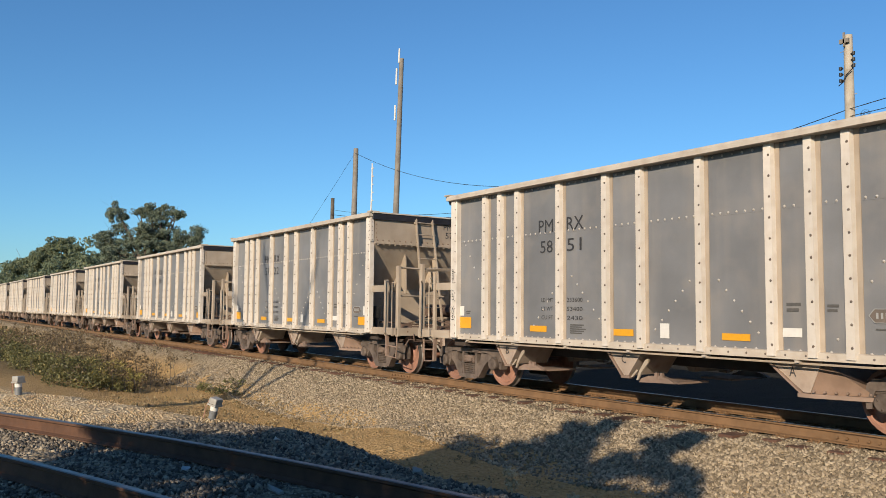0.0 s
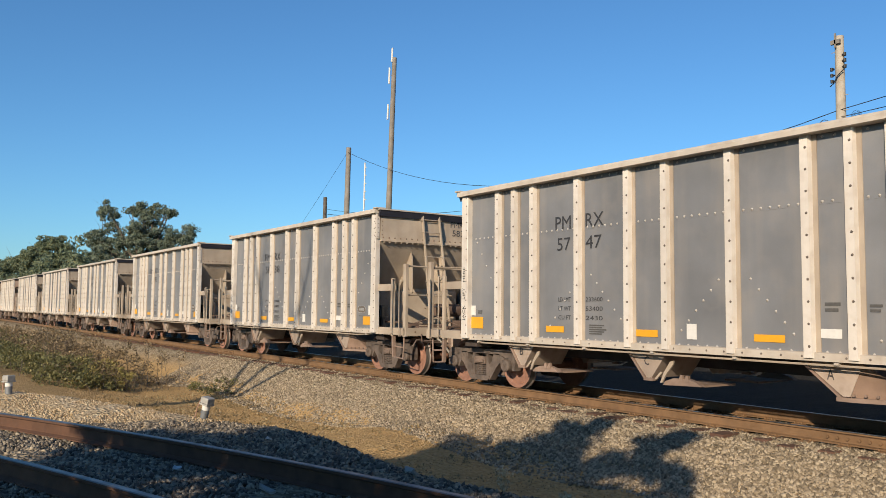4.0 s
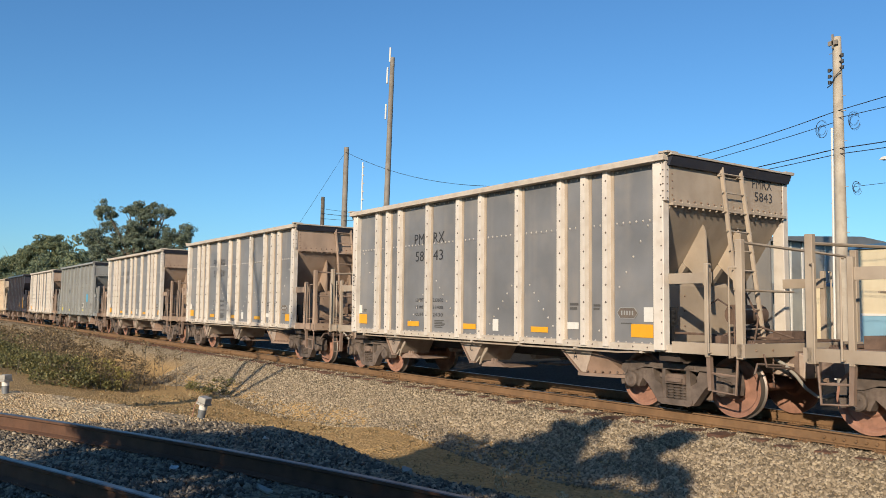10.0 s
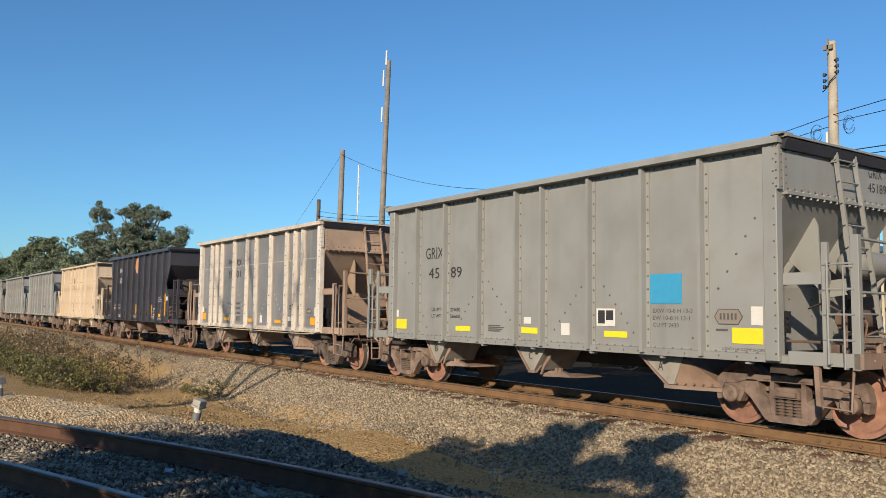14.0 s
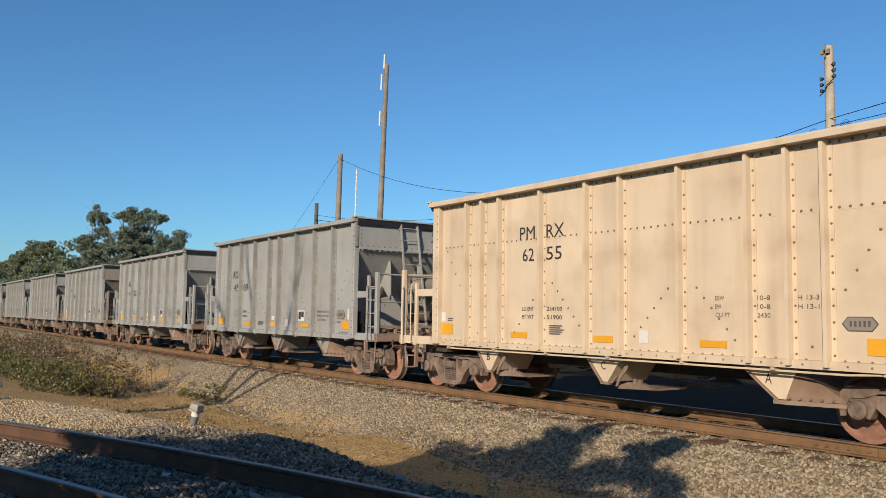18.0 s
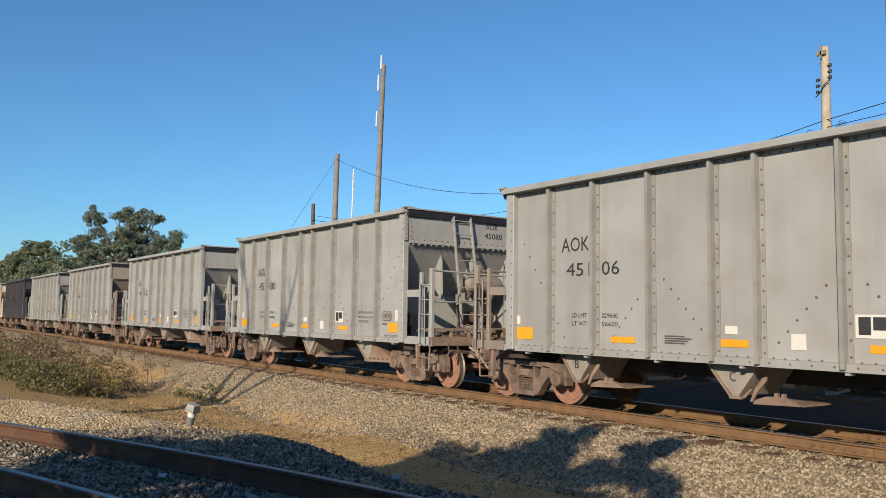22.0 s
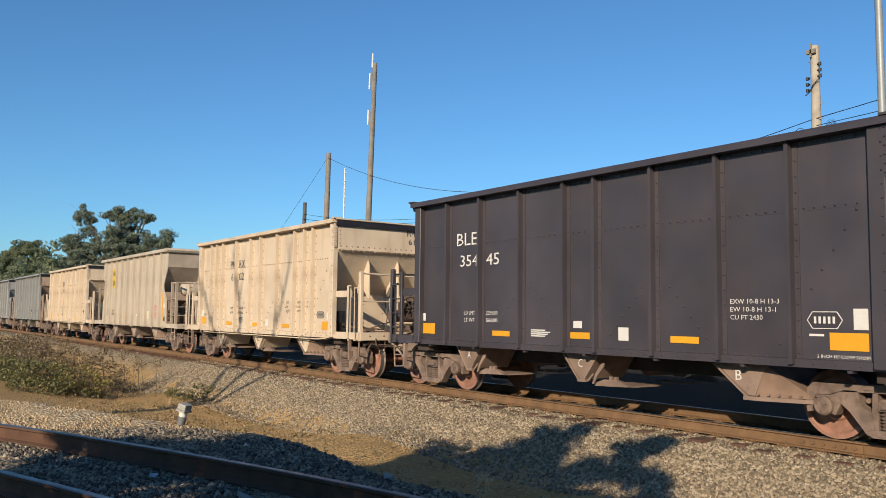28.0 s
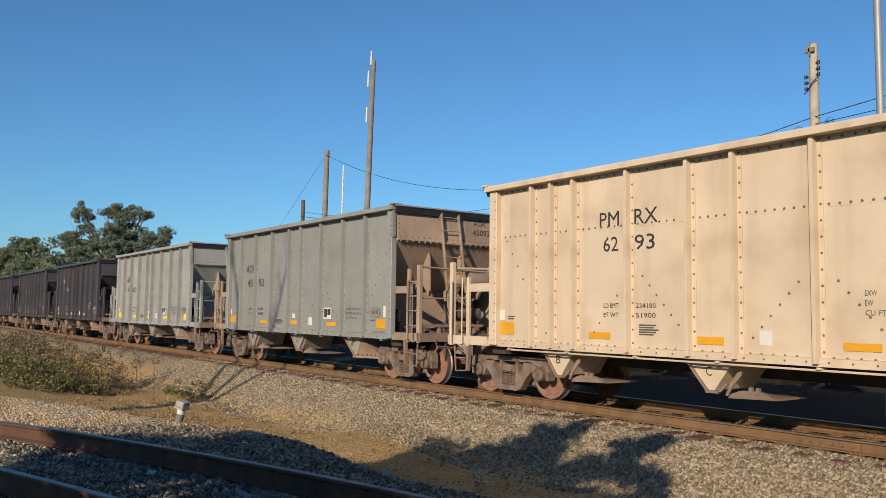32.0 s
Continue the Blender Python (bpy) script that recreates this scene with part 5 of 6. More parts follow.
GY = -1.566
def black_notched_car():
    car = notched_car("navy_black", "glossy black notched-end hopper car with an orange disc", "white")
    for (xa, za), (xb, zb) in (((-4.1, 2.5), (-3.5, 1.4)), ((-1.1, 2.6), (-1.9, 1.2)), ((-0.95, 2.6), (-0.45, 1.5)), ((1.5, 2.5), (0.75, 1.25)), ((1.7, 2.5), (2.3, 1.3)), ((4.2, 2.6), (3.6, 1.4))):
        part("weld_seam", shared("weld_seam/%.2f" % (xa - xb), lambda bm, dx=xb - xa, dz=zb - za: prism(bm, [(0, 0), (0.035, 0), (dx + 0.06, dz), (dx - 0.02, dz)], -0.004, 0.0), "dusty_black"), car, "dusty slanting seam", (xa, -1.56, za))
    part("disc", shared("disc", lambda bm: lathe(bm, [(0, 0.36), (-0.004, 0.36)], 40, "y"), "disc"), car, "faded orange disc", (-0.05, -1.562, 3.53))
    word(car, "GACX", -3.28, -2.56, 3.28, 3.50, "white", GY)
    word(car, "62708", -3.28, -2.56, 2.78, 3.02, "white", GY)
    for x0, x1, t in ((-3.28, -2.76, "DOOR A"), (-0.38, 0.38, "DOOR C"), (2.50, 3.30, "DOOR B")):
        word(car, t, x0, x1, 1.12, 1.24, "white", GY)
    for x0, x1, z0, z1 in ((-4.25, -4.15, 1.45, 1.58), (-2.75, -2.68, 1.25, 1.62), (-0.12, 0.0, 1.28, 1.74), (2.48, 2.60, 1.26, 1.72), (4.46, 4.60, 1.25, 2.19), (3.58, 3.90, 1.20, 1.34), (4.22, 4.34, 1.20, 1.36)):
        sticker(car, x0, x1, z0, z1, "yellow", GY, "reflector", "yellow reflective strip")
    for z, t in ((2.0, "EXW 10-8 H 13-5"), (1.91, "EW 10-8 H 13-5"), (1.82, "CU FT 2400")):
        word(car, t, 3.56, 3.56 + 0.045 * len(t), z, z + 0.065, "white", GY)
    word(car, "DOORS", 3.98, 4.22, 1.68, 1.73, "white", GY)
    word(car, "A  C  B", 3.98, 4.22, 1.61, 1.66, "white", GY)
    sticker(car, 3.95, 4.26, 1.40, 1.58, "pink", GY, "placard", "faded pink placard")
    sticker(car, 2.86, 3.24, 1.27, 1.57, "white", GY)
    sticker(car, 2.90, 3.06, 1.31, 1.53, "navy_black", GY - 0.004)
    sticker(car, 3.09, 3.20, 1.37, 1.53, "navy_black", GY - 0.004)
    part("disc", shared("small_disc", lambda bm: lathe(bm, [(0, 0.10), (-0.004, 0.10)], 20, "y"), "white"), car, "small cream disc", (4.78, -1.562, 1.98))
    for x in (-2.2, -1.75, 0.75, 1.72, 4.74):
        part("pull_eye", shared("pull_eye", make_window, "cable"), car, "", (x, -1.56, 1.22))
    word(car, "2 INCH TREAD", 3.55, 3.98, 1.10, 1.16, "white", GY)
    for z, a, b in ((1.66, "LD LMT", "230900"), (1.52, "LT WT", "55100")):
        word(car, a, -4.22, -3.86, z, z + 0.07, "white", GY)
        word(car, b, -3.34, -2.96, z, z + 0.07, "white", GY)
    sticker(car, 5.12, 5.30, 1.00, 1.10, "red", GY - 0.02)
    end_word(car, "GACX", 0.70, 1.12, 3.72, 3.86, "white", G_END + 0.004)
    end_word(car, "62708", 0.68, 1.14, 3.52, 3.66, "white", G_END + 0.004)
    return car


def sand_notched_car():
    car = notched_car("sand", "dusty beige notched-end hopper car with a yellow number panel", "ink")
    sticker(car, -3.28, -2.52, 2.70, 3.58, "paint_yellow", GY, "number_panel", "bright yellow number panel")
    word(car, "GACX", -3.22, -2.58, 3.26, 3.48, "ink", GY - 0.006)
    word(car, "55891", -3.22, -2.58, 2.80, 3.02, "ink", GY - 0.006)
    for x0, x1, z0, z1 in ((-0.95, -0.84, 1.26, 1.66), (2.02, 2.12, 1.28, 1.72), (4.50, 4.62, 1.28, 2.33)):
        sticker(car, x0, x1, z0, z1, "yellow", GY, "reflector", "yellow reflective strip")
    sticker(car, 2.30, 2.73, 1.30, 1.62, "cream", GY, "placard", "pale cream placard")
    sticker(car, 3.10, 3.42, 1.40, 1.58, "tan_patch", GY)
    sticker(car, 3.50, 3.78, 1.62, 1.86, "pink", GY)
    sticker(car, 3.50, 3.78, 1.34, 1.56, "pink", GY)
    sticker(car, 0.9, 1.02, 1.38, 1.48, "white", GY)
    for z, t in ((2.17, "EXW 10-8 H 13-4"), (2.08, "EW 10-8 H 13-4"), (1.99, "CU FT 2400")):
        word(car, t, 3.10, 3.10 + 0.045 * len(t), z, z + 0.065, "grey_ink", GY)
    for x, ch in ((-2.6, "B"), (-0.95, "C"), (2.55, "A")):
        word(car, ch, x, x + 0.07, 1.13, 1.22, "grey_ink", GY)
    for z, a, b in ((1.58, "LD LMT", "220700"), (1.43, "LT WT", "55200")):
        word(car, a, -4.05, -3.56, z, z + 0.08, "grey_ink", GY)
        word(car, b, -3.24, -2.84, z, z + 0.08, "grey_ink", GY)
    sticker(car, -2.55, -2.48, 1.28, 1.70, "yellow", GY, "reflector", "yellow reflective strip")
    sticker(car, -1.97, -1.67, 3.08, 3.38, "grey_ink", GY, "placard", "outlined square mark")
    sticker(car, -1.95, -1.69, 3.10, 3.36, "sand", GY - 0.004)
    word(car, "C", -1.87, -1.77, 3.13, 3.25, "grey_ink", GY - 0.008)
    part("disc", shared("small_disc", lambda bm: lathe(bm, [(0, 0.10), (-0.004, 0.10)], 20, "y"), "white"), car, "", (4.78, -1.562, 1.83))
    part("pull_eye", shared("pull_eye", make_window, "cable"), car, "", (4.74, -1.56, 1.22))
    me = shared("placard/end", lambda bm: box(bm, 0, 0.004, 0, 0.62, 0, 0.20), "paint_yellow")
    part("number_panel", me, car, "yellow end number panel", (G_END + 0.002, 0.55, 3.52))
    end_word(car, "GACX 55891", 0.59, 1.13, 3.56, 3.68, "ink", G_END + 0.01)
    return car


M["dusty_grey"] = surface("dusty_grey_steel", (0.34, 0.315, 0.28), 0.75, 0, 0.2, 2.5, (0.16, 0.09, 0.06), 0.4, 0.1)
M["dusty_black"] = surface("dusty_black_paint", (0.076, 0.068, 0.075), 0.6, 0, 0.35, 5, (0.055, 0.05, 0.06), 0.6, 0.0)
M["rust_dark"] = surface("dark_rust", (0.25, 0.165, 0.12), 0.9, 0, 0.3, 3, (0.2, 0.13, 0.09), 0.3, 0.15)
# overhang shade at the car ends, put into a blue-black colour
M["band"] = surface("overhang_shade_band", (0.025, 0.028, 0.045), 0.6, 0, 0.2, 3, (0.1, 0.08, 0.06), 0.2, 0.0)
M["disc"] = surface("faded_orange_paint", (0.62, 0.33, 0.18), 0.6, 0, 0.1, 3, (0.3, 0.2, 0.15), 0.2, 0.0)
M["pink"] = surface("faded_pink_card", (0.62, 0.33, 0.28), 0.7, 0, 0.1, 9, (0.5, 0.4, 0.35), 0.2, 0.0)
M["red"] = surface("red_reflector", (0.7, 0.03, 0.04), 0.4, 0, 0.05, 9, (0.3, 0.1, 0.1), 0.1, 0.0)
M["cream"] = surface("cream_card", (0.78, 0.72, 0.52), 0.6, 0, 0.05, 9, (0.5, 0.4, 0.3), 0.1, 0.0)
M["tan_patch"] = surface("tan_touch_up_paint", (0.38, 0.22, 0.07), 0.6, 0, 0.1, 9, (0.3, 0.2, 0.1), 0.1, 0.0)
M["paint_yellow"] = surface("yellow_paint", (0.80, 0.52, 0.03), 0.5, 0, 0.06, 4, (0.5, 0.3, 0.1), 0.12, 0.0)
M["blue"] = surface("light_blue_sheet", (0.05, 0.36, 0.62), 0.5, 0, 0.05, 9, (0.3, 0.4, 0.5), 0.1, 0.0)

TRAIN = []          # (place in the train, car, shift along the train)
LIGHT, TANGREY = "weathered light grey thin-ribbed open hopper car", "grey thin-ribbed hopper car with stained ends"
for k, num in ((1, "5851"), (2, "5722"), (3, "5818"), (4, "5747"), (5, "5838"), (6, "5793"), (7, "5797"), (8, "5720"), (9, "5843")):
    TRAIN.append((k, dark_panel_car(num), 0))
TRAIN.append((10, dark_panel_car("5728", "brown_end"), 0))
TRAIN.append((11, dark_panel_car("5760", "brown_end"), 0))
grix = thin_rib_car("GRIX", "45189", "dull_grey", "dull grey open hopper car with a light blue sheet")
sticker(grix, 2.78, 3.42, 1.76, 2.22, "blue", name="blue_sheet", label="light blue sheet with pale print")
TRAIN.append((12, grix, 0))
TRAIN.append((13, dark_panel_car("5801", "brown_end"), 0))
TRAIN.append((14, black_notched_car(), -0.30))
TRAIN.append((15, cream_car("6255", "cream-painted open hopper car streaked with rust dust"), -0.12))
for k, num in ((16, "45109"), (17, "45052"), (18, "45106"), (19, "45080"), (20, "45012"), (21, "45104"), (22, "45131")):
    TRAIN.append((k, thin_rib_car("AOK", num, "light_grey", LIGHT if k not in (18, 21) else TANGREY, ends="light_grey" if k not in (18, 21) else "stain_grey", wheel_brake=k in (18, 21), climb=k != 21), 0))
TRAIN.append((23, thin_rib_car("BLE", "35445", "black", "faded black thin-ribbed hopper car with white lettering", "white"), 0))
TRAIN.append((24, cream_car("6102", "cream hopper car with a spoked brake wheel", wheel_brake=True, climb=False), -0.12))
TRAIN.append((25, sand_notched_car(), -0.27))
TRAIN.append((26, cream_car("6293", "cream hopper car with bold black lettering"), -0.12))
TRAIN.append((27, thin_rib_car("AOK", "45092", "dull_grey", TANGREY, ends="brown_end"), 0))
TRAIN.append((28, thin_rib_car("GRIX", "45162", "light_grey", LIGHT), 0))
for k, num in ((29, "35412"), (30, "35460"), (31, "35433"), (32, "35427")):
    TRAIN.append((k, thin_rib_car("BLE", num, "black", "faded black thin-ribbed hopper car with white lettering", "white"), 0))


# ---- plants ----
def leaf_material(name, lo, hi, dry):
    m = bpy.data.materials.new(name)
    m.use_nodes = True
    n, link = m.node_tree.nodes, m.node_tree.links.new
    g = n.new("ShaderNodeNewGeometry")
    r = n.new("ShaderNodeValToRGB")
    r.color_ramp.elements.new(0.8)
    for e, (p, c) in zip(r.color_ramp.elements, ((0, lo), (0.8, hi), (1, dry))):
        e.position, e.color = p, (*c, 1)
    link(g.outputs["Random Per Island"], r.inputs["Fac"])
    b = n["Principled BSDF"]
    b.inputs["Roughness"].default_value = 0.6
    link(r.outputs[0], b.inputs["Base Color"])
    t = n.new("ShaderNodeBsdfTranslucent")
    link(r.outputs[0], t.inputs["Color"])
    mx = n.new("ShaderNodeMixShader")
    mx.inputs[0].default_value = 0.25
    link(b.outputs[0], mx.inputs[1])
    link(t.outputs[0], mx.inputs[2])
    link(mx.outputs[0], n["Material Output"].inputs["Surface"])
    return m


M["leaf"] = leaf_material("oak_leaves", (0.075, 0.10, 0.065), (0.15, 0.185, 0.11), (0.23, 0.245, 0.14))
# far greens are paler and greyer: haze of distance put into the leaf colour
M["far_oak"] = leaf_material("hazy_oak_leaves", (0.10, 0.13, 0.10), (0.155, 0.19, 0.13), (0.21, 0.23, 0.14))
M["far_leaf"] = leaf_material("hazed_distant_leaves", (0.09, 0.12, 0.075), (0.17, 0.205, 0.115), (0.28, 0.27, 0.13))
M["bush_leaf"] = leaf_material("weedy_leaves", (0.06, 0.062, 0.024), (0.15, 0.145, 0.05), (0.28, 0.235, 0.09))
M["yellow_leaf"] = leaf_material("yellowing_leaves", (0.16, 0.14, 0.04), (0.33, 0.28, 0.09), (0.45, 0.36, 0.14))
M["dry_leaf"] = leaf_material("dry_brown_leaves", (0.085, 0.06, 0.032), (0.20, 0.145, 0.08), (0.36, 0.27, 0.15))
M["straw"] = leaf_material("straw", (0.35, 0.27, 0.15), (0.52, 0.42, 0.26), (0.62, 0.54, 0.38))
M["dry_grass"] = leaf_material("faded_dry_grass", (0.20, 0.145, 0.07), (0.29, 0.215, 0.11), (0.34, 0.27, 0.14))
M["bark"] = surface("grey_bark", (0.14, 0.115, 0.09), 0.95, 0, 0.3, 3, (0.07, 0.06, 0.045), 0.3, 0.6, 0.3, 30)


def leaves(name, centres, radii, per, size, mat, seed, flat=0.75):
    """Small leaf blades in clumps round the centres, as one mesh."""
    rs = np.random.RandomState(seed)
    c = np.repeat(np.asarray(centres, float), per, 0)
    rad = np.repeat(np.asarray(radii, float), per)
    nL = len(c)
    d = rs.normal(size=(nL, 3))
    d /= np.linalg.norm(d, axis=1)[:, None]
    pos = c + d * (rad * rs.uniform(0.35, 1.0, nL) ** 0.6)[:, None] * np.array([1, 1, flat])
    u = rs.normal(size=(nL, 3))
    u /= np.linalg.norm(u, axis=1)[:, None]
    w = np.cross(u, d + rs.normal(size=(nL, 3)) * 0.8)
    w /= np.linalg.norm(w, axis=1)[:, None] + 1e-9
    s = (size * rs.uniform(0.6, 1.4, nL))[:, None]
    quad = np.stack([pos - u * s, pos + w * s * 0.55, pos + u * s, pos - w * s * 0.55], 1).reshape(-1, 3)
    me = bpy.data.meshes.new(name)
    me.vertices.add(len(quad))
    me.vertices.foreach_set("co", quad.ravel())
    me.loops.add(nL * 4)
    me.loops.foreach_set("vertex_index", np.arange(nL * 4))
    me.polygons.add(nL)
    me.polygons.foreach_set("loop_start", np.arange(nL) * 4)
    me.materials.append(mat)
    me.update()
    return me


def clumps(lobes, count, rs, shell=0.55):
    """Clump centres spread in lumpy lobes: each lobe is x, y, z, rx, ry, rz."""
    out = []
    vol = np.array([l[3] * l[4] * l[5] for l in lobes]) ** 0.67
    for l, k in zip(lobes, np.maximum(3, count * vol / vol.sum()).astype(int)):
        d = rs.normal(size=(k, 3))
        d /= np.linalg.norm(d, axis=1)[:, None]
        out.append(np.array(l[:3]) + (d * (shell + (1 - shell) * rs.uniform(0, 1, (k, 1))) + rs.normal(size=(k, 3)) * 0.16) * np.array(l[3:]))
    return np.concatenate(out)


def tree(x, y, base, lobes, label, trunk_r=0.3, count=130, per=60, clump=0.9, size=0.22, mat="leaf", seed=1, group=""):
    rs = np.random.RandomState(seed)
    t = tagged(new("tree"), label, "tree", group)
    t.location = (x, y, base)
    top = max(l[2] for l in lobes)

    def wood(bm):
        rod(bm, (0, 0, -0.1), (0.1, 0, top * 0.45), trunk_r, 10, trunk_r * 0.7)
        for l in lobes:
            a = Vector((0.1, 0, top * rs.uniform(0.25, 0.45)))
            b = Vector(l[:3])
            m = (a + b) / 2 + Vector((0, 0, 0.3))
            rod(bm, a, m, trunk_r * 0.5, 7, trunk_r * 0.32)
            rod(bm, m, b, trunk_r * 0.32, 6, trunk_r * 0.12)
            for _ in range(4):
                e = b + Vector(rs.normal(size=3)) * l[3] * 0.5
                rod(bm, m.lerp(b, rs.uniform(0.3, 1)), e, trunk_r * 0.14, 5, trunk_r * 0.04)
    solid("trunk", wood, "bark", t)
    cs = clumps(lobes, count, rs)
    part("crown", leaves("crown", cs, rs.uniform(0.6, 1.2, len(cs)) * clump, per, size, M[mat], seed), t)
    return t


def bare_tree(x, y, base, stems, label, seed=1, r=0.12, fork=0.0):
    rs = np.random.RandomState(seed)
    t = tagged(new("bare_tree"), label, "tree")
    t.location = (x, y, base)

    def wood(bm):
        if fork:
            rod(bm, (0, 0, -0.1), (0, 0, fork + 0.05), r * 2.4, 10, r * 1.7)
        near = 0.0 if fork else 0.3
        for dx, dy, h in stems:
            p = Vector((dx * near, dy * near, fork))
            for k in range(6):
                f = near + (1 - near) * (k + 1) / 6
                q = Vector((dx * f + rs.uniform(-0.15, 0.15), dy * f, fork + (h - fork) * (k + 1) / 6))
                rod(bm, p, q, r * (1 - k * 0.11), 7, r * (1 - (k + 1) * 0.11))
                if k > 1:
                    for _ in range(3):
                        e = q + Vector((rs.normal() * 0.5, rs.normal() * 0.5, abs(rs.normal()) * 0.9 + 0.3)) * (h / 12)
                        rod(bm, q, e, r * 0.22, 5, r * 0.05)
                p = q
    solid("branches", wood, "bark", t)
    return t


# far trees beyond the train
tree(-110.8, 16, -0.5, [(0.5, 0.6, 12.4, 2.4, 2.4, 2.1), (-0.5, -1.1, 14.4, 1.0, 1.0, 1.0), (0.5, 0.3, 14.9, 1.0, 1.0, 0.9), (1.3, 1.5, 14.7, 0.9, 0.9, 0.9), (2.2, 2.8, 14.5, 1.0, 1.0, 0.7), (2.5, 3.1, 14.8, 0.5, 0.5, 0.6), (3.6, 5.2, 12.1, 1.0, 1.0, 1.0), (3.2, 4.7, 10.9, 1.2, 1.2, 0.9), (-2.2, -3.5, 14.2, 1.5, 1.5, 0.9), (-2.5, -4.0, 15.4, 0.5, 0.5, 0.4),
     (-3.3, -4.5, 11.1, 1.3, 1.3, 1.0), (-3.9, -5.4, 11.4, 0.6, 0.6, 0.6), (-2.2, -3.2, 12.4, 1.0, 1.0, 0.7), (-1.8, -2.3, 10.5, 1.8, 1.8, 1.0), (0.3, 0.7, 10.0, 3.0, 3.0, 1.0), (2.3, 3.4, 11.3, 1.3, 1.3, 1.0), (-0.5, -0.6, 11.7, 1.6, 1.6, 1.3), (-2.9, -3.8, 9.6, 1.2, 1.2, 0.7), (0, 0, 6.5, 3.2, 3.2, 2.5), (-2.2, -3.2, 8.8, 2.0, 2.0, 1.4), (2.2, 3.2, 9.2, 2.4, 2.4, 1.4), (-3.4, -4.8, 10.0, 1.1, 1.1, 1.0)],
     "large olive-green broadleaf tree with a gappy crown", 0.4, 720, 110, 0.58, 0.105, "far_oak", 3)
bare_tree(-134, 16, -0.5, [(-2.4, 0, 14.5), (-0.4, 0, 17.5), (1.4, 0, 15)], "leafless grey tree beside the broadleaf tree", 4, 0.08)
tree(-247, 26, -0.5, [(0.2, 0.2, 18.6, 3.4, 3.4, 2.8), (-2.0, -2.8, 17.6, 2.2, 2.2, 2.2), (2.2, 3.2, 17.2, 2.2, 2.2, 1.9), (-4.2, -5.6, 15.1, 3.4, 3.4, 2.2), (-0.7, -0.4, 14.2, 6.2, 6.2, 2.5), (3.0, 4.6, 14.9, 3.1, 3.1, 1.9), (-6.6, -8.6, 12.9, 4.1, 4.1, 2.2), (5.9, 8.8, 15.3, 2.5, 2.5, 1.6), (7.2, 10.6, 15.6, 1.6, 1.6, 1.4), (0, 0, 9, 7, 7, 4)],
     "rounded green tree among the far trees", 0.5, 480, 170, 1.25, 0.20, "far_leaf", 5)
rs = np.random.RandomState(12)
lobes = []
for k in range(46):
    x = -125 - 9.5 * k * rs.uniform(0.9, 1.1)
    h = rs.uniform(9.0, 11.5) * (1 + 0.002 * (-x - 125))
    lobes.append((x, rs.uniform(16, 44), h * 0.55, rs.uniform(4, 7), 4, h * 0.55))
cs = clumps(lobes, 1500, rs, 0.7)
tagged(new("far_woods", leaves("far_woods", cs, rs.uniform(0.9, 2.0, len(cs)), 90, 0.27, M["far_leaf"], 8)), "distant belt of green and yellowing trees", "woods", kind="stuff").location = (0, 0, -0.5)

# trees behind the camera, whose shade lies over the siding and the bank
SHADE = "trees behind the siding"
tree(-2.1, -14.6, 0, [(-2.2, 0, 3.95, 0.35, 0.5, 0.4), (-2.25, 0, 4.5, 0.2, 0.3, 0.38), (-1.6, 0, 4.2, 0.5, 0.5, 0.4), (-1.2, 0, 4.45, 0.42, 0.5, 0.32), (-0.7, 0, 4.75, 0.38, 0.5, 0.32), (-0.35, 0, 5.1, 0.28, 0.4, 0.35),
                       (0.15, 0, 5.25, 0.28, 0.4, 0.28), (0.36, 0, 5.5, 0.14, 0.3, 0.2), (-0.2, 0, 4.6, 0.5, 0.5, 0.32), (0.2, 0, 4.25, 0.6, 0.5, 0.32), (-0.8, 0, 4.05, 0.7, 0.6, 0.4), (1.75, 0, 5.32, 0.28, 0.4, 0.2), (2.1, 0, 5.48, 0.18, 0.3, 0.17),
                       (1.35, 0, 4.93, 0.36, 0.4, 0.17), (0.8, 0, 4.65, 0.3, 0.4, 0.2), (2.0, 0, 4.93, 0.26, 0.4, 0.12), (2.2, 0, 4.66, 0.26, 0.4, 0.2), (1.1, 0, 4.1, 0.85, 0.6, 0.22), (2.0, 0, 4.05, 0.7, 0.6, 0.26), (-1.7, 0, 3.7, 0.7, 0.6, 0.32), (0.1, 0, 3.7, 0.9, 0.6, 0.32), (-2.3, 0, 3.4, 0.6, 0.5, 0.3), (-1.2, 0, 3.3, 0.8, 0.5, 0.3), (1.2, 0, 3.6, 0.8, 0.5, 0.3), (2.0, 0, 3.7, 0.7, 0.5, 0.3)],
     "leafy green roadside tree", 0.14, 540, 44, 0.22, 0.075, "leaf", 21, SHADE)
for k, (x, y, h) in enumerate(((-2.2, -17.3, 4.75), (0.2, -17.1, 4.7), (3.0, -17.3, 4.6), (6.2, -17.1, 4.7), (9.6, -17.3, 4.6))):
    tree(x, y, 0, [(0, 0, h - 0.9, 1.7, 1.0, 0.9), (-0.8, 0.1, h * 0.5, 1.5, 1.0, 1.2), (0.9, 0, h * 0.45, 1.6, 1.0, 1.2), (0, 0, 0.9, 1.7, 0.9, 0.8)],
         "dense shrubby green tree", 0.14, 125, 52, 0.46, 0.11, "leaf", 30 + k, SHADE)
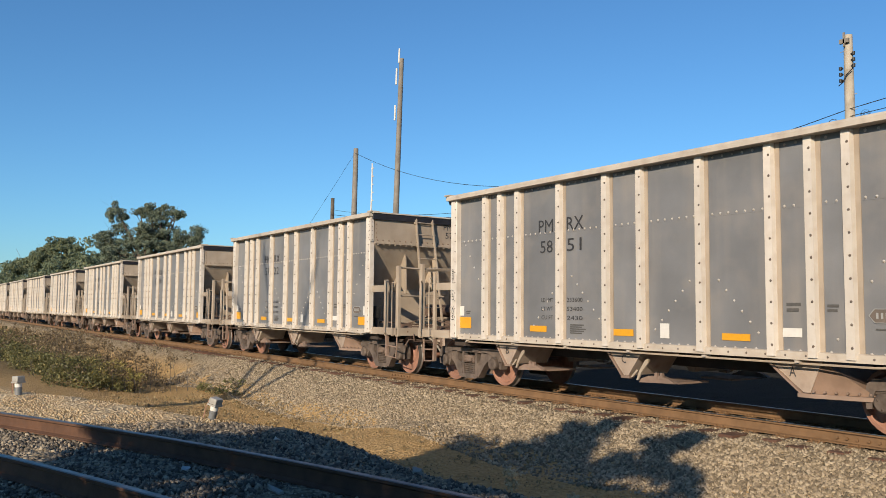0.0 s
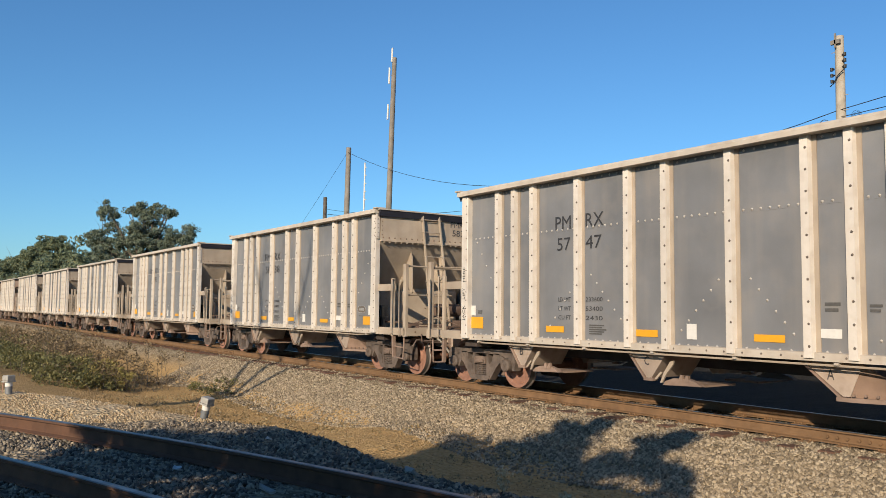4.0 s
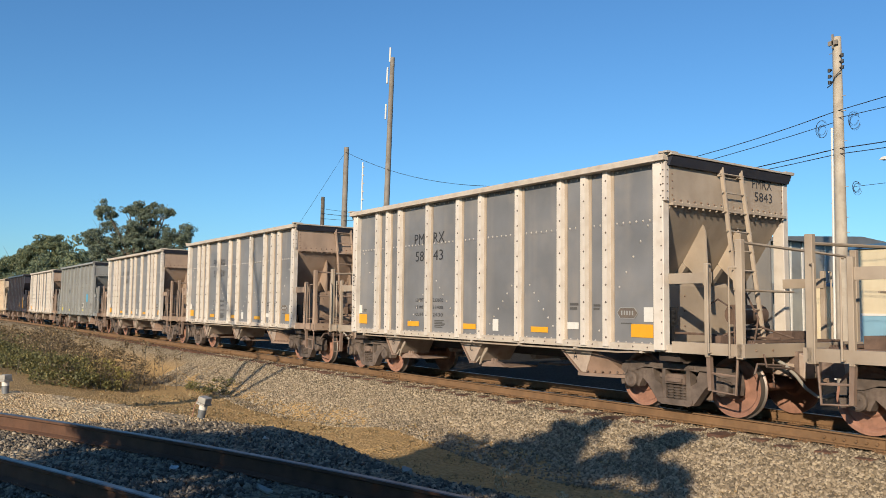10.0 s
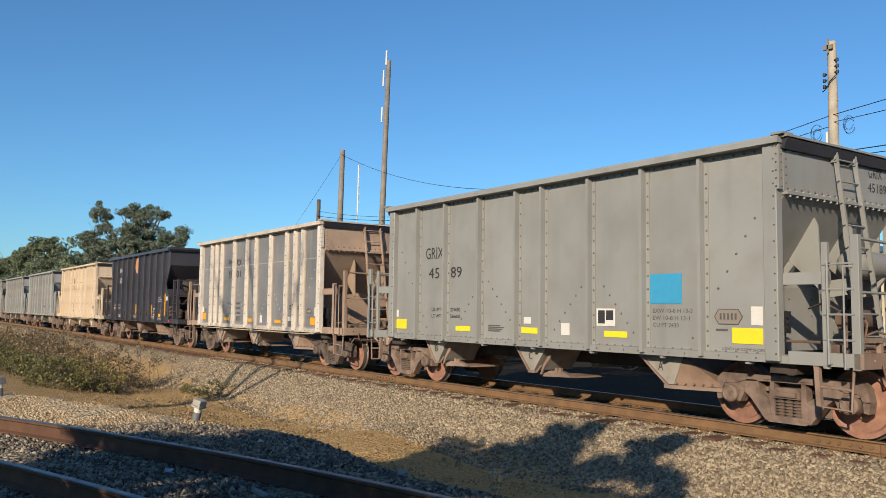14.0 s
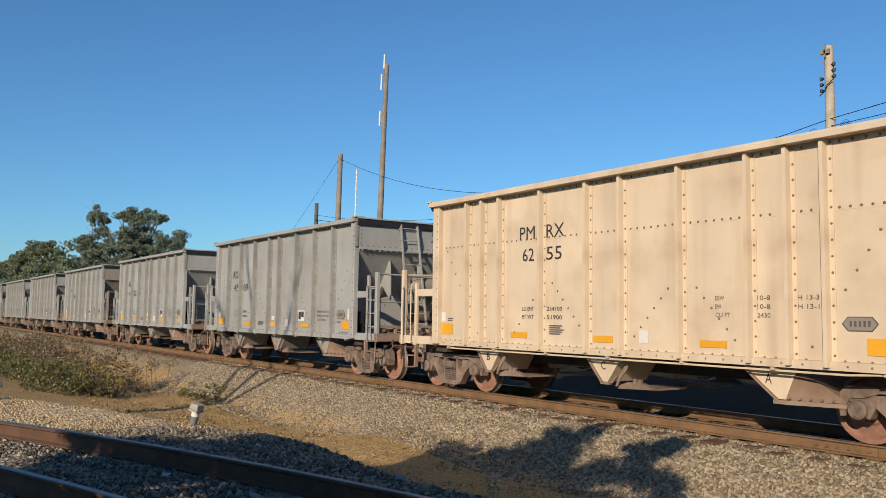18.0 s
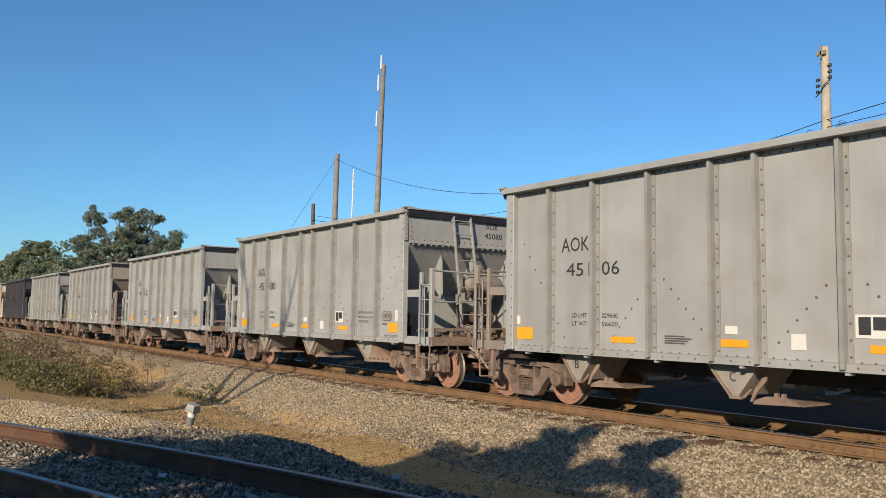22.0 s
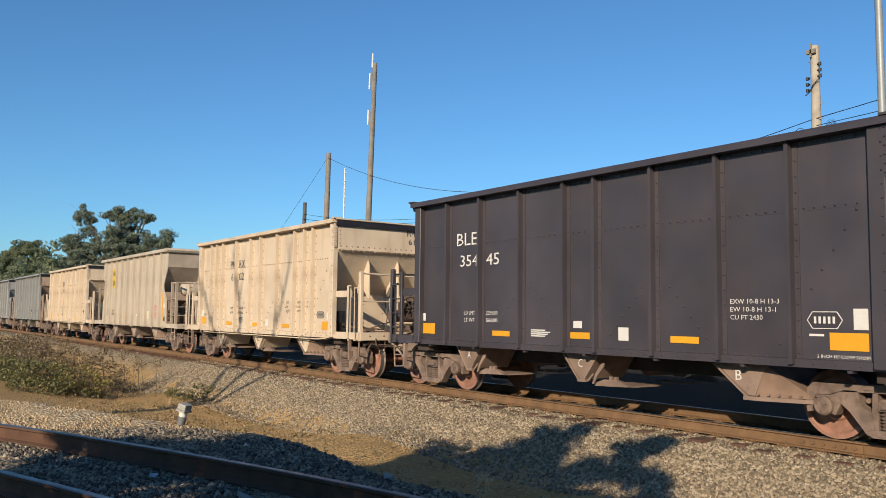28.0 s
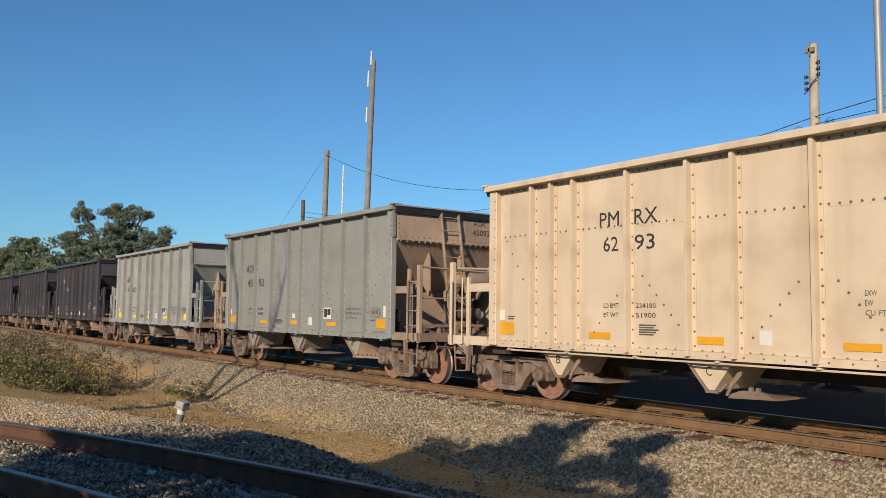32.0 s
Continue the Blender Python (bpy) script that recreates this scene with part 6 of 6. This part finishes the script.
tree(-3.9, -17.2, 0, [(0.4, 0, 3.3, 1.0, 0.8, 1.0), (0.6, 0, 1.8, 1.2, 0.8, 1.2), (0.2, 0, 3.9, 1.0, 0.7, 0.5), (-0.9, 0, 3.85, 0.5, 0.5, 0.25), (1.2, 0, 4.4, 0.8, 0.6, 0.4)],
     "leaning green tree at the end of the row", 0.13, 150, 42, 0.34, 0.10, "leaf", 38, SHADE)
bare_tree(-11.9, -20.5, 0, [(-5.0, 0, 11.5), (-2.0, 0.3, 12.5), (2.6, 0, 11.5)], "tall bare tree with a forked trunk", 41, 0.11, 6.3)


# ---- poles, cables and antennas behind the main line ----
def timber_pole(x, y, top, r0, r1, lean=0.0, label="", base=-0.5, mat="pole"):
    pole = tagged(new("utility_pole"), label, "utility pole", "poles behind the train")
    pole.location = (x, y, base)

    def shaft(bm):
        rod(bm, (0, 0, 0), (lean, 0, top - base), r0, 14, r1)
        z = 2.6
        while z < top - base - 0.3:
            f = z / (top - base)
            s = -1 if int(z * 3) % 2 else 1
            rr = r0 + (r1 - r0) * f
            rod(bm, (lean * f + s * rr * 0.8, -0.02, z), (lean * f + s * (rr + 0.10), -0.02, z), 0.010, 5)
            z += 0.42
    solid("shaft", shaft, mat, pole)
    return pole


right_pole = timber_pole(-12.0, 10, 9.25, 0.19, 0.115, 0.02, "tall pale timber utility pole with pegs and insulators", mat="pale_pole")
for s, z0 in ((-1, 8.0), (1, 8.35)):
    for k in range(3):
        def knob(bm, s=s, z=z0 + 0.5 + 0.17 * k):
            rod(bm, (s * 0.12, -0.05, z), (s * 0.22, -0.05, z), 0.03, 8)
            rod(bm, (s * 0.19, -0.05, z - 0.04), (s * 0.19, -0.05, z + 0.05), 0.042, 8)
        solid("insulator", knob, "cable", right_pole)
solid("jumper", lambda bm: pipe(bm, [(-0.2, -0.14, 8.35), (-0.05, -0.2, 8.4), (0.06, -0.2, 8.6), (0.2, -0.14, 8.75)], 0.014), "cable", right_pole)
solid("bracket", lambda bm: (box(bm, -0.13, 0.13, -0.2, -0.12, 9.5, 9.62), box(bm, -0.02, 0.02, -0.2, -0.15, 9.4, 9.8)), "pole", right_pole)
solid("conduit", lambda bm: rod(bm, (-0.19, -0.09, 0.3), (-0.135, -0.08, 7.2), 0.032, 8), "white", right_pole)
mast = timber_pole(-36.75, 10, 14.75, 0.19, 0.12, 0.72, "very tall timber pole carrying white antennas")
for z0, z1, dx in ((15.0, 15.75, 0.70), (13.9, 14.75, 0.44), (12.0, 12.8, 0.34)):
    solid("antenna", lambda bm, z0=z0, z1=z1, dx=dx: rod(bm, (dx, -0.15, z0), (dx + 0.04, -0.15, z1), 0.05, 8), "white", mast)
mid_pole = timber_pole(-41.35, 10, 10.75, 0.20, 0.14, 0.35, "weathered timber utility pole with a guy wire")
stub = timber_pole(-44.0, 10, 8.2, 0.17, 0.11, 0.1, "short dark timber pole", mat="bark")
whip = tagged(new("whip_antenna"), "thin white antenna mast", "antenna")
whip.location = (-39.3, 10, -0.5)
solid("mast", lambda bm: rod(bm, (0, 0, 0), (0.2, 0, 7.6), 0.03, 6, 0.025), "steel", whip)
solid("elements", lambda bm: (rod(bm, (0.2, 0, 7.5), (0.26, 0, 10.1), 0.045, 6, 0.04), [box(bm, 0.2, 0.38, -0.03, 0.03, 8.0 + 0.45 * k, 8.06 + 0.45 * k) for k in range(5)]), "white", whip)


def cable(label, a, b, sag, r=0.014, n=24):
    a, b = Vector(a), Vector(b)
    r = r * 0.65
    pts = [a.lerp(b, i / n) - Vector((0, 0, sag * 4 * (i / n) * (1 - i / n))) for i in range(n + 1)]
    ob = solid("overhead_cable", lambda bm: pipe(bm, pts, r, 5), "cable")
    return tagged(ob, label, "cable", "overhead cables")


BLACK = "black overhead cable hung between poles"
cable(BLACK, (-41.0, 9.9, 10.5), (-12.0, 9.9, 7.15), 2.05, 0.018)
cable(BLACK, (-41.05, 9.9, 10.4), (-60, 10, 0), 0.3, 0.012)
cable(BLACK, (-43.9, 9.9, 7.5), (-12.0, 9.9, 6.85), 1.2, 0.016)
cable(BLACK, (-43.9, 9.9, 7.2), (-12.0, 9.9, 6.1), 0.9, 0.022)
cable(BLACK, (-43.9, 9.9, 6.9), (-12.0, 9.9, 5.95), 0.8, 0.018)
cable(BLACK, (-12.0, 9.9, 7.15), (18, 7, 11.0), 0.5, 0.018)
cable(BLACK, (-12.0, 9.9, 6.95), (18, 7, 10.0), 0.7, 0.016)
cable(BLACK, (-12.0, 9.9, 6.1), (18, 9, 7.5), 0.5, 0.022)
cable(BLACK, (-12.0, 9.9, 5.95), (18, 9, 7.2), 0.5, 0.018)
cable("thin slack cable from the pole", (-11.55, 9.9, 5.0), (18, 9, 5.6), 0.2, 0.010)


def loops(name, at, spread, seed):
    """Slack cable in loops, hung from the near pole's cables."""
    rs = np.random.RandomState(seed)

    def make(bm):
        for k in range(5):
            r = spread * rs.uniform(0.5, 1.0)
            pts = [(at[0] + r * math.cos(a) * 0.8, at[1] + 0.02 * k, at[2] + r * math.sin(a) * 1.1 - 0.1 * k * spread) for a in [0.6 + 5.4 * i / 14 for i in range(15)]]
            pipe(bm, pts, 0.005, 4)
    return solid(name, make, "cable", right_pole, "slack loops of black cable")


loops("cable_loop", (-0.42, -0.12, 7.25), 0.26, 1)
loops("cable_loop", (0.50, -0.12, 7.35), 0.26, 2)
loops("cable_coil", (0.52, -0.12, 5.5), 0.16, 3)


# ---- buildings beyond the train ----
M["metal_wall"] = surface("grey_green_sheet_metal", (0.36, 0.375, 0.37), 0.5, 0.2, 0.12, 0.6, (0.15, 0.15, 0.14), 0.2, 0.05, 0.25)
M["metal_roof"] = surface("dark_grey_roofing", (0.22, 0.23, 0.24), 0.5, 0.2, 0.15, 0.6, (0.1, 0.1, 0.1), 0.2, 0.05)
M["stucco"] = surface("cream_stucco", (0.70, 0.60, 0.42), 0.9, 0, 0.08, 0.8, (0.45, 0.36, 0.25), 0.2, 0.3, 0.15)
M["blue_trim"] = surface("blue_trim_paint", (0.05, 0.14, 0.28), 0.5, 0, 0.1, 1, (0.1, 0.1, 0.1), 0.1, 0.0)
M["blue_door"] = surface("light_blue_door_paint", (0.25, 0.45, 0.58), 0.5, 0, 0.1, 1, (0.2, 0.2, 0.2), 0.1, 0.0)
M["glass"] = surface("dark_window_glass", (0.03, 0.035, 0.04), 0.1, 0, 0.1, 1, (0.05, 0.05, 0.05), 0.1, 0.0)
M["bollard"] = surface("yellow_bollard_paint", (0.75, 0.55, 0.04), 0.6, 0, 0.1, 3, (0.3, 0.2, 0.1), 0.2, 0.0)


def sheds():
    shed = tagged(new("metal_shed"), "grey-green ribbed sheet-metal building with a low dark roof", "building")
    x0, x1, y0, y1, z0, z1 = -46, -18.1, 17, 27, -0.45, 4.35
    solid("wall", lambda bm: box(bm, x0, x1, y0, y1, z0, z1), "metal_wall", shed)
    solid("roof", lambda bm: prism(bm, [(y0 - 0.4, z1), (y0 - 0.4, z1 + 0.14), ((y0 + y1) / 2, z1 + 0.45), (y1 + 0.4, z1 + 0.14), (y1 + 0.4, z1)], x0 - 0.3, x1 + 0.3, "x"), "metal_roof", shed)
    ridge = shared("wall_rib", lambda bm: box(bm, -0.035, 0.035, -0.03, 0, z0, z1 - 0.02), "metal_wall")
    x = x0 + 0.3
    while x < x1:
        part("wall_rib", ridge, shed, "", (x, y0, 0))
        x += 0.31
    side = shared("wall_rib/side", lambda bm: box(bm, 0, 0.03, -0.05, 0.05, z0, z1 - 0.02), "white")
    for k in range(12):
        part("wall_rib", side, shed, "pale raised rib", (x1, y0 + 0.3 + 0.8 * k, 0))
    for wx, ww, z, h in ((-24.1, 0.8, 1.6, 1.1), (-30, 0.9, 1.6, 1.1), (-20.6, 0.9, 3.0, 0.8)):
        w = solid("window", lambda bm, wx=wx, ww=ww, z=z, h=h: [box(bm, *b) for b in ((wx, wx + ww, y0 - 0.07, y0 - 0.03, z, z + 0.07), (wx, wx + ww, y0 - 0.07, y0 - 0.03, z + h, z + h + 0.07),
                  (wx, wx + 0.07, y0 - 0.07, y0 - 0.03, z, z + h), (wx + ww - 0.07, wx + ww, y0 - 0.07, y0 - 0.03, z, z + h))], "white", shed, "white window frame")
        solid("pane", lambda bm, wx=wx, ww=ww, z=z, h=h: box(bm, wx + 0.07, wx + ww - 0.07, y0 - 0.05, y0 - 0.035, z + 0.07, z + h), "glass", w)
    awning = solid("awning", lambda bm: (prism(bm, [(y0 - 0.03, 2.7), (y0 - 1.0, 2.45), (y0 - 1.0, 2.38), (y0 - 0.03, 2.6)], x1 - 2.6, x1 + 0.1, "x"), box(bm, x1 - 0.05, x1 + 0.02, y0 - 1.0, y0 - 0.94, z0, 2.45)), "metal_roof", shed)
    cream = tagged(new("cream_building"), "cream stucco building with a blue roof edge and blue door", "building")
    bx0, bx1, by0, by1 = -16.1, 14.0, 18.0, 28.0
    solid("wall", lambda bm: box(bm, bx0, bx1, by0, by1, -0.45, 3.95), "stucco", cream)
    solid("roof_edge", lambda bm: box(bm, bx0 - 0.08, bx1 + 0.1, by0 - 0.1, by1 + 0.1, 3.95, 4.12), "blue_trim", cream)
    solid("roof_vent", lambda bm: (rod(bm, (-14.4, 19.0, 4.1), (-14.4, 19.0, 4.5), 0.2, 12), rod(bm, (-14.4, 19.0, 4.5), (-14.4, 19.0, 4.56), 0.26, 12)), "steel", cream)
    for dx in (-15.72, -11.0, -6.5):
        d = solid("door", lambda bm, dx=dx: box(bm, dx, dx + 0.9, by0 - 0.05, by0, -0.42, 1.52), "blue_door", cream, "light blue door")
        solid("door_frame", lambda bm, dx=dx: (box(bm, dx - 0.07, dx, by0 - 0.07, by0, -0.42, 1.6), box(bm, dx + 0.9, dx + 0.97, by0 - 0.07, by0, -0.42, 1.6), box(bm, dx, dx + 0.9, by0 - 0.07, by0, 1.52, 1.6)), "white", d)
    low = tagged(new("cream_annex"), "low cream stucco wall with a blue coping", "wall")
    solid("wall", lambda bm: box(bm, -18.05, -16.12, 18.6, 27.0, -0.45, 2.62), "stucco", low)
    solid("coping", lambda bm: box(bm, -18.08, -16.12, 18.5, 27.0, 2.62, 2.76), "blue_trim", low)
    for x in (-16.9, -15.0):
        tagged(solid("bollard", lambda bm, x=x: (rod(bm, (x, 16.0, -0.45), (x, 16.0, 0.75), 0.09, 12), rod(bm, (x, 16.0, 0.75), (x, 16.0, 0.80), 0.09, 12, 0.04)), "bollard"), "yellow steel bollard before the cream building", "bollard", "bollards")


sheds()
tree(-21.5, 33, -0.4, [(0, 0, 3.6, 1.4, 1.4, 1.3), (1, 0, 3.0, 1.1, 1, 1)], "small yellow-green tree behind the buildings", 0.1, 40, 40, 0.5, 0.12, "bush_leaf", 55)

flagpole = tagged(new("flagpole"), "white flagpole with a striped flag and a black flag", "flagpole")
flagpole.location = (-25.6, 22, -0.45)
M["flag_red"] = surface("flag_red", (0.5, 0.03, 0.04), 0.8, 0, 0.05)
M["flag_blue"] = surface("flag_blue", (0.02, 0.03, 0.15), 0.8, 0, 0.05)
solid("pole", lambda bm: rod(bm, (0, 0, 0), (0, 0, 8.4), 0.05, 8, 0.035), "white", flagpole)


def cloth(bm, x0, x1, z_of, n=8, y=0.0):
    """Rippled cloth as a thin folded band."""
    for k in range(n):
        a, b = x0 + (x1 - x0) * k / n, x0 + (x1 - x0) * (k + 1) / n
        ya, yb = y + 0.07 * math.sin(k * 1.7), y + 0.07 * math.sin((k + 1) * 1.7)
        (la, ha), (lb, hb) = z_of(k / n), z_of((k + 1) / n)
        f = [bm.verts.new(v) for v in ((a, ya, la), (b, yb, lb), (b, yb, hb), (a, ya, ha), (a, ya + 0.01, la), (b, yb + 0.01, lb), (b, yb + 0.01, hb), (a, ya + 0.01, ha))]
        for q in ((0, 1, 2, 3), (7, 6, 5, 4), (0, 4, 5, 1), (3, 2, 6, 7)):
            bm.faces.new([f[i] for i in q])


solid("black_flag", lambda bm: cloth(bm, -0.03, -1.3, lambda u: (5.75 - 0.55 * u, 6.55 - 0.75 * u)), "cable", flagpole, "plain black flag")
solid("flag_canton", lambda bm: cloth(bm, -0.03, -0.32, lambda u: (7.3 - 0.5 * u, 7.9 - 0.4 * u), 3), "flag_blue", flagpole)
for k in range(6):
    solid("flag_stripe", lambda bm, k=k: cloth(bm, -0.03 - (0.0 if k < 3 else 0), -0.50, lambda u, k=k: (6.6 + 0.12 * k - 0.6 * u, 6.72 + 0.12 * k - 0.6 * u), 4, 0.02), "flag_red" if k % 2 else "white", flagpole)

lamp_post = tagged(new("street_lamp"), "galvanised steel lamp post with a side arm", "street lamp")
lamp_post.location = (-8.28, 6.0, -0.45)
solid("post", lambda bm: rod(bm, (0, 0, 0), (-0.02, 0, 10.5), 0.085, 14, 0.075), "metal_wall", lamp_post)
solid("arm", lambda bm: pipe(bm, [(0, 0, 5.25), (-0.15, 0, 5.33), (-0.3, 0, 5.36)], 0.025), "steel", lamp_post)
solid("lamp_head", lambda bm: prism(bm, [(-0.55, 5.33), (-0.5, 5.38), (-0.28, 5.41), (-0.24, 5.35), (-0.3, 5.31)], -0.09, 0.09), "white", lamp_post)


# ---- between the tracks: markers, bush, weeds, litter ----
def marker(x, y, z, lean, label):
    ob = tagged(new("cable_marker"), label, "marker post", "marker posts")
    ob.location = (x, y, z)
    ob.rotation_euler = (0, lean, 0.5)
    ob.scale = (0.64, 0.64, 0.86)
    solid("post", lambda bm: (rod(bm, (0, 0, -0.1), (0, 0, 0.24), 0.085, 14), rod(bm, (0, 0, 0.1), (0, 0, 0.12), 0.095, 14)), "metal_roof", ob, "dark metal tube")
    solid("label_band", lambda bm: rod(bm, (0, 0, 0.16), (0, 0, 0.235), 0.089, 14), "white", ob, "white paper band")
    solid("cap", lambda bm: (box(bm, -0.11, 0.11, -0.11, 0.11, 0.27, 0.37), bevelled(bm, 0.012), box(bm, -0.12, 0.12, -0.12, 0.12, 0.24, 0.27)), "cap_grey", ob, "square weathered cap")
    solid("wire", lambda bm: pipe(bm, [(-0.1, 0, 0.30), (-0.2, 0, 0.28), (-0.26, 0.02, 0.15), (-0.27, 0.02, -0.05)], 0.012), "pinkish", ob, "pinkish wire")
    return ob


M["cap_grey"] = surface("weathered_metal_cap", (0.45, 0.43, 0.39), 0.6, 0.2, 0.15, 9, (0.25, 0.22, 0.18), 0.3, 0.1)
M["pinkish"] = surface("faded_pink_wire", (0.5, 0.28, 0.2), 0.6)
marker(-11.6, -7.65, float(relief(-11.6, -7.65)), 0.24, "weathered grey marker post on the gravel bank")
marker(-15.0, -9.75, float(relief(-15.0, -9.75)), -0.05, "white marker post with a faded pink stripe beside the siding")


def shrub(name, label, x0, x1, y0, y1, zlo, zhi, count, per, size, mat, seed, clump=0.3, lift=0.0):
    rs = np.random.RandomState(seed)
    x, y = rs.uniform(x0, x1, count), rs.uniform(y0, y1, count)
    h = zlo + (zhi - zlo) * rs.uniform(0, 1, count) ** 1.4
    c = np.stack([x, y, relief(x, y) + h + lift], -1)
    ob = tagged(new(name), label, "bush")
    part("foliage", leaves("foliage", c, rs.uniform(0.5, 1.3, count) * clump, per, size, M[mat], seed), ob)

    def stems(bm):
        for i in range(0, count, 3):
            g = Vector((x[i] + rs.uniform(-0.2, 0.2), y[i] + rs.uniform(-0.2, 0.2), float(relief(x[i], y[i])) - 0.03))
            rod(bm, g, Vector(c[i]), 0.012, 5, 0.004, False)
            rod(bm, g.lerp(Vector(c[i]), 0.5), Vector(c[i]) + Vector(rs.normal(size=3)) * 0.25, 0.007, 4, 0.003, False)
    tagged(solid("stem_tangle", stems, "bark", ob), kind="stuff")
    return ob


shrub("bush", "tangled dark green bush in the ditch", -42, -25.0, -7.8, -5.8, 0.05, 0.75, 260, 75, 0.040, "bush_leaf", 61, 0.26)
shrub("bush", "twiggy brown bramble bush on the bank", -46, -25.5, -7.2, -3.8, 0.15, 1.40, 330, 55, 0.036, "dry_leaf", 62, 0.30)
shrub("bush", "small yellow-green weed bush at the ditch", -29.0, -25.6, -6.8, -5.0, 0.05, 0.8, 70, 60, 0.032, "yellow_leaf", 63, 0.22)
shrub("bush", "low grey-green weeds on the ballast bank", -25.5, -22.5, -3.6, -2.8, 0.0, 0.25, 26, 45, 0.03, "bush_leaf", 66, 0.16)
shrub("bush", "low dry brush along the far bank", -80, -40, -8.5, -3.2, 0.05, 0.9, 240, 70, 0.065, "dry_leaf", 64, 0.45)
shrub("bush", "green brush along the far bank", -90, -38, -10.0, -5.0, 0.1, 1.0, 200, 70, 0.065, "bush_leaf", 65, 0.45)


def weed(x, y, h, seed, label="dry seeding weed on the gravel"):
    rs = np.random.RandomState(seed)
    ob = tagged(new("weed"), label, "weed", "weeds")
    ob.location = (x, y, float(relief(x, y)))
    solid("stalk", lambda bm: pipe(bm, [(0, 0, -0.02), (0.01, 0, h * 0.5), (0.03, 0, h)], 0.004, 4), "straw", ob)
    cs = np.stack([rs.uniform(-0.05, 0.05, 26), rs.uniform(-0.05, 0.05, 26), rs.uniform(0.25, 1.0, 26) * h], -1)
    part("seed_head", leaves("seed_heads", cs, np.full(26, 0.03), 6, 0.016, M["straw"], seed), ob)


for k, (x, y, h) in enumerate(((-5.52, -7.05, 0.22), (-4.6, -7.2, 0.18), (-12.9, -6.6, 0.2))):
    weed(x, y, h, 70 + k)
rs = np.random.RandomState(80)
gx0, gy0 = rs.uniform(-24, -9, 900), rs.uniform(-6.6, -3.0, 900)
keep = rs.uniform(0, 1, 900) < 0.12 + 0.5 * (gx0 < -15)
cs = np.stack([gx0, gy0, relief(gx0, gy0) + 0.02], -1)[keep]
tagged(new("dry_grass", leaves("dry_grass", cs, np.full(len(cs), 0.08), 12, 0.028, M["dry_grass"], 81)), "sparse dry grass in the ditch", "grass", kind="stuff")


def litter(x, y, sx, sy, mat, label, seed):
    rs = np.random.RandomState(seed)

    def make(bm):
        pts = [(sx * math.cos(a) * rs.uniform(0.6, 1.1), sy * math.sin(a) * rs.uniform(0.6, 1.1)) for a in [0.9 * i for i in range(7)]]
        prism(bm, pts, 0.0, 0.02, "z")
        for v in bm.verts:
            v.co.z += rs.uniform(0, 0.05)
    ob = solid("litter", make, mat)
    ob.location = (x, y, float(relief(x, y)) + 0.03)
    return tagged(ob, label, "litter", "scraps of litter")


litter(-6.62, -7.3, 0.10, 0.04, "cap_grey", "pale scrap of paper on the gravel", 1)
litter(-7.6, -9.2, 0.07, 0.05, "steel", "crumpled grey scrap between the rails", 2)
litter(-6.35, -8.85, 0.22, 0.03, "cap_grey", "dirty white plastic strip between the rails", 3)
litter(-4.55, -2.55, 0.06, 0.05, "white", "white stone on the ballast", 4)
litter(-9.1, -7.7, 0.04, 0.04, "white", "small white stone on the bank", 5)


# ---- what moves: every car rolls along the main line, its wheels turning ----
LEAD = [(0, -0.71), (1, 9.64), (2, 20.06), (3, 30.50), (4.5, 46.20), (6, 62.05), (7, 72.92), (8, 83.48), (9, 94.08), (10, 104.65), (11, 115.28), (12, 125.92), (13, 136.90), (14, 147.66), (15.5, 163.78), (17, 179.98), (18, 190.70), (19, 201.70), (20, 212.47), (21, 223.32), (22, 234.17), (23, 245.01), (24, 255.84), (25, 267.01), (26.5, 283.32), (28, 299.67), (29, 310.60), (30, 321.44), (31, 332.24), (32, 343.43)]       # seconds and the train's reference place along the track


def motions():
    for k, car, shift in TRAIN:
        walk(car, [(t, pose(x - k * PITCH + 5.017 + shift, 0, 0)) for t, x in LEAD])
    ts, xs = [a for a, b in LEAD], [b for a, b in LEAD]
    spin, t = [], 0.0
    while t < 32.0:
        spin.append(t)
        t += 0.0667
    spin.append(32.0)
    first = {}
    for i, axle in AXLES:
        if i in first:
            axle.rotation_mode = "QUATERNION"
            keys = axle.animation_data_create()
            keys.action = first[i].animation_data.action
            keys.action_slot = first[i].animation_data.action_slot
            continue
        at = axle.location.copy()
        walk(axle, [(t, pose(*at, 0, math.degrees((np.interp(t, ts, xs) - xs[0]) / 0.457) % 360, 0)) for t in spin])
        first[i] = axle


motions()
